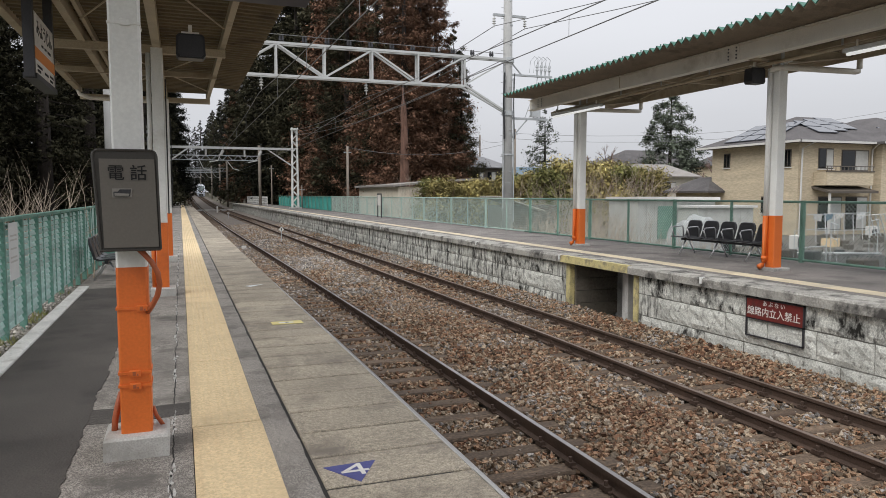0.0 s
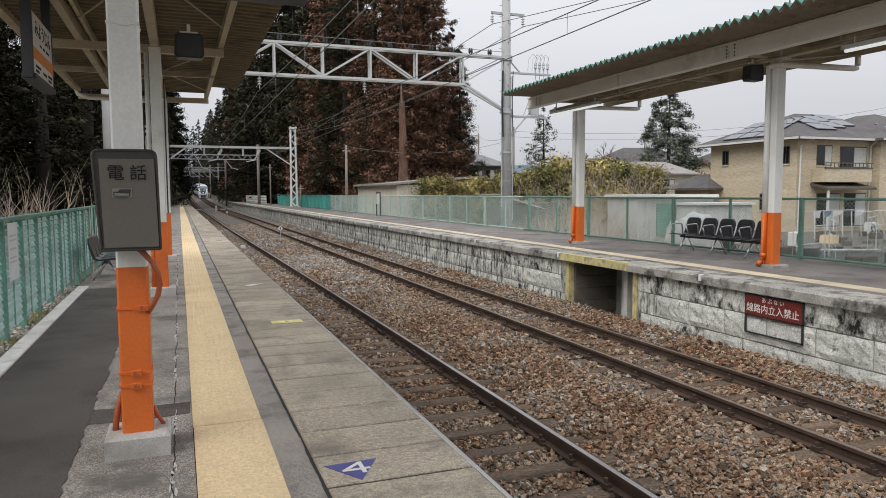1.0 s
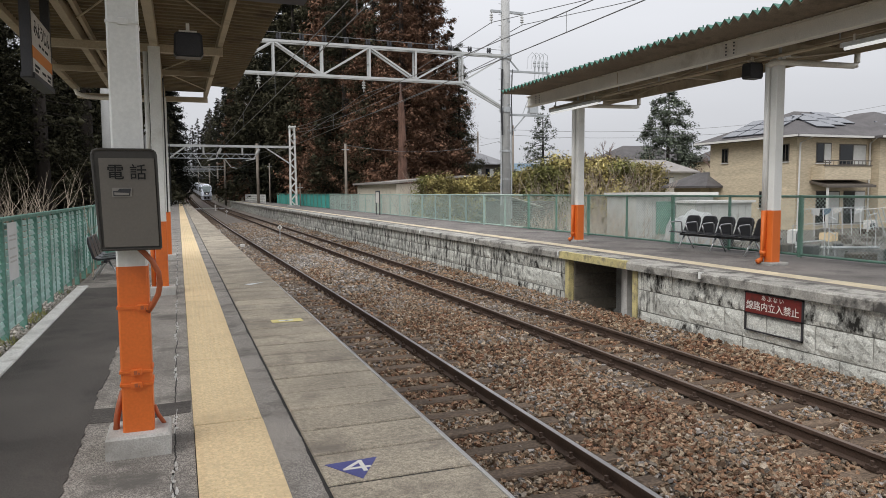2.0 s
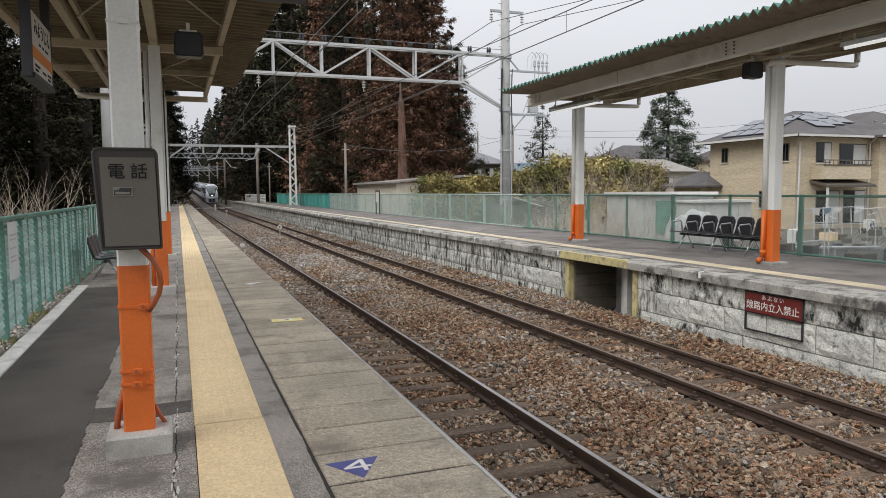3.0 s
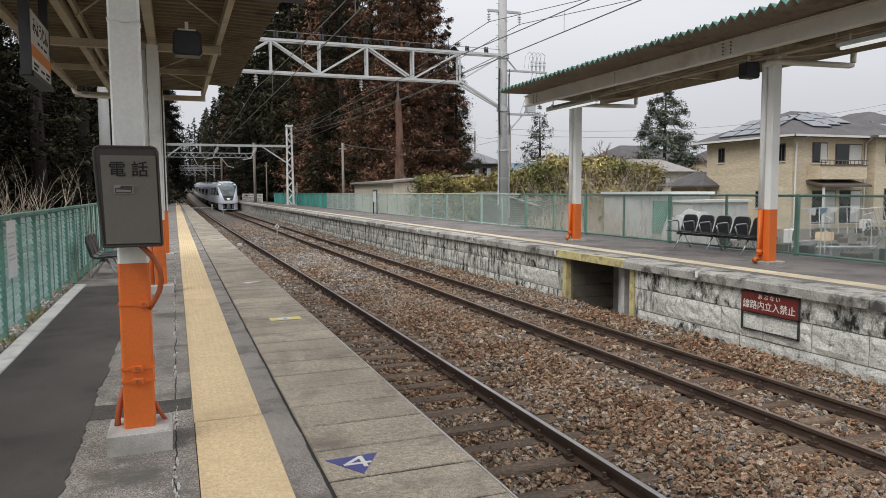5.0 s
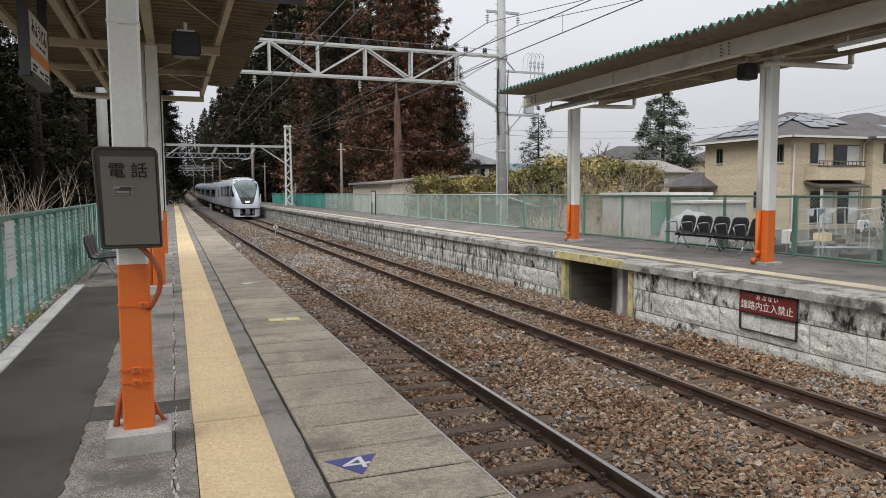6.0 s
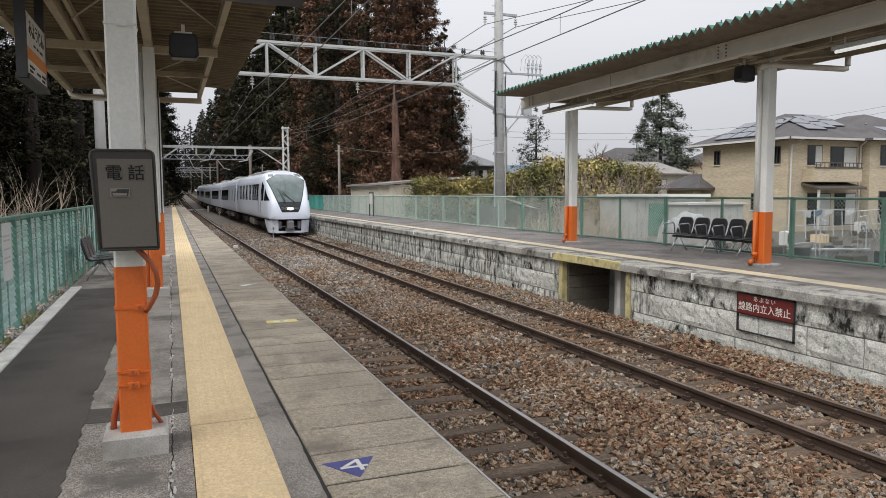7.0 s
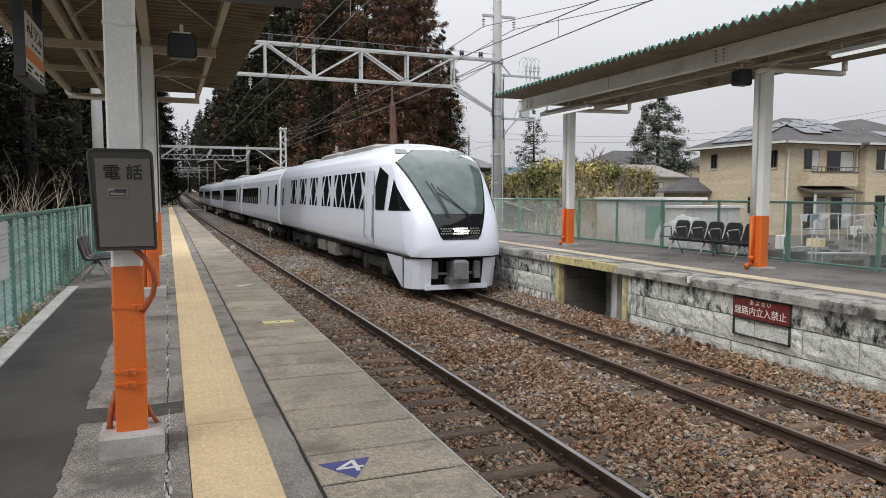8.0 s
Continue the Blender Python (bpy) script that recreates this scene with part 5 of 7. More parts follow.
    gear.box(14.5, 14.9, -0.12, 0.12, 5.0, 5.75)
    part("switch_gear", gear, GALV, p, "grey switch gear with cables")
    cab = Geo()
    for x in (13.1, 13.14, 13.6):
        cab.pipe([(x, -0.2, 6.8), (x - 0.06, -0.24, 5.5), (x, -0.22, 4.0)], 0.02, 5)
    part("pole_cable", cab, DARK_STEEL, p)


def lattice_beam(p, x0, x1, z0, z1, step):
    g = Geo().box(x0, x1, -0.06, 0.06, z0, z0 + 0.1).box(x0, x1, -0.06, 0.06, z1 - 0.1, z1)
    x, up = x0, True
    while x + step < x1:
        g.bar((x, 0, z0 if up else z1), (x + step, 0, z1 if up else z0), 0.07)
        x += step
        up = not up
    part("lattice_beam", g, GALV, p)


def far_portals():
    p = thing("overhead_line_portal", "white lattice mast with a pale beam over the tracks", "gantry", group="portals", at=(0, 72, 0))
    m = Geo()
    for dx, dy in ((-0.3, -0.3), (0.3, -0.3), (0.3, 0.3), (-0.3, 0.3)):
        m.bar((10.85 + dx, dy, 0.1), (10.85 + dx * 0.75, dy * 0.75, 8.15), 0.1)
    for i in range(13):
        z, s = 0.2 + 0.62 * i, 1 if i % 2 else -1
        for d in (-0.28, 0.28):
            m.bar((10.85 - 0.27 * s, d, z), (10.85 + 0.27 * s, d, z + 0.62), 0.06)
            m.bar((10.85 + d, -0.27 * s, z), (10.85 + d, 0.27 * s, z + 0.62), 0.06)
    m.box(10.5, 11.2, -0.35, 0.35, 8.05, 8.2)
    part("lattice_mast", m, WHITE_PAINT, p, "white lattice mast")
    part("footing", Geo().chamfer(10.3, 11.4, -0.5, 0.5, 0.1, 0.35, 0.03), CONCRETE, p)
    part("pole", Geo().tube((-2.6, 0, -1), (-2.6, 0, 8), 0.2, n=10), POLE_CONC, p, smooth=True)
    part("beam", Geo().box(-2.6, 10.9, -0.12, 0.12, 6.02, 6.24), STEEL_WHITE, p, "pale steel beam")
    part("brace", Geo().bar((8.2, 0, 6.05), (10.7, 0, 4.4), 0.12).bar((0.8, 0, 6.05), (-2.5, 0, 3.6), 0.14), STEEL_WHITE, p)
    for x in (3.2, 6.8):
        part("bracket_arm", Geo().pipe([(x + 0.8, 0, 6.0), (x + 0.3, 0, 4.9), (x - 0.5, 0, 4.75)], 0.05, 6), CERAMIC, p)
        part("insulator", Geo().tube((x + 0.8, 0, 5.9), (x + 0.55, 0, 5.4), 0.14, n=8), CERAMIC, p)
        part("insulator", Geo().tube((x - 0.8, 0, 6.0), (x - 0.8, 0, 5.3), 0.09, n=8), CERAMIC, p)
    for y, x0, x1, zb, zt in ((100, -1.6, 10.3, 6.2, 6.9), (150, -0.5, 9.0, 6.3, 7.0), (190, -0.8, 9.6, 7.2, 8.0), (235, -2, 9.5, 8.4, 9.3), (290, -4, 8, 10.0, 11.0)):
        # shade along the far line is put into darker pole and beam colours
        q = thing("overhead_line_portal", "grey lattice portal over the distant tracks", "gantry", group="portals", at=(bend(y), y, 0))
        lattice_beam(q, x0, x1, zb, zt, 0.7)
        for x in (x0, x1):
            part("pole", Geo().tube((x, 0, -1), (x, 0, zt + 1.4), 0.2, n=10), WEATHERED_SHADED_POLE, q, smooth=True)
        part("bracket_arm", Geo().pipe([(2.5, 0, zb), (3.0, 0, zb - 1.1), (4.0, 0, zb - 1.3)], 0.06, 6), CERAMIC, q)
        part("bracket_arm", Geo().pipe([(6.0, 0, zb), (6.8, 0, zb - 1.1), (7.6, 0, zb - 1.3)], 0.06, 6), CERAMIC, q)


def span(g, a, b, sag, r, n=10):
    pts = []
    for i in range(n + 1):
        t = i / n
        p = Vector(a).lerp(Vector(b), t)
        p.z -= sag * 4 * t * (1 - t)
        pts.append(p)
    g.pipe(pts, r, 5)


def wires():
    for c, dx in ((3.0, near_dx), (7.0, far_dx)):
        t = thing("catenary", "overhead contact and messenger wires above the track", "wire", group="wires", at=(0, 0, 0))
        drop = Geo()
        ys = [-20, 28, 72, 100, 150, 190, 235, 290]
        for a, b in zip(ys, ys[1:]):
            za, zb = 4.6 + rise(a), 4.6 + rise(b)
            con, mes = Geo(), Geo()
            span(con, (c + dx(a), a, za), (c + dx(b), b, zb), 0.0, 0.011, 4)
            sag = 0.55 if b - a > 35 else 0.3
            span(mes, (c + dx(a), a, za + 0.87), (c + dx(b), b, zb + 0.87), sag, 0.011, 10)
            n = int((b - a) / 5)
            for i in range(1, n):
                f = i / n
                x, y, z = c + dx(a) + (dx(b) - dx(a)) * f, a + (b - a) * f, za + (zb - za) * f
                drop.tube((x, y, z), (x, y, z + 0.87 - sag * 4 * f * (1 - f)), 0.006, n=4)
            part("contact_wire", con, WIRE, t)
            part("messenger_wire", mes, WIRE, t)
        part("dropper_wire", drop, WIRE, t, kind="stuff")
    t = thing("feeder_wires", "dark feeder wires strung from pole to mast", "wire", group="wires", at=(0, 0, 0))
    for x, z, x2, z2 in ((12.7, 8.75, 10.4, 7.9), (14.15, 8.75, 11.3, 7.9), (13.3, 7.45, 10.9, 7.6)):
        for end, sag in (((x2, 72, z2), 0.7), ((x + 11, -25, z - 0.6), 0.8)) if z > 8 else (((x2, 72, z2), 0.7),):
            g = Geo()
            span(g, (x, 28, z), end, sag, 0.016)
            part("feeder", g, WIRE, t)
    g = Geo()
    span(g, (2.9, 27.9, 7.7), (13.2, 27.9, 7.6), 0.0, 0.012)
    part("feeder", g, WIRE, t)
    t = thing("service_lines", "thin service lines between far poles", "wire", group="wires", at=(0, 0, 0))
    for a, b, sag in (((12.4, 55, 5.3), (29.4, 60, 6.6), 0.9), ((29.4, 60, 7.3), (70, 52, 10.5), 1.2), ((29.4, 60, 6.8), (70, 52, 9.9), 1.3), ((43.1, 100, 10.2), (29.4, 60, 7.0), 0.6)):
        g = Geo()
        span(g, a, b, sag, 0.016)
        part("line", g, WIRE, t)


def utility_pole(x, y, z, h, r, label="pole"):
    t = thing("utility_pole", "slender grey utility pole", "pole", group="utility poles", at=(x, y, z))
    part("shaft", Geo().tube((0, 0, 0), (0, 0, h), r, r * 0.75, 10), WEATHERED_SHADED_POLE, t, smooth=True)
    part("cross_arm", Geo().box(-0.3, 0.3, -0.03, 0.03, h - 0.5, h - 0.44), GALV, t)


def track_markers():
    for x, y, h, kind in ((5.2, 39.8, 1.0, 1), (4.9, 81.0, 0.9, 1), (2.9, 36.3, 0.2, 0), (2.5, 74.0, 0.2, 0), (5.0, 108.0, 1.2, 2)):
        t = thing("track_marker", "small white lineside marker in the ballast", "marker", group="track markers", at=(x, y, -1.1))
        if kind == 1:
            part("stake", Geo().tube((0, 0, 0), (0, 0, h - 0.2), 0.025, n=6), GALV, t)
            part("plate", Geo().prism([(0, -0.02, h - 0.36), (0.15, -0.02, h - 0.21), (0, -0.02, h - 0.06), (-0.15, -0.02, h - 0.21)], (0, 0.02, 0)), SIGN_WHITE, t)
            part("figure", Geo().box(-0.03, 0.03, -0.026, -0.02, h - 0.27, h - 0.15), DARK, t)
        else:
            part("block", Geo().chamfer(-0.11, 0.11, -0.08, 0.08, 0, h * 0.85, 0.02), SIGN_WHITE, t)


# ---- trees ----
HEART = ((1, 0, 0), (-1, 0, 0), (0, 1, 0), (0, -1, 0), (0, 0, 1), (0, 0, -1))


def crown_geo(rng, blobs, size, n):
    """Many small sprays: uneven blades round each clump, hanging outwards, shaded with the clump's roundness."""
    g = Geo()
    g.normals = []
    for (cx, cy, cz, rx, rz) in blobs:
        out = Vector((cx, cy, 0.0))
        out = out.normalized() if out.length > 0.05 else Vector((0, 0, 1))
        k = len(g.v)
        for d in HEART:
            f = rng.uniform(0.15, 0.42)
            g.v.append(Vector((cx + d[0] * rx * f, cy + d[1] * rx * f, cz + d[2] * rz * f)))
            g.normals.append(tuple((Vector(d) + out * 0.3 + Vector((0, 0, 0.2))).normalized()))
        g.f += [tuple(k + i for i in q) for q in ((0, 2, 4), (2, 1, 4), (1, 3, 4), (3, 0, 4), (2, 0, 5), (1, 2, 5), (3, 1, 5), (0, 3, 5))]
        for _ in range(n):
            a = Vector((rng.gauss(0, 0.5), rng.gauss(0, 0.5), rng.gauss(0, 0.5)))
            c = Vector((cx + a.x * rx, cy + a.y * rx, cz + a.z * rz))
            s = size * rng.uniform(0.4, 1.3)
            u = (Vector((rng.uniform(-1, 1), rng.uniform(-1, 1), rng.uniform(-1.1, 0.3))) + out * 0.5).normalized()
            w = Matrix.Rotation(rng.uniform(0, 6.28), 3, u) @ u.orthogonal().normalized()
            k = len(g.v)
            g.v += [c - u * s * 0.5, c + w * s * 0.23 + u * s * 0.05, c + u * s * 0.85, c - w * s * 0.21 + u * s * 0.1]
            g.f.append((k, k + 1, k + 2, k + 3))
            nn = (a * 1.2 + out * 0.35 + Vector((rng.uniform(-1, 1), rng.uniform(-1, 1), rng.uniform(-1, 1))) * 0.35 + Vector((0, 0, 0.25))).normalized()
            g.normals += [tuple(nn)] * 4
    return g


def plain_mesh(g, name, material):
    me = bpy.data.meshes.new(name)
    me.from_pydata([tuple(p) for p in g.v], [], g.f)
    me.polygons.foreach_set("use_smooth", [True] * len(me.polygons))
    me.normals_split_custom_set_from_vertices(g.normals)
    me.materials.append(material)
    return me


def cedar_kind(seed, height, bare, radius, size, material, n=26, layers=26):
    rng = random.Random(seed)
    blobs = []
    for i in range(layers):
        f = i / (layers - 1)
        z = height * (bare + (1 - bare) * f)
        r = radius * (1 - f) ** 0.6 * (0.7 + 0.5 * rng.random()) + 0.3
        for j in range(max(3, int(5 + 11 * (1 - f)))):
            a = rng.uniform(0, 6.28)
            d = r * rng.uniform(0.35, 1.05)
            k = rng.uniform(0.6, 1.3)
            blobs.append((d * math.cos(a), d * math.sin(a), z + rng.uniform(-0.7, 0.7) - 0.22 * d, (0.17 * r + 0.2) * k, (0.11 * r + 0.17) * k))
    crown = crown_geo(rng, blobs, size, int(n * 0.62))
    trunk = Geo()
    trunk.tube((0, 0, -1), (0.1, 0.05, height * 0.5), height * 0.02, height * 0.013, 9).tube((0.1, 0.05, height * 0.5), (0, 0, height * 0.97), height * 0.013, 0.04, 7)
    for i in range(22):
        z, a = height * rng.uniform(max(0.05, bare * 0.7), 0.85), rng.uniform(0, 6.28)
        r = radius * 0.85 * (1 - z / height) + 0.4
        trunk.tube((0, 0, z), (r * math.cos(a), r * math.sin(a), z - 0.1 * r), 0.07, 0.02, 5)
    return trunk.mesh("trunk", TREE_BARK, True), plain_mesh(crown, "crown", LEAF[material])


def plant_tree(name, meshes, x, y, z, turn, s, label, group, category="tree"):
    t = thing(name, label, category, group=group, at=pose(x, y, z, 0, 0, turn) @ Matrix.Scale(s, 4))
    part("trunk", meshes[0], None, t)
    part("crown", meshes[1], None, t)
    return t


def woods():
    rust = [cedar_kind(1, 30, 0.07, 4.6, 0.32, "cedar_rust", 110, 36), cedar_kind(2, 30, 0.05, 5.0, 0.32, "cedar_rust", 110, 36)]
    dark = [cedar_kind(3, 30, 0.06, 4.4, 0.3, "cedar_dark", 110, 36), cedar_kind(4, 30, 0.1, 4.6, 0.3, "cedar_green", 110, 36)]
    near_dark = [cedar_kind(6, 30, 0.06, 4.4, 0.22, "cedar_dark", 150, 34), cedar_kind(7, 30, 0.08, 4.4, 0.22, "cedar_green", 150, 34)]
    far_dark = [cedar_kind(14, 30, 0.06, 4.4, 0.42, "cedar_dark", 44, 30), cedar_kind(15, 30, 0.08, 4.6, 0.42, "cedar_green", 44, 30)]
    far_rust = [cedar_kind(16, 30, 0.06, 4.8, 0.42, "cedar_rust", 44, 30)]
    front = [cedar_kind(11, 30, 0.06, 4.8, 0.2, "cedar_rust", 250, 42), cedar_kind(12, 30, 0.05, 4.8, 0.2, "cedar_rust", 250, 42), cedar_kind(13, 30, 0.05, 4.9, 0.2, "cedar_green", 250, 42)]
    rng = random.Random(5)

    def put(m, x, y, z, s):
        lab = "tall rust-brown cedar in late winter" if m in rust or m in far_rust or m in front[:2] else "tall dark green cedar"
        plant_tree("cedar", m, x, y, z, rng.uniform(0, 360), s, lab, "cedar wood")
    # the wood beyond the far platform
    for x, y, s in ((17.8, 66, 0.85), (18.6, 60, 0.8), (19.6, 64, 0.95), (22.6, 63.0, 0.78), (25.6, 66, 0.6), (24.8, 62, 0.46), (27.8, 70, 0.36), (20.6, 61.5, 0.85), (17.6, 78, 0.95), (21, 74, 1.0), (25, 77, 0.85), (29, 80, 0.6)):
        put(front[2] if x > 24 or (s > 0.9 and int(y) % 2 == 0) else front[int(x) % 2], x, y, -0.6, s)
    for i in range(46):
        y = rng.uniform(82, 190)
        x = rng.uniform(16.2 if y < 132 else 13.0, min(0.4 * y - 6, 44))
        put(rng.choice(far_rust if rng.random() < 0.5 else far_dark) if y > 110 else rng.choice(rust if rng.random() < 0.6 else dark), x, y, -0.6 + rise(y) * 0.6, rng.uniform(0.8, 1.1))
    # both sides of the line beyond the crossing
    for i in range(7):
        put(rng.choice(far_dark), -3.5 - rng.uniform(0, 1.4), 96 + 8 * i, rise(96 + 8 * i) - 0.4, rng.uniform(0.75, 0.95))
    for i in range(14):
        y = 150 + 16 * i
        put(rng.choice(far_dark), 13.2 + bend(y) + rng.uniform(0, 1.5), y, rise(min(y, 420)) - 0.5, rng.uniform(1.0, 1.2))
        put(rng.choice(far_dark), -1.6 + bend(y) - rng.uniform(0, 1.5), y, rise(min(y, 420)) - 0.5, rng.uniform(0.85, 1.0))
    for i in range(12):
        y = 105 + 17 * i
        put(rng.choice(far_dark), -5.5 + bend(y) - rng.uniform(0, 3.0), y, rise(min(y, 420)) - 0.5, rng.uniform(0.8, 1.0))
    for x, y, s in ((-6.5, 262, 1.5), (-5.0, 285, 1.5), (-8.5, 300, 1.6), (-1.2, 278, 0.95), (1.2, 290, 0.8), (3.6, 306, 0.78), (6.4, 318, 0.88), (9.0, 330, 1.0), (-3.2, 306, 1.05)):
        put(far_dark[0], x, y, rise(y) - 0.5, s)
    for i in range(16):
        x = -26 + 4.0 * i
        put(rng.choice(far_dark), x, 440 + rng.uniform(-12, 20), rise(420) - 0.5, rng.uniform(0.9, 1.1) if x < -6 or x > 11 else rng.uniform(0.22, 0.34))
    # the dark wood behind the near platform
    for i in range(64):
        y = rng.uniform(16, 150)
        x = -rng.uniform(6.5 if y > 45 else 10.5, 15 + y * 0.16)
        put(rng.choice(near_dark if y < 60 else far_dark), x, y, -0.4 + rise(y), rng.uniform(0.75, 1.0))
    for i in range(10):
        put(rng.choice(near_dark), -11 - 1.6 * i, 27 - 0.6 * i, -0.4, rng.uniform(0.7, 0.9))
    tall = cedar_kind(9, 30, 0.26, 4.6, 0.3, "cedar_green", 120, 34)
    for x, y, s in ((16.4, 106, 1.2), (14.8, 118, 1.3), (13.8, 138, 1.4), (17.5, 96, 1.1)):
        put(tall, x, y, -0.6 + rise(y) * 0.6, s)
    for x, y, s in ((17.5, 110, 1.25), (15.8, 126, 1.35), (19.2, 102, 1.2), (17.0, 119, 1.3), (20.5, 92, 1.15), (21.5, 98, 1.2), (18.4, 90, 1.1)):
        put(dark[0] if int(x) % 2 else rust[0], x, y, -0.6 + rise(y) * 0.6, s)
    for x, y, s in ((-2.6, 134, 1.05), (-2.9, 143, 1.1), (-2.5, 158, 1.1), (-1.9, 174, 1.15)):
        put(dark[0], x, y, rise(y) - 0.5, s)
    # a bare trunk that stands out of the wood
    g, n = Geo(), 14
    for j in range(24):
        z = 11.2 * j / 23
        for i in range(n):
            a = 2 * math.pi * i / n
            r = (0.5 - 0.026 * z) * (1 + 0.16 * noise.noise(Vector((math.cos(a) * 2.2, math.sin(a) * 2.2, z * 0.12)))) * (0.45 if z > 10.2 else 1.0)
            g.v.append(Vector((0.1 * math.sin(z * 0.3) + r * math.cos(a), r * math.sin(a), z)))
    g.f = [(j * n + i, j * n + (i + 1) % n, (j + 1) * n + (i + 1) % n, (j + 1) * n + i) for j in range(23) for i in range(n)] + [tuple(23 * n + i for i in range(n))]
    for z, a, ln in ((6.5, 0.3, 0.9), (8.2, 2.8, 0.7), (9.4, -0.4, 0.8)):
        g.tube((0, 0, z), (ln * math.cos(a), ln * math.sin(a), z + 0.15), 0.07, 0.03, 5)
    t = thing("dead_cedar", "thick red-brown branchless cedar", "tree", at=(17.6, 57, -0.7))
    part("trunk", g, BARK, t, smooth=True)


def twig_bush(name, x, y, z, spread, height, count, seed, label, r=0.012):
    rng = random.Random(seed)
    g = Geo()
    for _ in range(count):
        a, lean = rng.uniform(0, 6.28), rng.uniform(0.1, 1.0)
        p = Vector((rng.gauss(0, spread * 0.35), rng.gauss(0, spread * 0.35), 0))
        d = Vector((math.cos(a) * lean, math.sin(a) * lean, 1.2)).normalized()
        h = height * rng.uniform(0.5, 1.0)
        rr = r
        for k in range(4):
            q = p + d * h / 4
            g.tube(p, q, rr, rr * 0.72, 4, False)
            if k:
                for s in range(2):
                    e = (d + Vector((rng.uniform(-1, 1), rng.uniform(-1, 1), rng.uniform(-0.2, 0.8))) * 0.8).normalized()
                    g.tube(q, q + e * h * rng.uniform(0.12, 0.3), rr * 0.6, rr * 0.25, 3, False)
            d = (d + Vector((rng.uniform(-1, 1), rng.uniform(-1, 1), rng.uniform(-0.4, 0.4))) * 0.28).normalized()
            p, rr = q, rr * 0.72
    lone(name, g, TWIG, label, "shrub", group="bare shrubs", at=(x, y, z))


def bare_tree(x, y, z, h, seed):
    rng = random.Random(seed)
    g = Geo()

    def grow(p, d, ln, r, level):
        q = p + d * ln
        g.tube(p, q, r, r * 0.7, 5, False)
        if level == 0:
            return
        for _ in range(3 if level > 1 else 4):
            e = (d + Vector((rng.uniform(-1, 1), rng.uniform(-1, 1), rng.uniform(-0.3, 0.7))) * 0.75).normalized()
            grow(p.lerp(q, rng.uniform(0.6, 1)), e, ln * rng.uniform(0.55, 0.8), r * 0.6, level - 1)
    grow(Vector((0, 0, 0)), Vector((0, 0, 1)), h * 0.3, h * 0.026, 5)
    lone("bare_tree", g, BARE_TWIG, "leafless tree with fine grey-brown twigs", "tree", group="bare trees", at=(x, y, z))


def hedges():
    rng = random.Random(21)
    spots = [(14.6, 40, 2.5), (16.4, 41, 2.4), (18.4, 42, 2.4), (20.2, 41, 2.6), (22.0, 40, 3.2), (24.0, 40, 3.5), (26.2, 40.5, 3.6), (28.4, 41, 3.5), (30.4, 42, 3.2), (32.2, 43, 3.0)]
    kinds = []
    for s in range(3):
        r2 = random.Random(30 + s)
        blobs = []
        for _ in range(80):
            a, d, h = r2.uniform(0, 6.28), 1.35 * r2.uniform(0, 1) ** 0.6, r2.uniform(0.2, 3.2)
            d *= 1.0 if h < 2.3 else 0.6
            blobs.append((d * math.cos(a), d * math.sin(a), h, 0.5, 0.45))
        leaf = plain_mesh(crown_geo(r2, blobs, 0.13, 170), "leaves", LEAF["hedge" if s != 1 else "hedge_green"])
        st = Geo()
        for _ in range(14):
            a = r2.uniform(0, 6.28)
            st.tube((0, 0, 0), (math.cos(a) * 0.9, math.sin(a) * 0.9, 2.8), 0.03, 0.01, 5)
        kinds.append((st.mesh("branch_stem", BARK), leaf))
    for i, (x, y, top) in enumerate(spots):
        for j in range(2):
            m = kinds[(i + j) % 3 if rng.random() < 0.5 else 0]
            t = thing("evergreen_shrub", "yellow-green evergreen shrub behind the fence", "shrub", group="shrubs", at=pose(x + rng.uniform(-0.4, 0.4), y + 1.6 * j, -0.7, 0, 0, rng.uniform(0, 360)) @ Matrix.Scale((top + 0.7 + rng.uniform(-0.35, 0.2)) / 3.3, 4))
            part("branch_stem", m[0], None, t)
            part("leaves", m[1], None, t)
    twig_bush("bare_shrub", -3.1, 15.6, -0.2, 1.5, 2.2, 46, 41, "leafless pale shrub behind the green fence", 0.014)
    twig_bush("bare_shrub", -3.4, 12.6, -0.2, 1.2, 2.0, 30, 42, "leafless pale shrub behind the green fence", 0.012)
    twig_bush("bare_shrub", -3.6, 19.5, -0.2, 1.5, 2.3, 36, 43, "leafless pale shrub behind the green fence", 0.014)
    for i, (x, y, s) in enumerate(((13.8, 20, 1.4), (14.3, 23, 1.5), (13.4, 17, 1.2), (14.0, 26, 1.6), (15.2, 47, 3.2), (16.8, 46, 3.4), (13.4, 13.5, 0.9), (13.6, 9.5, 0.8), (14.6, 21.5, 1.5), (15.6, 18.5, 1.2), (13.3, 24.5, 1.5), (15.4, 25.0, 1.8), (16.5, 27.5, 2.2), (18.2, 28, 2.3), (17.4, 26, 1.9), (24.5, 38.4, 4.3), (27.0, 38.6, 4.4), (22.5, 38.2, 3.9), (20.0, 39, 3.2), (29.2, 39.5, 4.2), (16.0, 29, 1.9))):
        twig_bush("bare_shrub", x, y, -0.7, 1.6, s, 40, 50 + i, "dry tangled shrub behind the fence", 0.012 if y < 32 else 0.02)
    for i, (x, y, h) in enumerate(((46, 72, 9.5), (50, 80, 9), (42, 68, 7.5), (53, 60, 8), (72, 70, 13), (55, 66, 7), (47, 62, 6.5), (39.5, 62, 7.0), (41.5, 63, 7.6), (44, 64, 7.0), (37.5, 64, 6.2))):
        bare_tree(x, y, -0.5, h, 60 + i)
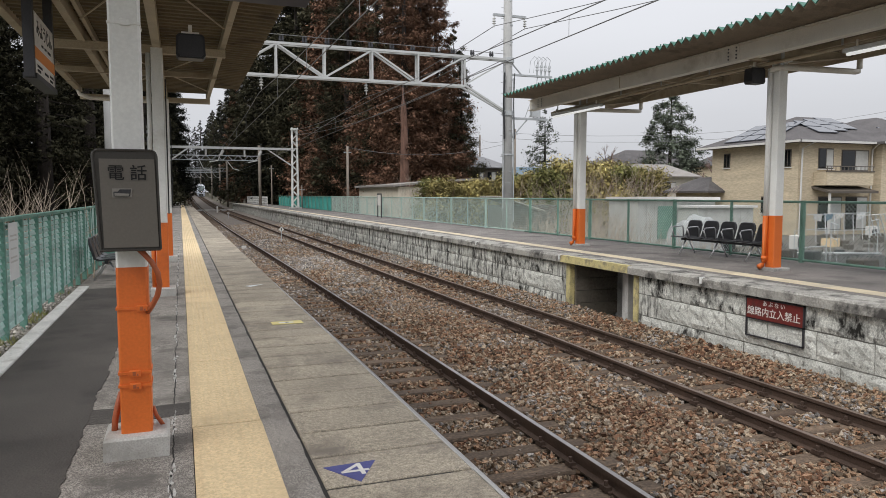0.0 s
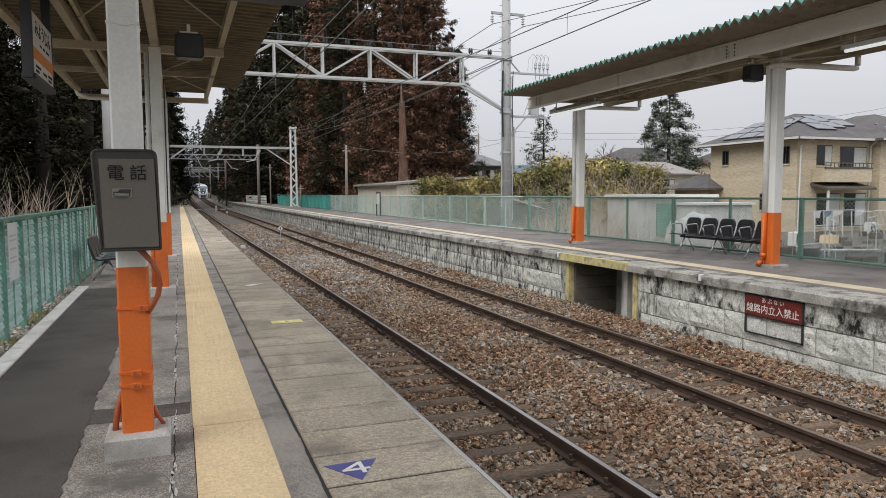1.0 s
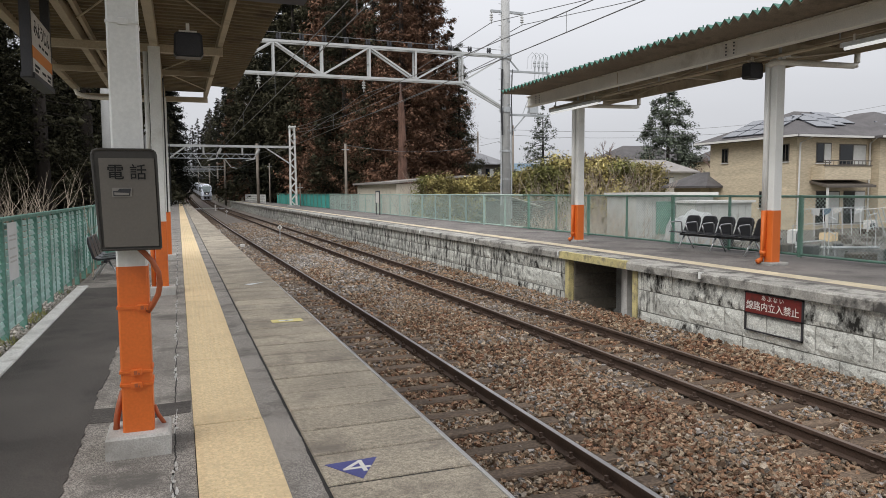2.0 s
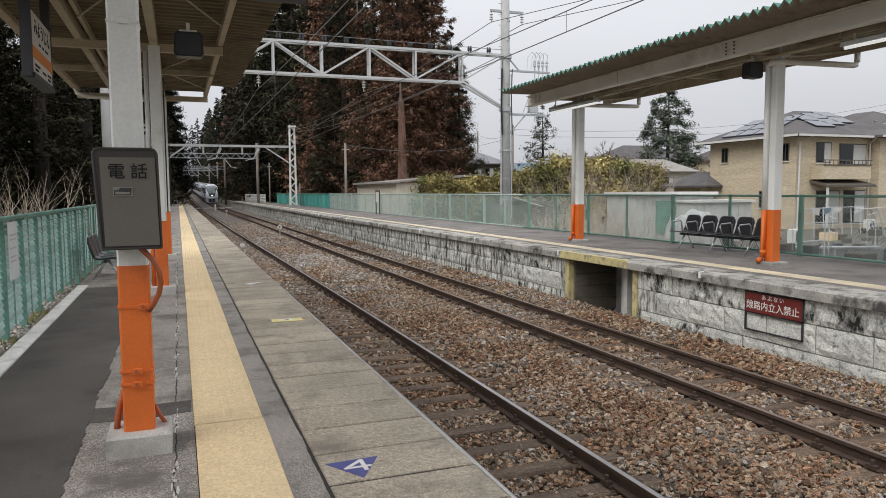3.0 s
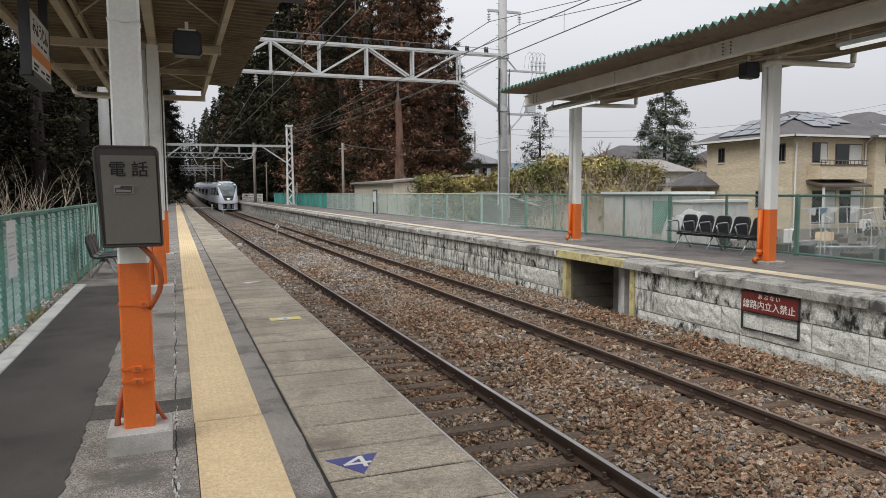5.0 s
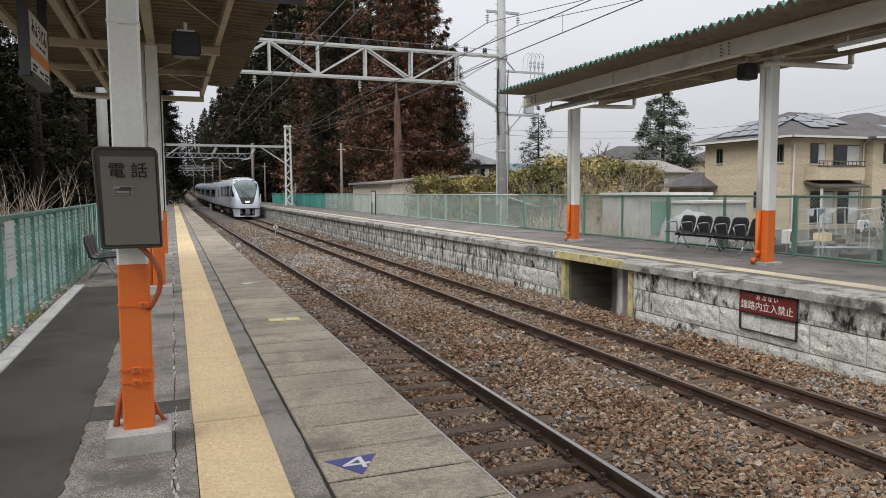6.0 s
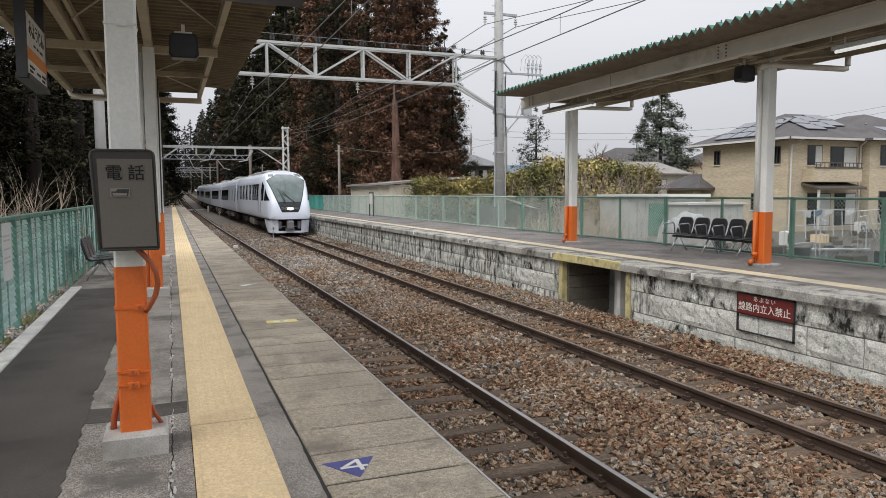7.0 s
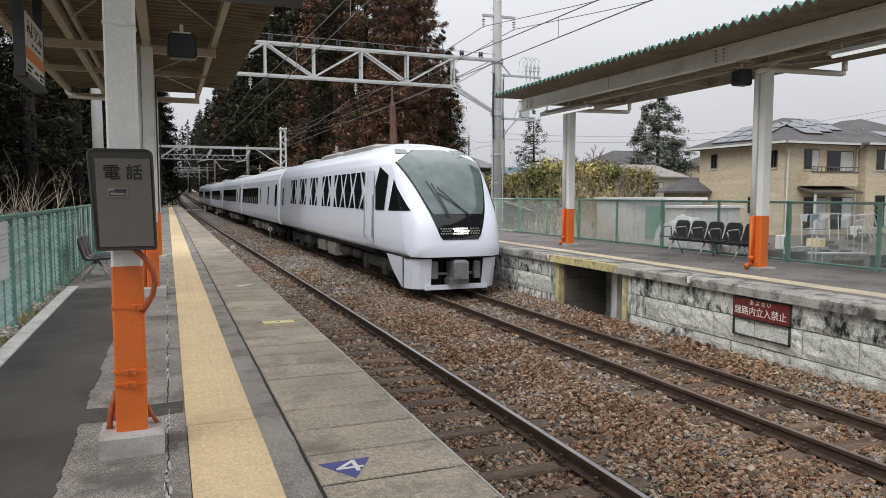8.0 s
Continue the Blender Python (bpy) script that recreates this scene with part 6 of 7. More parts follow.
    fir = cedar_kind(71, 14, 0.08, 4.6, 0.24, "conifer", 170, 30)
    plant_tree("conifer", fir, 54.8, 70, -0.4, 30, 1.02, "pointed grey-green conifer by the far houses", "", "tree")
    thin = cedar_kind(72, 12, 0.22, 3.0, 0.22, "conifer", 40, 20)
    plant_tree("thin_conifer", thin, 43.4, 80, -0.4, 0, 1.0, "thin see-through conifer far behind the fence", "", "tree")


# ---- buildings ----
def window(t, m, w, h, axis, sill=True):
    """A window with frame and pane; axis 'x': in a wall that runs along x and faces -y; 'y': along y and faces -x."""
    win = part("window", Geo().box(0, w, -0.03, 0.02, 0, h), HOUSE_DARK, t, "dark framed window")
    win.matrix_basis = m
    part("pane", Geo().box(0.06, w / 2 - 0.03, -0.045, -0.031, 0.06, h - 0.06), GLASS_DARK, win)
    part("pane", Geo().box(w / 2 + 0.03, w - 0.06, -0.045, -0.031, 0.06, h - 0.06), CURTAIN if w > 1 else GLASS_DARK, win, "pane with pale curtain" if w > 1 else "")
    part("sill", Geo().box(-0.04, w + 0.04, -0.08, 0.0, -0.05, 0.0), HOUSE_WHITE, win)


def hip_roof(x0, x1, y0, y1, z, h, over, inset):
    g = Geo()
    a = [(x0 - over, y0 - over, z), (x1 + over, y0 - over, z), (x1 + over, y1 + over, z), (x0 - over, y1 + over, z)]
    if x1 - x0 > y1 - y0:
        r = [(x0 + inset, (y0 + y1) / 2, z + h), (x1 - inset, (y0 + y1) / 2, z + h)]
        faces = [(0, 1, 5, 4), (1, 2, 5), (2, 3, 4, 5), (3, 0, 4)]
    else:
        r = [((x0 + x1) / 2, y0 + inset, z + h), ((x0 + x1) / 2, y1 - inset, z + h)]
        faces = [(0, 1, 4), (1, 2, 5, 4), (2, 3, 5), (3, 0, 4, 5)]
    g.v = [Vector(p) for p in a + r] + [Vector((p[0], p[1], p[2] - 0.12)) for p in a]
    g.f = faces + [(0, 6, 7, 1), (1, 7, 8, 2), (2, 8, 9, 3), (3, 9, 6, 0), (6, 9, 8, 7)]
    return g


def beige_house():
    x, y, g0 = 32.1, 30.0, -0.7
    t = thing("house", "two-storey beige house with a dark hipped roof and solar panels", "house", group="houses", at=(x, y, g0))
    e = 5.3
    part("wall", Geo().box(0, 5.6, 0, 6.8, 0, e), HOUSE_WALL, t, "beige brick-pattern siding")
    part("wall", Geo().box(5.6, 13.5, -0.6, 8.0, 0, e), HOUSE_WALL, t, "beige brick-pattern siding")
    part("roof", hip_roof(0, 9.0, 0, 6.8, e, 1.75, 0.65, 3.3), HOUSE_ROOF, t, "dark slate hipped roof")
    part("roof", hip_roof(5.6, 13.5, -0.6, 8.0, e - 0.01, 1.9, 0.65, 3.6), HOUSE_ROOF, t, "dark slate hipped roof")
    part("gutter", Geo().box(-0.72, 5.0, -0.74, -0.64, e - 0.14, e - 0.02).box(-0.74, -0.64, -0.74, 7.5, e - 0.14, e - 0.02).box(4.95, 14.2, -1.35, -1.24, e - 0.14, e - 0.02), HOUSE_WHITE, t, "white gutter")
    part("downpipe", Geo().pipe([(0.5, -0.66, e - 0.1), (0.12, -0.12, e - 0.45), (0.12, -0.08, 0)], 0.05, 8), HOUSE_WHITE, t)
    part("downpipe", Geo().pipe([(5.2, -0.7, e - 0.1), (5.45, -0.1, e - 0.4), (5.45, -0.08, 0)], 0.05, 8), HOUSE_WHITE, t)
    for sx, sy in ((1.5, 1.1), (2.7, 1.5), (3.9, 1.9)):
        slope = 1.75 / 4.05
        for r in range(2):
            yy = sy - 0.65 + r * 1.0
            m = Matrix.Translation((sx + 0.4, yy, e + (yy + 0.65) * slope + 0.05)) @ pose(0, 0, 0, math.degrees(math.atan(slope)))
            part("solar_panel", Geo().chamfer(0, 1.5, 0, 0.95, 0, 0.05, 0.01, m), SOLAR, t, "blue-grey solar panel")
    for i in range(3):
        for k in range(3):
            slope = 1.75 / 3.95
            xx = -0.35 + 0.85 * i
            m = Matrix.Translation((xx, 5.4 - 1.3 * k, e + (xx + 0.65) * slope + 0.05)) @ pose(0, 0, 0, 0, -math.degrees(math.atan(slope)), 0)
            part("solar_panel", Geo().chamfer(0, 0.82, -1.2, 0, 0, 0.05, 0.01, m), SOLAR, t, "blue-grey solar panel")
    for i in range(3):
        m = Matrix.Translation((7.4 + 1.3 * i, -0.2, e + 1.05 * 1.9 / 4.95 + 0.06)) @ pose(0, 0, 0, math.degrees(math.atan(1.9 / 4.95)))
        part("solar_panel", Geo().chamfer(0, 1.2, 0, 1.6, 0, 0.05, 0.01, m), SOLAR, t, "blue-grey solar panel")
    window(t, Matrix.Translation((1.4, 0, 3.75)), 1.15, 1.15, "x")
    window(t, Matrix.Translation((3.15, 0, 3.65)), 2.1, 1.2, "x")
    window(t, Matrix.Translation((6.4, -0.6, 3.75)), 1.2, 1.2, "x")
    window(t, Matrix.Translation((1.5, 0, 0.3)), 1.8, 1.9, "x")
    window(t, Matrix.Translation((3.6, 0, 0.3)), 1.7, 1.9, "x")
    window(t, Matrix.Translation((6.4, -0.6, 0.4)), 1.6, 1.9, "x")
    bal = part("balcony", Geo().box(1.1, 4.6, -0.9, -0.003, 2.82, 3.56), HOUSE_WALL, t, "beige balcony front")
    part("balcony_rail", Geo().box(1.06, 4.64, -0.94, -0.84, 3.56, 3.62).box(1.06, 4.64, -0.92, -0.88, 3.84, 3.89), HOUSE_DARK, bal, "dark balcony rail")
    for i in range(12):
        part("balcony_rail", Geo().box(1.1 + 0.312 * i, 1.13 + 0.312 * i, -0.91, -0.89, 3.6, 3.85), HOUSE_DARK, bal)
    part("porch_roof", Geo().prism([(1.0, -1.2, 2.5), (4.68, -1.2, 2.5), (4.68, -0.003, 2.78), (1.0, -0.003, 2.78)], (0, 0, -0.12)), HOUSE_DARK, t, "dark porch roof")
    part("porch_post", Geo().box(1.08, 1.18, -1.15, -1.05, 0, 2.4), HOUSE_WHITE, t)
    side = Matrix.Translation((0, 5.75, 3.95)) @ pose(0, 0, 0, 0, 0, -90)
    window(t, side, 0.55, 0.9, "y")
    window(t, Matrix.Translation((0, 1.0, 3.85)) @ pose(0, 0, 0, 0, 0, -90), 0.5, 1.0, "y")
    window(t, Matrix.Translation((0, 2.6, 1.2)) @ pose(0, 0, 0, 0, 0, -90), 1.2, 1.0, "y")
    part("porch_roof", hip_roof(-0.9, 1.6, 6.0, 9.6, 2.55, 0.9, 0.4, 1.3), HOUSE_ROOF, t, "dark hipped porch roof")
    part("wall", Geo().box(-0.7, 1.6, 6.82, 9.4, 0, 2.5), HOUSE_WALL, t, "beige brick-pattern siding")
    part("aerial", Geo().tube((2.2, 3.4, 6.5), (2.2, 3.4, 9.6), 0.02, n=6).bar((1.9, 3.4, 7.0), (2.2, 3.4, 7.6), 0.02).bar((2.5, 3.4, 7.0), (2.2, 3.4, 7.6), 0.02), GALV, t, "thin aerial mast")
    # siding courses on the two faces that are seen
    course = Geo().box(0, 5.58, -0.012, -0.003, 0, 0.17).mesh("siding_board", HOUSE_WALL)
    course2 = Geo().box(-0.012, -0.003, 0, 6.78, 0, 0.17).mesh("siding_board", HOUSE_WALL)
    for i in range(28):
        for me in (course, course2):
            if me is course and 12 < i < 20:
                continue
            o = new("siding_board", me)
            o.parent = t
            o.matrix_basis = Matrix.Translation((0.01, 0, 0.02 + 0.185 * i))


def small_buildings():
    t = thing("garden_shed", "low pale steel shed with a white flat roof behind the fence", "shed", group="sheds", at=(18.7, 26.0, -0.7))
    part("wall", Geo().box(0, 4.2, 0, 2.2, 0, 2.06), GARAGE, t)
    for i in range(10):
        part("rib", Geo().box(0.05 + 0.415 * i, 0.09 + 0.415 * i, -0.018, -0.002, 0.05, 2.04), GARAGE, t)
    part("roof", Geo().box(-0.12, 4.32, -0.2, 2.3, 2.06, 2.2), HOUSE_WHITE, t, "white flat roof")
    part("door", Geo().box(1.05, 1.82, -0.06, -0.022, 0.35, 1.8), GREEN_FENCE, t, "dull green sheet")
    part("plank", Geo().bar((1.55, -0.4, 0.0), (1.95, -0.08, 1.75), 0.1, 0.03), HOUSE_WHITE, t, "pale leaning plank")
    t = thing("garden_shed", "second low pale shed with ribbed front", "shed", group="sheds", at=(20.6, 24.4, -0.7))
    part("wall", Geo().box(0, 3.0, 0, 1.3, 0, 1.74), GARAGE, t)
    for i in range(8):
        part("rib", Geo().box(0.06 + 0.37 * i, 0.36 + 0.37 * i, -0.02, -0.002, 0.05, 1.64), GARAGE, t)
    part("roof", Geo().box(-0.1, 3.1, -0.15, 1.4, 1.74, 1.84), HOUSE_WHITE, t)
    g = Geo()
    r3 = random.Random(17)
    nu, nv = 18, 14
    for j in range(nv + 1):
        for i in range(nu + 1):
            u, v = -1 + 2 * i / nu, -1 + 2 * j / nv
            e = max(abs(u), abs(v))
            z = 1.5 * (1 - smoothstep(0.62, 1.0, e)) * (0.85 + 0.3 * noise.noise(Vector((u * 1.6, v * 1.6, 3)))) + 0.05 * noise.noise(Vector((u * 6, v * 6, 1)))
            g.v.append(Vector((1.05 * u + r3.uniform(-0.02, 0.02), 0.75 * v, max(0.0, z))))
    g.f = [(j * (nu + 1) + i, j * (nu + 1) + i + 1, (j + 1) * (nu + 1) + i + 1, (j + 1) * (nu + 1) + i) for j in range(nv) for i in range(nu)]
    lone("tarpaulin", g, TARP, "creased pale tarpaulin thrown over stores in the yard", "tarpaulin", smooth=True, at=(18.6, 22.2, -0.68))
    t = thing("low_building", "low cream building with a flat grey roof", "building", group="sheds", at=(15.0, 50, -0.7))
    part("wall", Geo().box(0, 2.6, 0, 12, 0, 2.9), CREAM_WALL, t)
    part("roof", Geo().prism([(-0.35, -0.3, 2.9), (2.8, -0.3, 3.2), (2.8, 12.3, 3.22), (-0.35, 12.3, 2.92)], (0, 0, 0.14)), SHED_ROOF, t)
    part("roof", Geo().prism([(2.8, -2.5, 3.2), (6.0, -2.5, 3.4), (6.0, 5, 3.4), (2.8, 5, 3.2)], (0, 0, 0.16)), SHED_ROOF, t)
    part("post", Geo().box(2.9, 3.02, -2.3, -2.18, 0, 3.2).box(5.5, 5.62, -2.3, -2.18, 0, 3.3), SHED_WALL, t)
    t = thing("garden_hut", "small hut with a tan ribbed roof", "hut", group="sheds", at=(17.2, 36.5, -0.7))
    part("wall", Geo().box(0, 3.4, 0, 2.2, 0, 1.7), HOUSE_DARK, t)
    part("roof", corrugated(0, 0, 3, 0, 0, 2.8, 0.3, 0.03), SHED_WALL, t).matrix_basis = Matrix.Translation((-0.5, -0.5, 2.2)) @ pose(0, 0, 0, 0, 16, 0)
    for x, y, w, d, h, rh, wall, roof, lab in ((34.6, 88, 7.4, 7, 5.8, 1.6, HOUSE_DARK, SLATE_PALE, "far house with a dark tiled roof"), (44, 92, 8, 6, 5.0, 1.2, HOUSE_WHITE, BLUE_ROOF, "far house with a blue roof"),
                                               (53, 76, 10, 8, 6.0, 2.0, HOUSE_DARK, HOUSE_ROOF, "far house with a grey tiled roof"), (41, 60, 9, 5, 4.0, 1.3, SHED_WALL, SHED_ROOF, "low shed with a pale roof behind the hedge"),
                                               (75, 82, 12, 9, 6.5, 2.2, HOUSE_WALL, HOUSE_ROOF, "far house with a dark roof")):
        t = thing("house", lab, "house", group="houses", at=(x, y, -0.5))
        part("wall", Geo().box(0, w, 0, d, 0, h), wall, t)
        part("roof", hip_roof(0, w, 0, d, h, rh, 0.6, d * 0.3), roof, t)
        for i in range(3):
            window(t, Matrix.Translation((0.8 + i * (w - 2) / 3, 0, h - 1.7)), 1.3, 1.1, "x")


def yard_things():
    rng = random.Random(77)
    lone("yard", Geo().box(12.75, 48, -6, 29.3, -0.9, -0.66), GRAVEL, "grey gravel yard behind the fence", "yard", kind="structure")
    t = thing("drying_rack", "white laundry frame with hanging cloth in the yard", "laundry rack", at=(28.0, 25.0, -0.7))
    for i in range(6):
        part("pole", Geo().tube((0.6 * i, 0, 0), (0.6 * i + 0.25, 0.3, 1.4), 0.02, n=6), CHROME, t)
    part("pole", Geo().tube((-0.3, 0.3, 1.36), (3.8, 0.3, 1.42), 0.025, n=6), CHROME, t)
    for i in range(5):
        x = 0.1 + 0.7 * i
        part("cloth", Geo().prism([(x, 0.28, 1.38), (x + 0.55, 0.28, 1.4), (x + 0.5, 0.3, 1.38 - rng.uniform(0.15, 0.42)), (x + 0.05, 0.32, 1.38 - rng.uniform(0.15, 0.42))], (0, 0.02, 0)), (CURTAIN, BLUE_ROOF, SIGN_WHITE, DARK_STEEL, PAPER)[i % 5], t)
    for i in range(90):
        x, y = rng.uniform(15, 38), rng.uniform(9, 26)
        s = rng.uniform(0.1, 0.36)
        m = rng.choice((HOUSE_DARK, HOUSE_DARK, DARK_STEEL, DARK, DARK, BALLAST_BED, GREEN_FENCE, TREE_BARK, BALLAST_BED, SHED_ROOF))
        t = thing("yard_crate", "small weathered box in the gravel yard", "crate", group="yard clutter", at=pose(x, y, -0.72, 0, 0, rng.uniform(0, 90)))
        part("box", Geo().chamfer(-s, s, -s * 0.7, s * 0.7, 0, s * rng.uniform(0.8, 1.8), 0.03), m, t)
    g = Geo()
    for _ in range(5200):
        x, y = 12.65 + abs(rng.gauss(0, 0.6)), rng.uniform(4, 27)
        if noise.noise(Vector((x * 0.8, y * 0.5, 0))) < (-0.12 if y > 14.5 else 0.3):
            continue
        h, a = rng.uniform(0.15, 0.65), rng.uniform(0, 6.28)
        k = len(g.v)
        g.v += [Vector((x, y, -0.68)), Vector((x + 0.03, y + 0.012, -0.68)), Vector((x + 0.4 * h * math.cos(a), y + 0.4 * h * math.sin(a), -0.66 + h))]
        g.f.append((k, k + 1, k + 2))
    lone("dry_grass", g, TWIG, "dry straw-coloured grass along the wire fence", "grass", kind="stuff")
    g = Geo()
    for _ in range(6000):
        x, y = rng.uniform(13.6, 30), rng.uniform(4, 24)
        if noise.noise(Vector((x * 0.5, y * 0.5, 4))) < 0.02:
            continue
        h, a = rng.uniform(0.08, 0.4), rng.uniform(0, 6.28)
        k = len(g.v)
        g.v += [Vector((x, y, -0.67)), Vector((x + 0.05, y + 0.02, -0.67)), Vector((x + 0.5 * h * math.cos(a), y + 0.5 * h * math.sin(a), -0.66 + h))]
        g.f.append((k, k + 1, k + 2))
    lone("yard_weeds", g, LEAF["far_leaf"], "dark withered weeds over the gravel yard", "weeds", kind="stuff")
    # dark band behind the wire fence, drawn as a thin flat prism
    lone("dark_ground_area", Geo().prism([(14.6, 8.6, -0.657), (20.5, 9.4, -0.657), (24.4, 18.6, -0.657), (21.2, 20.6, -0.657), (15.4, 15.6, -0.657)], (0, 0, 0.006)), JOINT, "flat black area over the gravel yard", "ground sheet")
    for a, b in (((21.4, 20.5), (24.3, 18.8)), ((15.6, 15.9), (21.0, 20.7)), ((17.6, 11.6), (21.6, 12.4))):
        lone("edging_pipe", Geo().tube((a[0], a[1], -0.6), (b[0], b[1], -0.58), 0.045, n=8), GALV, "grey pipe lying on the yard", "pipe", group="yard clutter", smooth=True)
    for x, y, turn in ((33.4, 26.4, 12), (22.9, 21.4, 30)):
        t = thing("outdoor_unit", "grey-white air conditioner outdoor unit in the yard", "air conditioner", group="yard clutter", at=pose(x, y, -0.66, 0, 0, turn))
        part("casing", Geo().chamfer(-0.4, 0.4, -0.15, 0.15, 0.06, 0.66, 0.02), HOUSE_WHITE, t)
        part("fan_grille", Geo().tube((-0.1, -0.165, 0.36), (-0.1, -0.15, 0.36), 0.23, n=18), DARK_STEEL, t, "dark round fan grille")
        for d in (-0.3, 0.3):
            part("foot", Geo().box(d - 0.05, d + 0.05, -0.17, 0.17, 0, 0.06), DARK_STEEL, t)
    t = thing("plastic_crate", "faded yellow plastic crate standing in the yard", "crate", at=pose(26.6, 23.0, -0.66, 0, 0, 20))
    for d in (-0.36, 0.36):
        part("side", Geo().box(d - 0.015, d + 0.015, -0.25, 0.25, 0, 0.36), YELLOW, t)
    for d in (-0.25, 0.25):
        part("side", Geo().box(-0.345, 0.345, d - 0.015, d + 0.015, 0, 0.36), YELLOW, t)
    part("floor", Geo().box(-0.345, 0.345, -0.235, 0.235, 0.01, 0.03), YELLOW, t)
    t = thing("pole_rack", "white steel pole rack leaning in the yard", "metal frame", at=pose(31.0, 24.2, -0.68, 0, 0, 15))
    for i in range(5):
        part("leg", Geo().tube((0.5 * i, 0, 0), (0.5 * i - 0.35, 0.25, 1.35), 0.025, n=6), GALV, t)
    part("rail", Geo().tube((-1.6, 0.25, 1.3), (1.9, 0.25, 1.36), 0.025, n=6), HOUSE_WHITE, t)
    part("rail", Geo().tube((-1.0, 0.12, 0.66), (1.9, 0.12, 0.7), 0.02, n=6), HOUSE_WHITE, t)
    bed = thing("raised_bed", "low dark planting bed edged with boards", "planting bed", at=(19.5, 12.5, -0.68))
    part("soil", Geo().box(0.05, 7.9, 0.05, 2.4, 0, 0.42), DIRT, bed)
    for y in (0, 2.4):
        part("board", Geo().chamfer(0, 8, y, y + 0.05, 0, 0.5, 0.01), DARK_STEEL, bed)
    for x in (0, 7.95):
        part("board", Geo().chamfer(x, x + 0.05, 0.05, 2.4, 0, 0.5, 0.01), DARK_STEEL, bed)
    for i in range(9):
        t = thing("rack_frame", "thin bent metal frame in the yard", "metal frame", group="yard clutter", at=pose(16 + 2.1 * i, 15.0 + 1.1 * i - 5 * (i % 2), -0.7, 0, 0, 25 * (i % 3)))
        part("frame", Geo().pipe([(0, 0, 0), (0, 0, 1.3), (1.2, 0, 1.35), (1.2, 0, 0)], 0.02, 6).pipe([(0, 0, 0.8), (1.2, 0, 0.85)], 0.018, 6), GALV, t)
    t = thing("parked_car", "pale parked car in the yard behind the house", "car", at=pose(38.5, 26.5, -0.7, 0, 0, 20))
    prof = [(-2.0, 0.35), (2.0, 0.35), (2.0, 0.75), (1.9, 0.9), (1.1, 1.0), (0.5, 1.5), (-1.3, 1.52), (-1.9, 1.0), (-2.02, 0.8)]
    part("body", Geo().prism([(a, -0.82, b) for a, b in prof], (0, 1.64, 0)), GARAGE, t)
    part("side_glass", Geo().prism([(0.95, -0.835, 1.02), (0.45, -0.835, 1.42), (-1.2, -0.835, 1.44), (-1.6, -0.835, 1.02)], (0, 0.01, 0)), GLASS_DARK, t)
    for a in (-1.25, 1.25):
        for b in (-0.78, 0.78):
            part("wheel", Geo().tube((a, b - 0.1, 0.31), (a, b + 0.1, 0.31), 0.31, n=14), DARK, t)


def crossing():
    y = 124.0
    t = thing("crossing", "pale level crossing deck across both tracks", "level crossing", kind="structure", at=(0, y, rise(y)))
    part("deck", Geo().box(-1.5, 2.4, -1.2, 1.2, -1.2, -0.93).box(2.6, 3.5, -1.2, 1.2, -1.2, -0.93).box(3.75, 6.05, -1.2, 1.2, -1.2, -0.93).box(6.25, 7.2, -1.2, 1.2, -1.2, -0.93).box(7.4, 10, -1.2, 1.2, -1.2, -0.93), KERB, t)
    for x0, x1, yy in ((-2.2, -0.2, 119.0),):
        r = thing("white_railing", "white railing at the end of the near platform", "railing", at=(x0, yy, 0.0))
        for i in range(5):
            part("baluster", Geo().box(i * 0.5 - 0.05, i * 0.5 + 0.05, -0.05, 0.05, -0.2, 1.15), WHITE_PAINT, r)
        for z in (0.3, 0.95):
            part("rail", Geo().box(-0.05, 2.05, -0.03, 0.03, z, z + 0.15), WHITE_PAINT, r)
    s = thing("signal_post", "dark signal post with round lamps beside the line", "signal", at=(-1.2, 140, rise(140) - 0.8))
    part("post", Geo().tube((0, 0, 0), (0, 0, 5.2), 0.09, n=8), GALV, s)
    part("head", Geo().box(-0.35, 0.35, -0.15, 0.15, 3.6, 5.0), DARK, s)


def hills():
    g = Geo()
    rng = random.Random(2)
    n = 60
    for i in range(n + 1):
        x = 100 + 2600 * i / n
        z = 40 + 26 * noise.noise(Vector((i * 0.22, 0, 0))) + 10 * noise.noise(Vector((i * 0.9, 5, 0)))
        g.v += [Vector((x, 1500, -20)), Vector((x, 1500, z)), Vector((x, 1900, -20))]
    for i in range(n):
        k = 3 * i
        g.f += [(k, k + 3, k + 4, k + 1), (k + 1, k + 4, k + 5, k + 2)]
    lone("backdrop", g, FAR_HILL, "hills on the horizon, coloured with blue-grey haze", "hills", kind="structure")


# ---- the train ----
SIDE = [(0.0, 4.02), (0.45, 4.0), (0.78, 3.93), (1.02, 3.8), (1.2, 3.6), (1.34, 3.3), (1.42, 1.9), (1.42, 1.3), (1.38, 1.06), (1.3, 0.98), (0.0, 0.98)]
NOSE = [(0.5, 0.08), (0.9, 0.02), (1.2, 0.0), (1.55, 0.05), (1.8, 0.12), (2.12, 0.28), (2.7, 0.75), (3.1, 1.15), (3.4, 1.52), (3.73, 2.35), (3.93, 3.2), (4.02, 4.2)]
FLANK = [(1.0, 1.36), (1.3, 1.42), (1.9, 1.42), (3.3, 1.34), (3.6, 1.2)]


def lerp_table(table, v):
    for (a, fa), (b, fb) in zip(table, table[1:]):
        if v <= b:
            t = max(0.0, (v - a) / (b - a))
            return fa + (fb - fa) * t
    return table[-1][1]


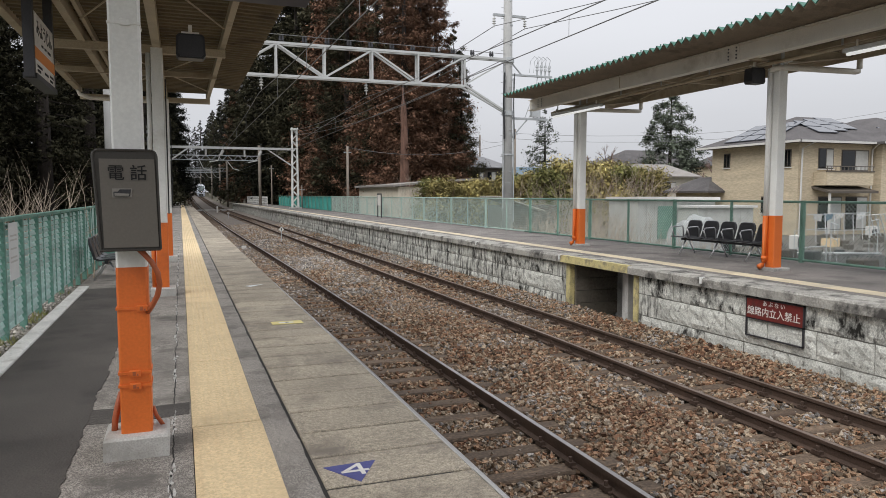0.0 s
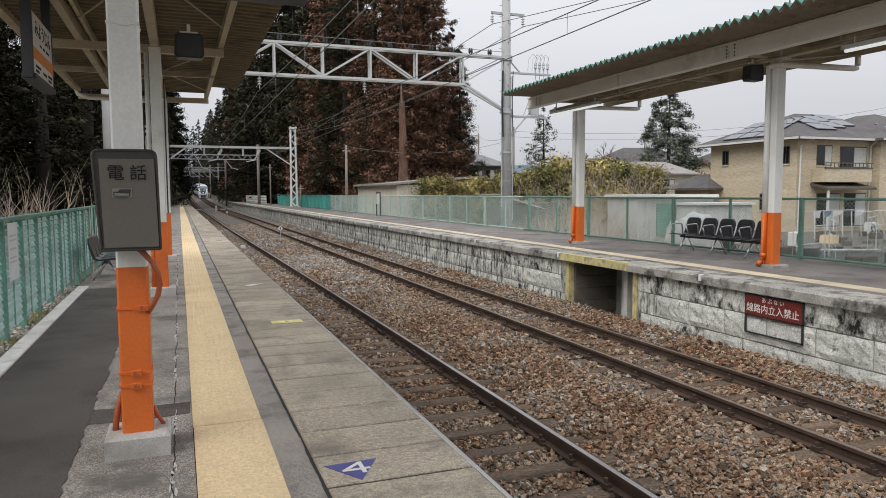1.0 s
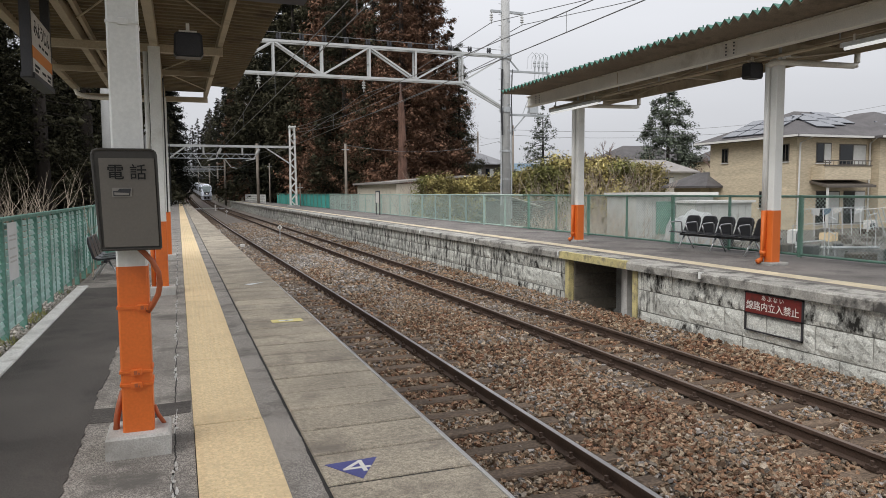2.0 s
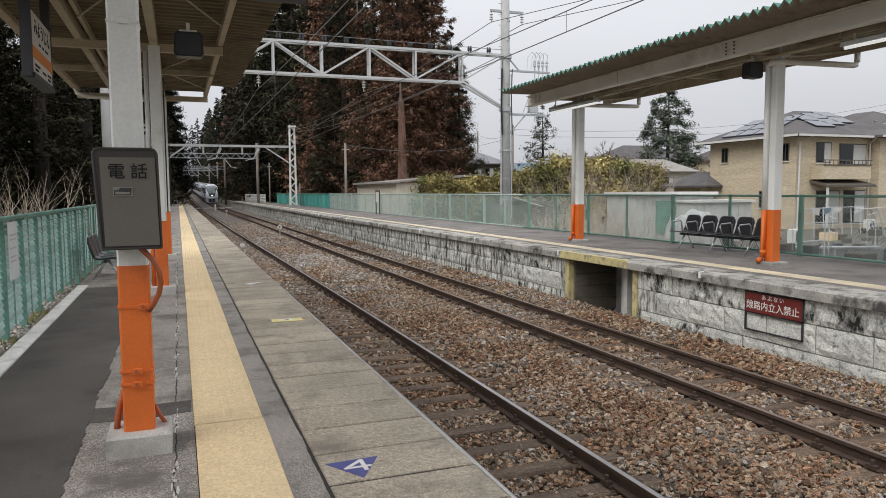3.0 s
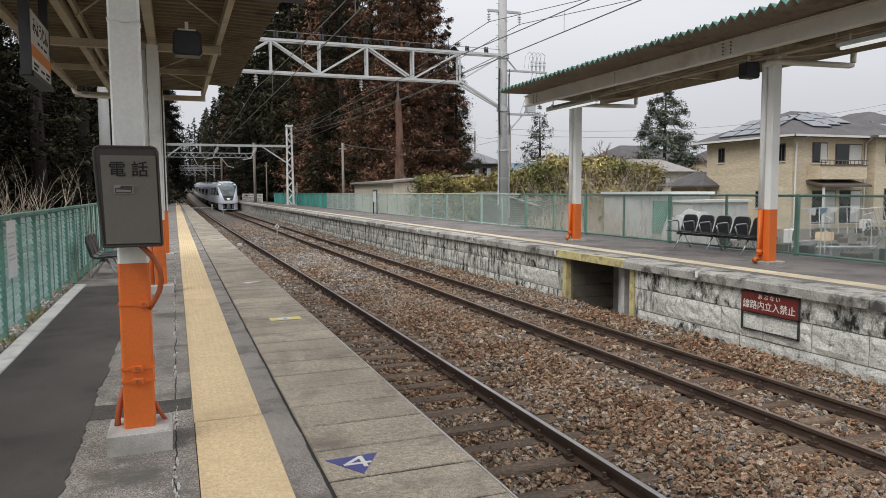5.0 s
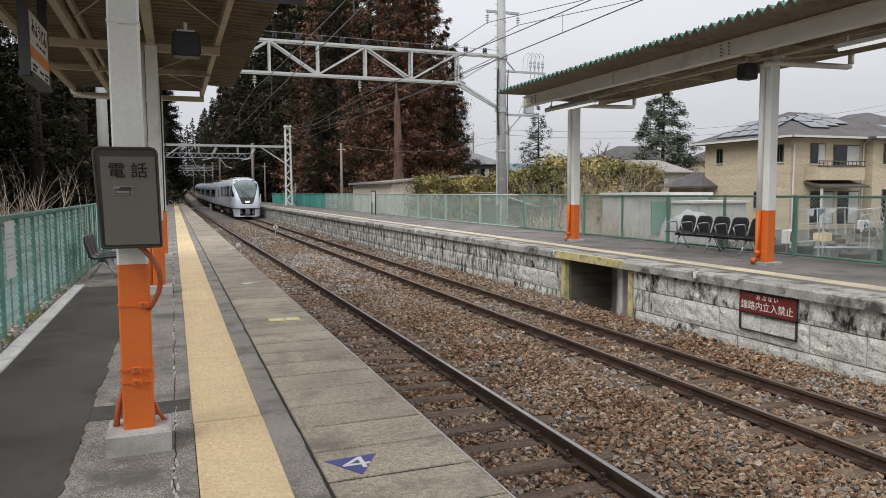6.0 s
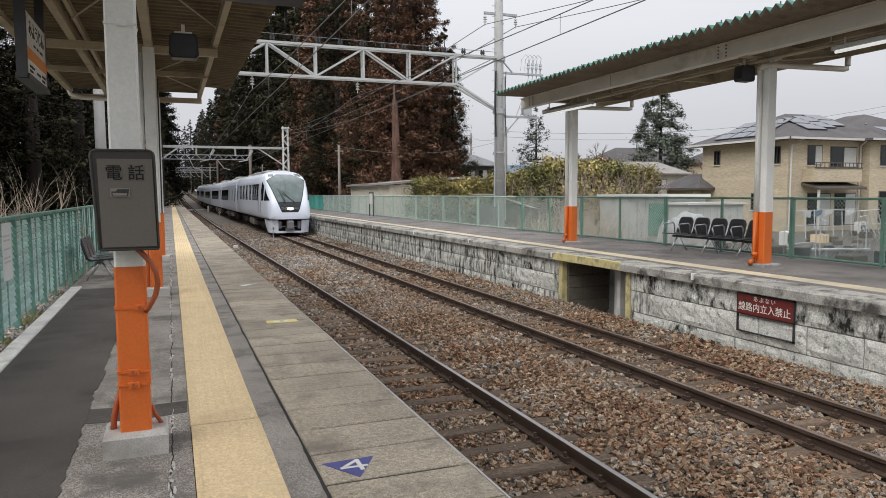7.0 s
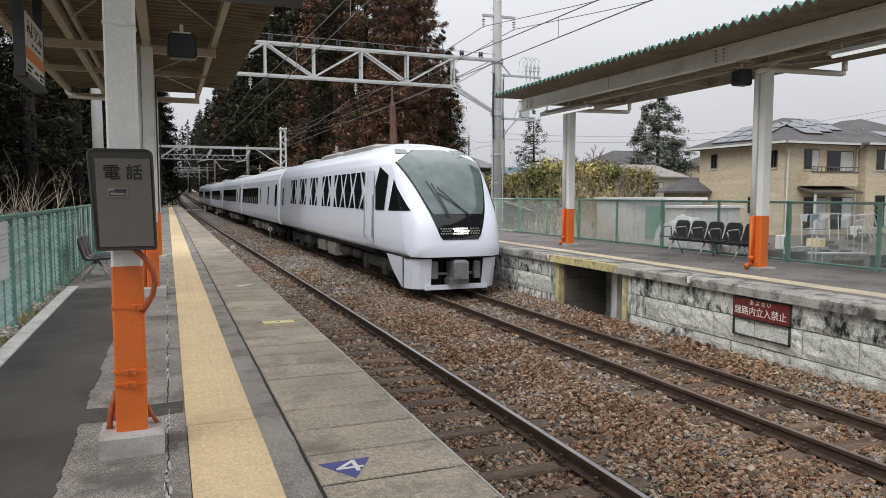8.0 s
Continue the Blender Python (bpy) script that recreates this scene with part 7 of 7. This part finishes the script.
def nose_y(x, z):
    s = sum(lerp_table(NOSE, z + d) for d in (-0.12, -0.06, 0, 0.06, 0.12)) / 5
    return s + 0.6 * (abs(x) / 1.42) ** 8.0


def ring():
    fine = []
    for (a, b), (c, d) in zip(SIDE, SIDE[1:]):
        k = 10 if abs(b - d) > 1.0 else 4 if abs(b - d) > 0.2 or abs(a - c) > 0.5 else 1
        fine += [(a + (c - a) * i / k, b + (d - b) * i / k) for i in range(k)]
    fine.append(SIDE[-1])
    return fine + [(-x, z) for x, z in reversed(fine[1:-1])]


def patch(outline, lift=0.02, cols=12):
    """A sheet on the nose: outline rows (z, x_left, x_right) from below upwards."""
    g = Geo()
    rows = []
    for (z0, l0, r0), (z1, l1, r1) in zip(outline, outline[1:]):
        rows += [(z0 + (z1 - z0) * k / 3, l0 + (l1 - l0) * k / 3, r0 + (r1 - r0) * k / 3) for k in range(3)]
    rows.append(outline[-1])
    for z, l, r in rows:
        for i in range(cols + 1):
            x = l + (r - l) * i / cols
            g.v.append(Vector((x, nose_y(x, z) - lift, z + lift * 0.5)))
    for j in range(len(rows) - 1):
        for i in range(cols):
            a = j * (cols + 1) + i
            g.f.append((a, a + 1, a + cols + 2, a + cols + 1))
    return g


def side_plate(pts, s, t=0.006):
    """A flat polygon (y, z) on the side of a car; s = -1 or 1."""
    return Geo().prism([(s * (lerp_table(FLANK, z) + 0.004), y, z) for y, z in pts], (s * t, 0, 0))


def flank_x(y, z):
    """Half width of the lead car at a place on its flank."""
    lo, hi = 0.0, lerp_table(FLANK, z)
    if nose_y(hi, z) < y:
        return hi
    for _ in range(30):
        mid = (lo + hi) / 2
        lo, hi = (mid, hi) if nose_y(mid, z) < y else (lo, mid)
    return lo


def nose_plate(pts, s, n=8):
    """A window that follows the curved flank of the nose."""
    g = Geo()
    cy, cz = sum(p[0] for p in pts) / len(pts), sum(p[1] for p in pts) / len(pts)
    for (ay, az), (by, bz) in zip(pts, pts[1:] + pts[:1]):
        k = len(g.v)
        for i in range(n + 1):
            for j in range(n + 1):
                u, v = i / n, j / n
                y, z = cy + u * (ay + (by - ay) * v - cy), cz + u * (az + (bz - az) * v - cz)
                g.v.append(Vector((s * (flank_x(y, z) + 0.014), y - 0.006, z)))
        for i in range(n):
            for j in range(n):
                a = k + i * (n + 1) + j
                g.f.append((a, a + 1, a + n + 2, a + n + 1))
    return g


def bogie(t, y):
    b = part("bogie", Geo().box(-1.05, -0.9, y - 1.5, y + 1.5, 0.42, 0.72).box(0.9, 1.05, y - 1.5, y + 1.5, 0.42, 0.72).box(-1.0, 1.0, y - 0.25, y + 0.25, 0.45, 0.8), TRAIN_GREY, t, "grey bogie frame")
    for dy in (-1.05, 1.05):
        for x in (-0.6, 0.53):
            part("wheel", Geo().tube((x, y + dy, 0.43), (x + 0.07, y + dy, 0.43), 0.43, n=18), TRAIN_DARK, b, "dark steel wheel")
        for x in (-1.12, 1.0):
            part("axle_box", Geo().chamfer(x, x + 0.12, y + dy - 0.16, y + dy + 0.16, 0.28, 0.6, 0.03), TRAIN_GREY, b)
    for x in (-1.0, 0.85):
        part("spring", Geo().tube((x + 0.07, y, 0.72), (x + 0.07, y, 1.0), 0.2, n=10), TRAIN_DARK, b)


def undergear(t, y0, y1, seed):
    """Boxes, tanks and pipes under the floor, with dark gaps between them."""
    rng = random.Random(seed)
    part("floor_frame", Geo().box(-1.22, 1.22, y0 - 2.5, y1 + 2.5, 0.86, 0.99), TRAIN_DARK, t, "dark floor frame")
    part("centre_sill", Geo().box(-0.3, 0.3, y0 - 1.0, y1 + 1.0, 0.45, 0.86), TRAIN_DARK, t, "dark centre sill")
    y = y0
    while y < y1 - 0.6:
        ln = min(rng.choice((0.45, 0.7, 0.95, 1.3)), y1 - y)
        low, pick = rng.uniform(0.3, 0.5), rng.random()
        for s in (-1, 1):
            if pick < 0.18:
                part("air_tank", Geo().tube((s * 0.95, y, 0.6), (s * 0.95, y + ln, 0.6), 0.17, n=12), TRAIN_GREY, t, "dark air tank", smooth=True)
                continue
            m = EQUIPMENT if pick < 0.62 else TRAIN_GREY
            g = Geo().chamfer(s * 0.95 - 0.26, s * 0.95 + 0.26, y, y + ln, low, 0.8, 0.03)
            box = part("equipment_box", g, m, t, "grey equipment box" if m is EQUIPMENT else "")
            part("box_lid", Geo().box(s * 1.215 - 0.012, s * 1.215 + 0.012, y + 0.06, y + ln - 0.06, low + 0.07, 0.72), m, box)
            part("box_hanger", Geo().box(s * 1.1 - 0.03, s * 1.1 + 0.03, y + 0.05, y + 0.11, 0.78, 0.9).box(s * 1.1 - 0.03, s * 1.1 + 0.03, y + ln - 0.11, y + ln - 0.05, 0.78, 0.9), TRAIN_DARK, box)
        y += ln + rng.uniform(0.15, 0.55)


def door_lines(t, y, s, w=0.8):
    d = part("door", side_plate([(y, 1.08), (y + w, 1.08), (y + w, 3.1), (y, 3.1)], s, 0.004), TRAIN_WHITE, t, "white plug door")
    for yy in (y - 0.03, y + w):
        part("door_seal", side_plate([(yy, 1.06), (yy + 0.03, 1.06), (yy + 0.03, 3.13), (yy, 3.13)], s, 0.008), TRAIN_GREY, d)
    part("door_window", side_plate([(y + 0.22, 2.0), (y + 0.5, 2.0), (y + 0.5, 2.85), (y + 0.22, 2.85)], s, 0.008), GLASS_DARK, d)


def roof_gear(t, spots):
    for y, ln, w, h in spots:
        g = Geo()
        sec = [(-w, 3.86), (w, 3.86), (w, 3.98 + h * 0.4), (w * 0.75, 4.0 + h), (-w * 0.75, 4.0 + h), (-w, 3.98 + h * 0.4)]
        g.v = [Vector((a * k, yy, 3.9 + (b - 3.9) * (k if b > 3.9 else 1))) for yy, k in ((y, 0.75), (y + 0.5, 1.0), (y + ln - 0.4, 1.0), (y + ln, 0.75)) for a, b in sec]
        for j in range(3):
            g.f += [(j * 6 + i, j * 6 + (i + 1) % 6, (j + 1) * 6 + (i + 1) % 6, (j + 1) * 6 + i) for i in range(6)]
        g.f += [tuple(reversed(range(6))), tuple(range(18, 24))]
        part("roof_unit", g, TRAIN_ROOF, t, "grey roof air-conditioning unit")


def narrow(g):
    """Draws the front of the lead car in towards its tip."""
    for v in g.v:
        v.x *= 0.915 + 0.085 * smoothstep(0.3, 5.0, v.y)
    return g


def lattice_windows(t, s):
    """Tall hexagonal windows between crossed white bars: three in a row, then four apart."""
    rows = [4.83, 6.1, 7.37, 9.4, 11.8, 14.15, 16.5]
    for i, y in enumerate(rows):
        part("lattice_window", side_plate([(y - 0.17, 2.1), (y + 0.17, 2.1), (y + 0.45, 2.64), (y + 0.17, 3.18), (y - 0.17, 3.18), (y - 0.45, 2.64)], s), GLASS_DARK, t, "black hexagonal window")
        for d in (-1, 1):
            near = [o for o in rows if 0 < (o - y) * d < 1.5]
            if near and d < 0:
                continue
            reach = 0.97 if near else 0.72
            for z0, z1, z2 in ((2.1, 2.5, 2.78), (3.18, 2.78, 2.5)):
                pts = [(y + d * 0.33, z0), (y + d * (near[0] - y - 0.33), z0), (y + d * (near[0] - y) / 2, z1 + (0.06 if z1 < 2.6 else -0.06))] if near else [(y + d * 0.33, z0), (y + d * reach, z0), (y + d * reach, z1)]
                part("lattice_pane", side_plate(pts, s), GLASS_DARK, t)


def nose_car(length=21.0):
    """Lead car: y = 0 at the tip of the nose, z = 0 on the rails; it runs towards -y."""
    t = thing("train_car", "glossy white express train lead car with a sloped windscreen", "train car", group="cars of the express train")
    body = Geo()
    rg = ring()
    n, steps = len(rg), 22
    zc = 2.0
    for i in range(steps + 1):
        k = math.sin(0.5 * math.pi * i / steps)
        for x, z in rg:
            px, pz = x * k, zc + (z - zc) * k
            body.v.append(Vector((px, nose_y(px, pz), pz)))
    for yy in (5.2, 8, 14, length - 0.35):
        body.v += [Vector((x, yy, z)) for x, z in rg]
    for j in range(steps + 4):
        for i in range(n):
            a, b = j * n + i, j * n + (i + 1) % n
            body.f.append((a, b, b + n, a + n))
    body.f.append(tuple((steps + 4) * n + i for i in range(n)))
    part("body", narrow(body), TRAIN_WHITE, t, "glossy white body shell", smooth=True)
    ws = [(1.42, -0.44, 0.44), (1.5, -0.52, 0.52), (1.8, -0.64, 0.64), (2.3, -0.83, 0.83), (2.8, -1.0, 1.0), (3.2, -1.14, 1.14), (3.36, -1.19, 1.19), (3.52, -0.9, 0.9), (3.73, -0.42, 0.42)]
    part("windscreen_border", narrow(patch([(z - 0.02 * (i == 0) + 0.02 * (i == 8), l - 0.075, r + 0.075) for i, (z, l, r) in enumerate(ws)], 0.012, 16)), GLASS_DARK, t, "black windscreen border", smooth=True)
    wind = part("windscreen", narrow(patch([(2.02, -0.73, 0.73)] + [(z, l - 0.03, r + 0.03) for z, l, r in ws if z > 2.1], 0.024, 16)), SCREEN, t, "large grey-green windscreen", smooth=True)
    for x0, z0, x1, z1 in ((-0.28, 1.95, -0.62, 2.85), (-0.24, 1.95, -0.5, 2.8), (0.3, 1.95, -0.38, 2.7), (0.34, 1.97, -0.4, 2.55)):
        pts = []
        for k in range(7):
            x, z = x0 + (x1 - x0) * k / 6, z0 + (z1 - z0) * k / 6
            pts.append((x, nose_y(x, z) - 0.05, z + 0.02))
        part("wiper", Geo().pipe(pts, 0.012, 6), DARK, wind, "black wiper")
    lamp = part("headlight_panel", narrow(patch([(1.46, -0.5, 0.5), (1.55, -0.56, 0.56), (1.76, -0.64, 0.64)], 0.02, 12)), GLASS_DARK, t, "black lamp panel", smooth=True)
    beads = Geo()
    for r in range(3):
        for i in range(7):
            x, z = -0.18 + 0.06 * i + 0.03 * (r % 2), 1.56 + 0.06 * r
            beads.tube((x, nose_y(x, z) - 0.05, z), (x, nose_y(x, z) - 0.02, z), 0.019 if abs(x) > 0.1 else 0.023, n=8)
    part("headlight", beads, HEADLIGHT, lamp, "bright headlight beads")
    dull = Geo()
    for r in range(3):
        for i in range(16):
            x, z = -0.51 + 0.066 * i + 0.03 * (r % 2), 1.56 + 0.06 * r
            if abs(x) > 0.24:
                dull.tube((x, nose_y(x, z) - 0.045, z), (x, nose_y(x, z) - 0.02, z), 0.02, n=8)
    part("lamp_bead", dull, TRAIN_ROOF, lamp, "unlit grey lamp beads", kind="stuff")
    for s in (-1, 1):
        part("marker_lamp", narrow(patch([(3.62, s * 0.72, s * 1.1), (3.76, s * 0.66, s * 0.98)] if s > 0 else [(3.62, -1.1, -0.72), (3.76, -0.98, -0.66)], 0.012, 5)), SCREEN, t, "small upper lamp")
        part("cab_window", narrow(nose_plate([(2.2, 2.11), (2.95, 2.1), (3.05, 2.75), (2.7, 3.29), (1.95, 3.04)], s)), GLASS_DARK, t, "black cab side window")
        part("cab_window", narrow(nose_plate([(0.5, 2.12), (1.85, 2.1), (1.5, 2.93)], s)), GLASS_DARK, t, "black cab side window")
        door = part("cab_door", narrow(nose_plate([(3.18, 1.12), (3.78, 1.12), (3.78, 3.2), (3.18, 3.2)], s)), TRAIN_WHITE, t, "white cab door")
        for yy in (3.15, 3.78):
            part("door_seal", narrow(nose_plate([(yy, 1.12), (yy + 0.025, 1.12), (yy + 0.025, 3.22), (yy, 3.22)], s, 4)), TRAIN_ROOF, door)
        for yy in (3.1, 3.86):
            rod = [(s * (flank_x(yy, 1.3) + 0.0), yy, 1.3), (s * (flank_x(yy, 1.3) + 0.06), yy, 1.34), (s * (flank_x(yy, 2.5) + 0.06), yy, 2.5), (s * flank_x(yy, 2.5), yy, 2.54)]
            part("handrail", narrow(Geo().pipe(rod, 0.018, 6)), CHROME, door, "bright cab handrail")
        lattice_windows(t, s)
        door_lines(t, 19.3, s, 0.75)
        part("side_crease", side_plate([(5.6, 1.62), (20.4, 1.62), (20.4, 1.64), (5.6, 1.64)], s, 0.006), TRAIN_WHITE, t)
    # skirt with an open coupler bay
    sk = Geo()
    n = 14
    for i in range(n + 1):
        a = -1 + 2 * i / n
        x = 1.27 * math.sin(a * math.pi / 2)
        if abs(x) < 0.7:
            x = math.copysign(0.7, x) if abs(x) > 1e-6 else 0.7
        for z, inw in ((0.94, 0.0), (0.16, 0.025)):
            sk.v.append(Vector((x * (1 - inw), nose_y(x * 1.09, 1.2) + 0.2 + (0.12 if z < 0.5 else 0), z)))
    for i in range(n):
        if abs(sk.v[2 * i].x - sk.v[2 * i + 2].x) < 1.2:
            sk.f.append((2 * i, 2 * i + 2, 2 * i + 3, 2 * i + 1))
    for s in (-1, 1):
        sk.prism([(s * 1.27, 0.85, 0.94), (s * 1.27, 2.2, 0.94), (s * 1.26, 1.7, 0.55), (s * 1.23, 1.0, 0.16)], (-s * 0.03, 0, 0))
    sk.box(-0.84, 0.84, 0.28, 0.36, 0.14, 0.26)
    part("skirt", sk, TRAIN_WHITE, t, "white front skirt")
    part("skirt_gap", Geo().prism([(1.26 * math.sin(a * math.pi / 16), nose_y(1.36 * math.sin(a * math.pi / 16), 1.2) + 0.16, 0.93) for a in range(-8, 9)] + [(1.24, 2.6, 0.93), (-1.24, 2.6, 0.93)], (0, 0, 0.06)), TRAIN_DARK, t, "black gap over the skirt")
    part("coupler_bay", Geo().box(-0.9, 0.9, 0.9, 1.6, 0.2, 0.98).box(-0.85, 0.85, 0.16, 1.0, 0.93, 0.985), TRAIN_DARK, t, "dark coupler bay")
    cp = Geo().chamfer(-0.2, 0.2, -0.02, 0.5, 0.42, 0.9, 0.06).chamfer(-0.26, 0.26, 0.1, 0.5, 0.28, 0.46, 0.05)
    part("coupler", cp, COUPLER, t, "grey coupler")
    part("hose", Geo().chamfer(-0.68, -0.5, 0.3, 0.42, 0.42, 0.86, 0.03).chamfer(0.48, 0.66, 0.3, 0.42, 0.4, 0.86, 0.03).box(-0.6, 0.6, 0.38, 0.44, 0.5, 0.56).tube((-0.62, 0.26, 0.72), (-0.62, 0.3, 0.72), 0.06, n=10).tube((0.58, 0.26, 0.68), (0.58, 0.3, 0.68), 0.06, n=10), COUPLER, t)
    part("belt", Geo().box(-1.2, 1.2, 0.95, 3.0, 0.9, 0.975), TRAIN_DARK, t)
    bogie(t, 4.0)
    bogie(t, 17.3)
    undergear(t, 6.0, 15.4, 3)
    roof_gear(t, ((4.8, 4.6, 0.84, 0.1), (9.6, 3.7, 0.84, 0.12), (15.2, 3.0, 0.7, 0.1)))
    part("aerial", Geo().box(-0.04, 0.04, 4.2, 4.4, 4.0, 4.15), TRAIN_ROOF, t)
    part("gangway", Geo().box(-0.7, 0.7, length - 0.35, length + 0.35, 1.05, 3.6), TRAIN_DARK, t, "dark gangway bellows")
    return t


def mid_car(band=4.4, length=20.0):
    t = thing("train_car", "glossy white express train car with a long dark window band", "train car", group="cars of the express train")
    part("body", Geo().sweep(ring(), [(0, 0.35, 0), (0, length - 0.35, 0)]), TRAIN_WHITE, t, "glossy white body shell")
    for s in (-1, 1):
        door_lines(t, band - 1.5, s, 0.75)
        part("side_window", side_plate([(0.9, 1.9), (1.5, 1.9), (1.6, 2.4), (1.5, 3.05), (0.9, 3.05), (0.8, 2.4)], s), GLASS_DARK, t, "narrow dark end window")
        if band > 6:
            part("side_window", side_plate([(4.1, 1.95), (4.5, 1.95), (4.5, 2.95), (4.1, 2.95)], s), GLASS_DARK, t, "narrow dark window")
        w = part("window_band", side_plate([(band, 1.92), (18.9, 1.92), (18.9, 2.95), (band, 2.95)], s), GLASS_DARK, t, "long dark window band")
        k = band + 0.7
        while k < 18.2:
            part("seat_back", side_plate([(k, 1.95), (k + 0.42, 1.95), (k + 0.36, 2.36), (k + 0.06, 2.36)], s, 0.009), SEAT_BACK, w, "pale seat back behind the glass")
            k += 1.05
        for z in (1.62, 3.3):
            part("side_crease", side_plate([(0.4, z), (length - 0.4, z), (length - 0.4, z + 0.02), (0.4, z + 0.02)], s, 0.005), TRAIN_WHITE, t)
    bogie(t, 3.4)
    bogie(t, 16.6)
    undergear(t, 5.6, 14.4, 9)
    roof_gear(t, ((6.0, 4.0, 0.75, 0.2), (13.0, 2.0, 0.6, 0.12)))
    part("gangway", Geo().box(-0.7, 0.7, length - 0.35, length + 0.35, 1.05, 3.6), TRAIN_DARK, t, "dark gangway bellows")
    return t


CARS = []


def train():
    CARS.append(nose_car())
    CARS.append(mid_car(9.1))
    first = mid_car()
    CARS.append(first)
    for i in range(3):
        CARS.append(copy_thing(first, pose(0, 60 + 20 * i, 0)))
    # a folded-up pantograph on the third car
    p = Geo().pipe([(-0.5, 9, 4.0), (0, 10.2, 4.6), (0, 9.0, 5.05)], 0.03, 6).pipe([(0.5, 9, 4.0), (0, 10.2, 4.6)], 0.03, 6).tube((-0.8, 9, 5.06), (0.8, 9, 5.06), 0.03, n=6)
    part("pantograph", p, DARK_STEEL, CARS[2], "dark raised pantograph")


def nose_place(t):
    """Where the tip of the nose is along the line: the train slows a little."""
    s = 8.0 - t
    return 16.1 + 27.0 * s + 0.28 * s * s


def car_pose(y, length=20.0):
    """Stands a car, its leading end at y, on the far track."""
    a, b = y + 3.0, y + length - 3.0
    pa, pb = Vector((FAR_C + far_dx(a), a, RAIL + rise(a))), Vector((FAR_C + far_dx(b), b, RAIL + rise(b)))
    d = (pb - pa).normalized()
    right = d.cross(Vector((0, 0, 1))).normalized()
    turn = Matrix((right, d, right.cross(d))).transposed().to_4x4()
    return Matrix.Translation(pa - d * 3.0) @ turn


def motions():
    for i, car in enumerate(CARS):
        walk(car, [(0.5 * k, car_pose(nose_place(0.5 * k) + (20.0 * i + 1.0 if i else 0.0))) for k in range(17)])


# ---- the place ----
ground()
hills()
ballast_bed()
crossing()
near_canopy()
far_canopy()
for lamp in ((0.62, 7.55, 3.93, 1.2, False), (10.15, 6.2, 3.9, 2.45), (10.15, 15.75, 3.88, 2.5), (10.15, -0.5, 3.9, 2.45)):
    tube_lamp(*lamp)
loudspeaker(0.16, 9.0, 3.19, 0.33, 0.28)
loudspeaker(10.12, 10.55, 3.66, 0.32, 0.29)
phone_box()
post_fittings()
name_board()
hanging_display()
ground_marks()
near_fence()
far_bench()
warning_sign()
far_fence()
portal_near()
far_portals()
wires()
for pole in ((12.4, 55, -0.7, 6.1, 0.12), (11.4, 96, -0.7, 6.2, 0.11), (12.0, 75, -0.7, 3.3, 0.08), (29.4, 60, -0.7, 8.4, 0.15), (43.1, 100, -0.7, 11.4, 0.16)):
    utility_pole(*pole)
track_markers()
beige_house()
small_buildings()
yard_things()
hedges()
woods()
train()
tracks()
near_platform()
far_platform()
ballast_stones()
motions()
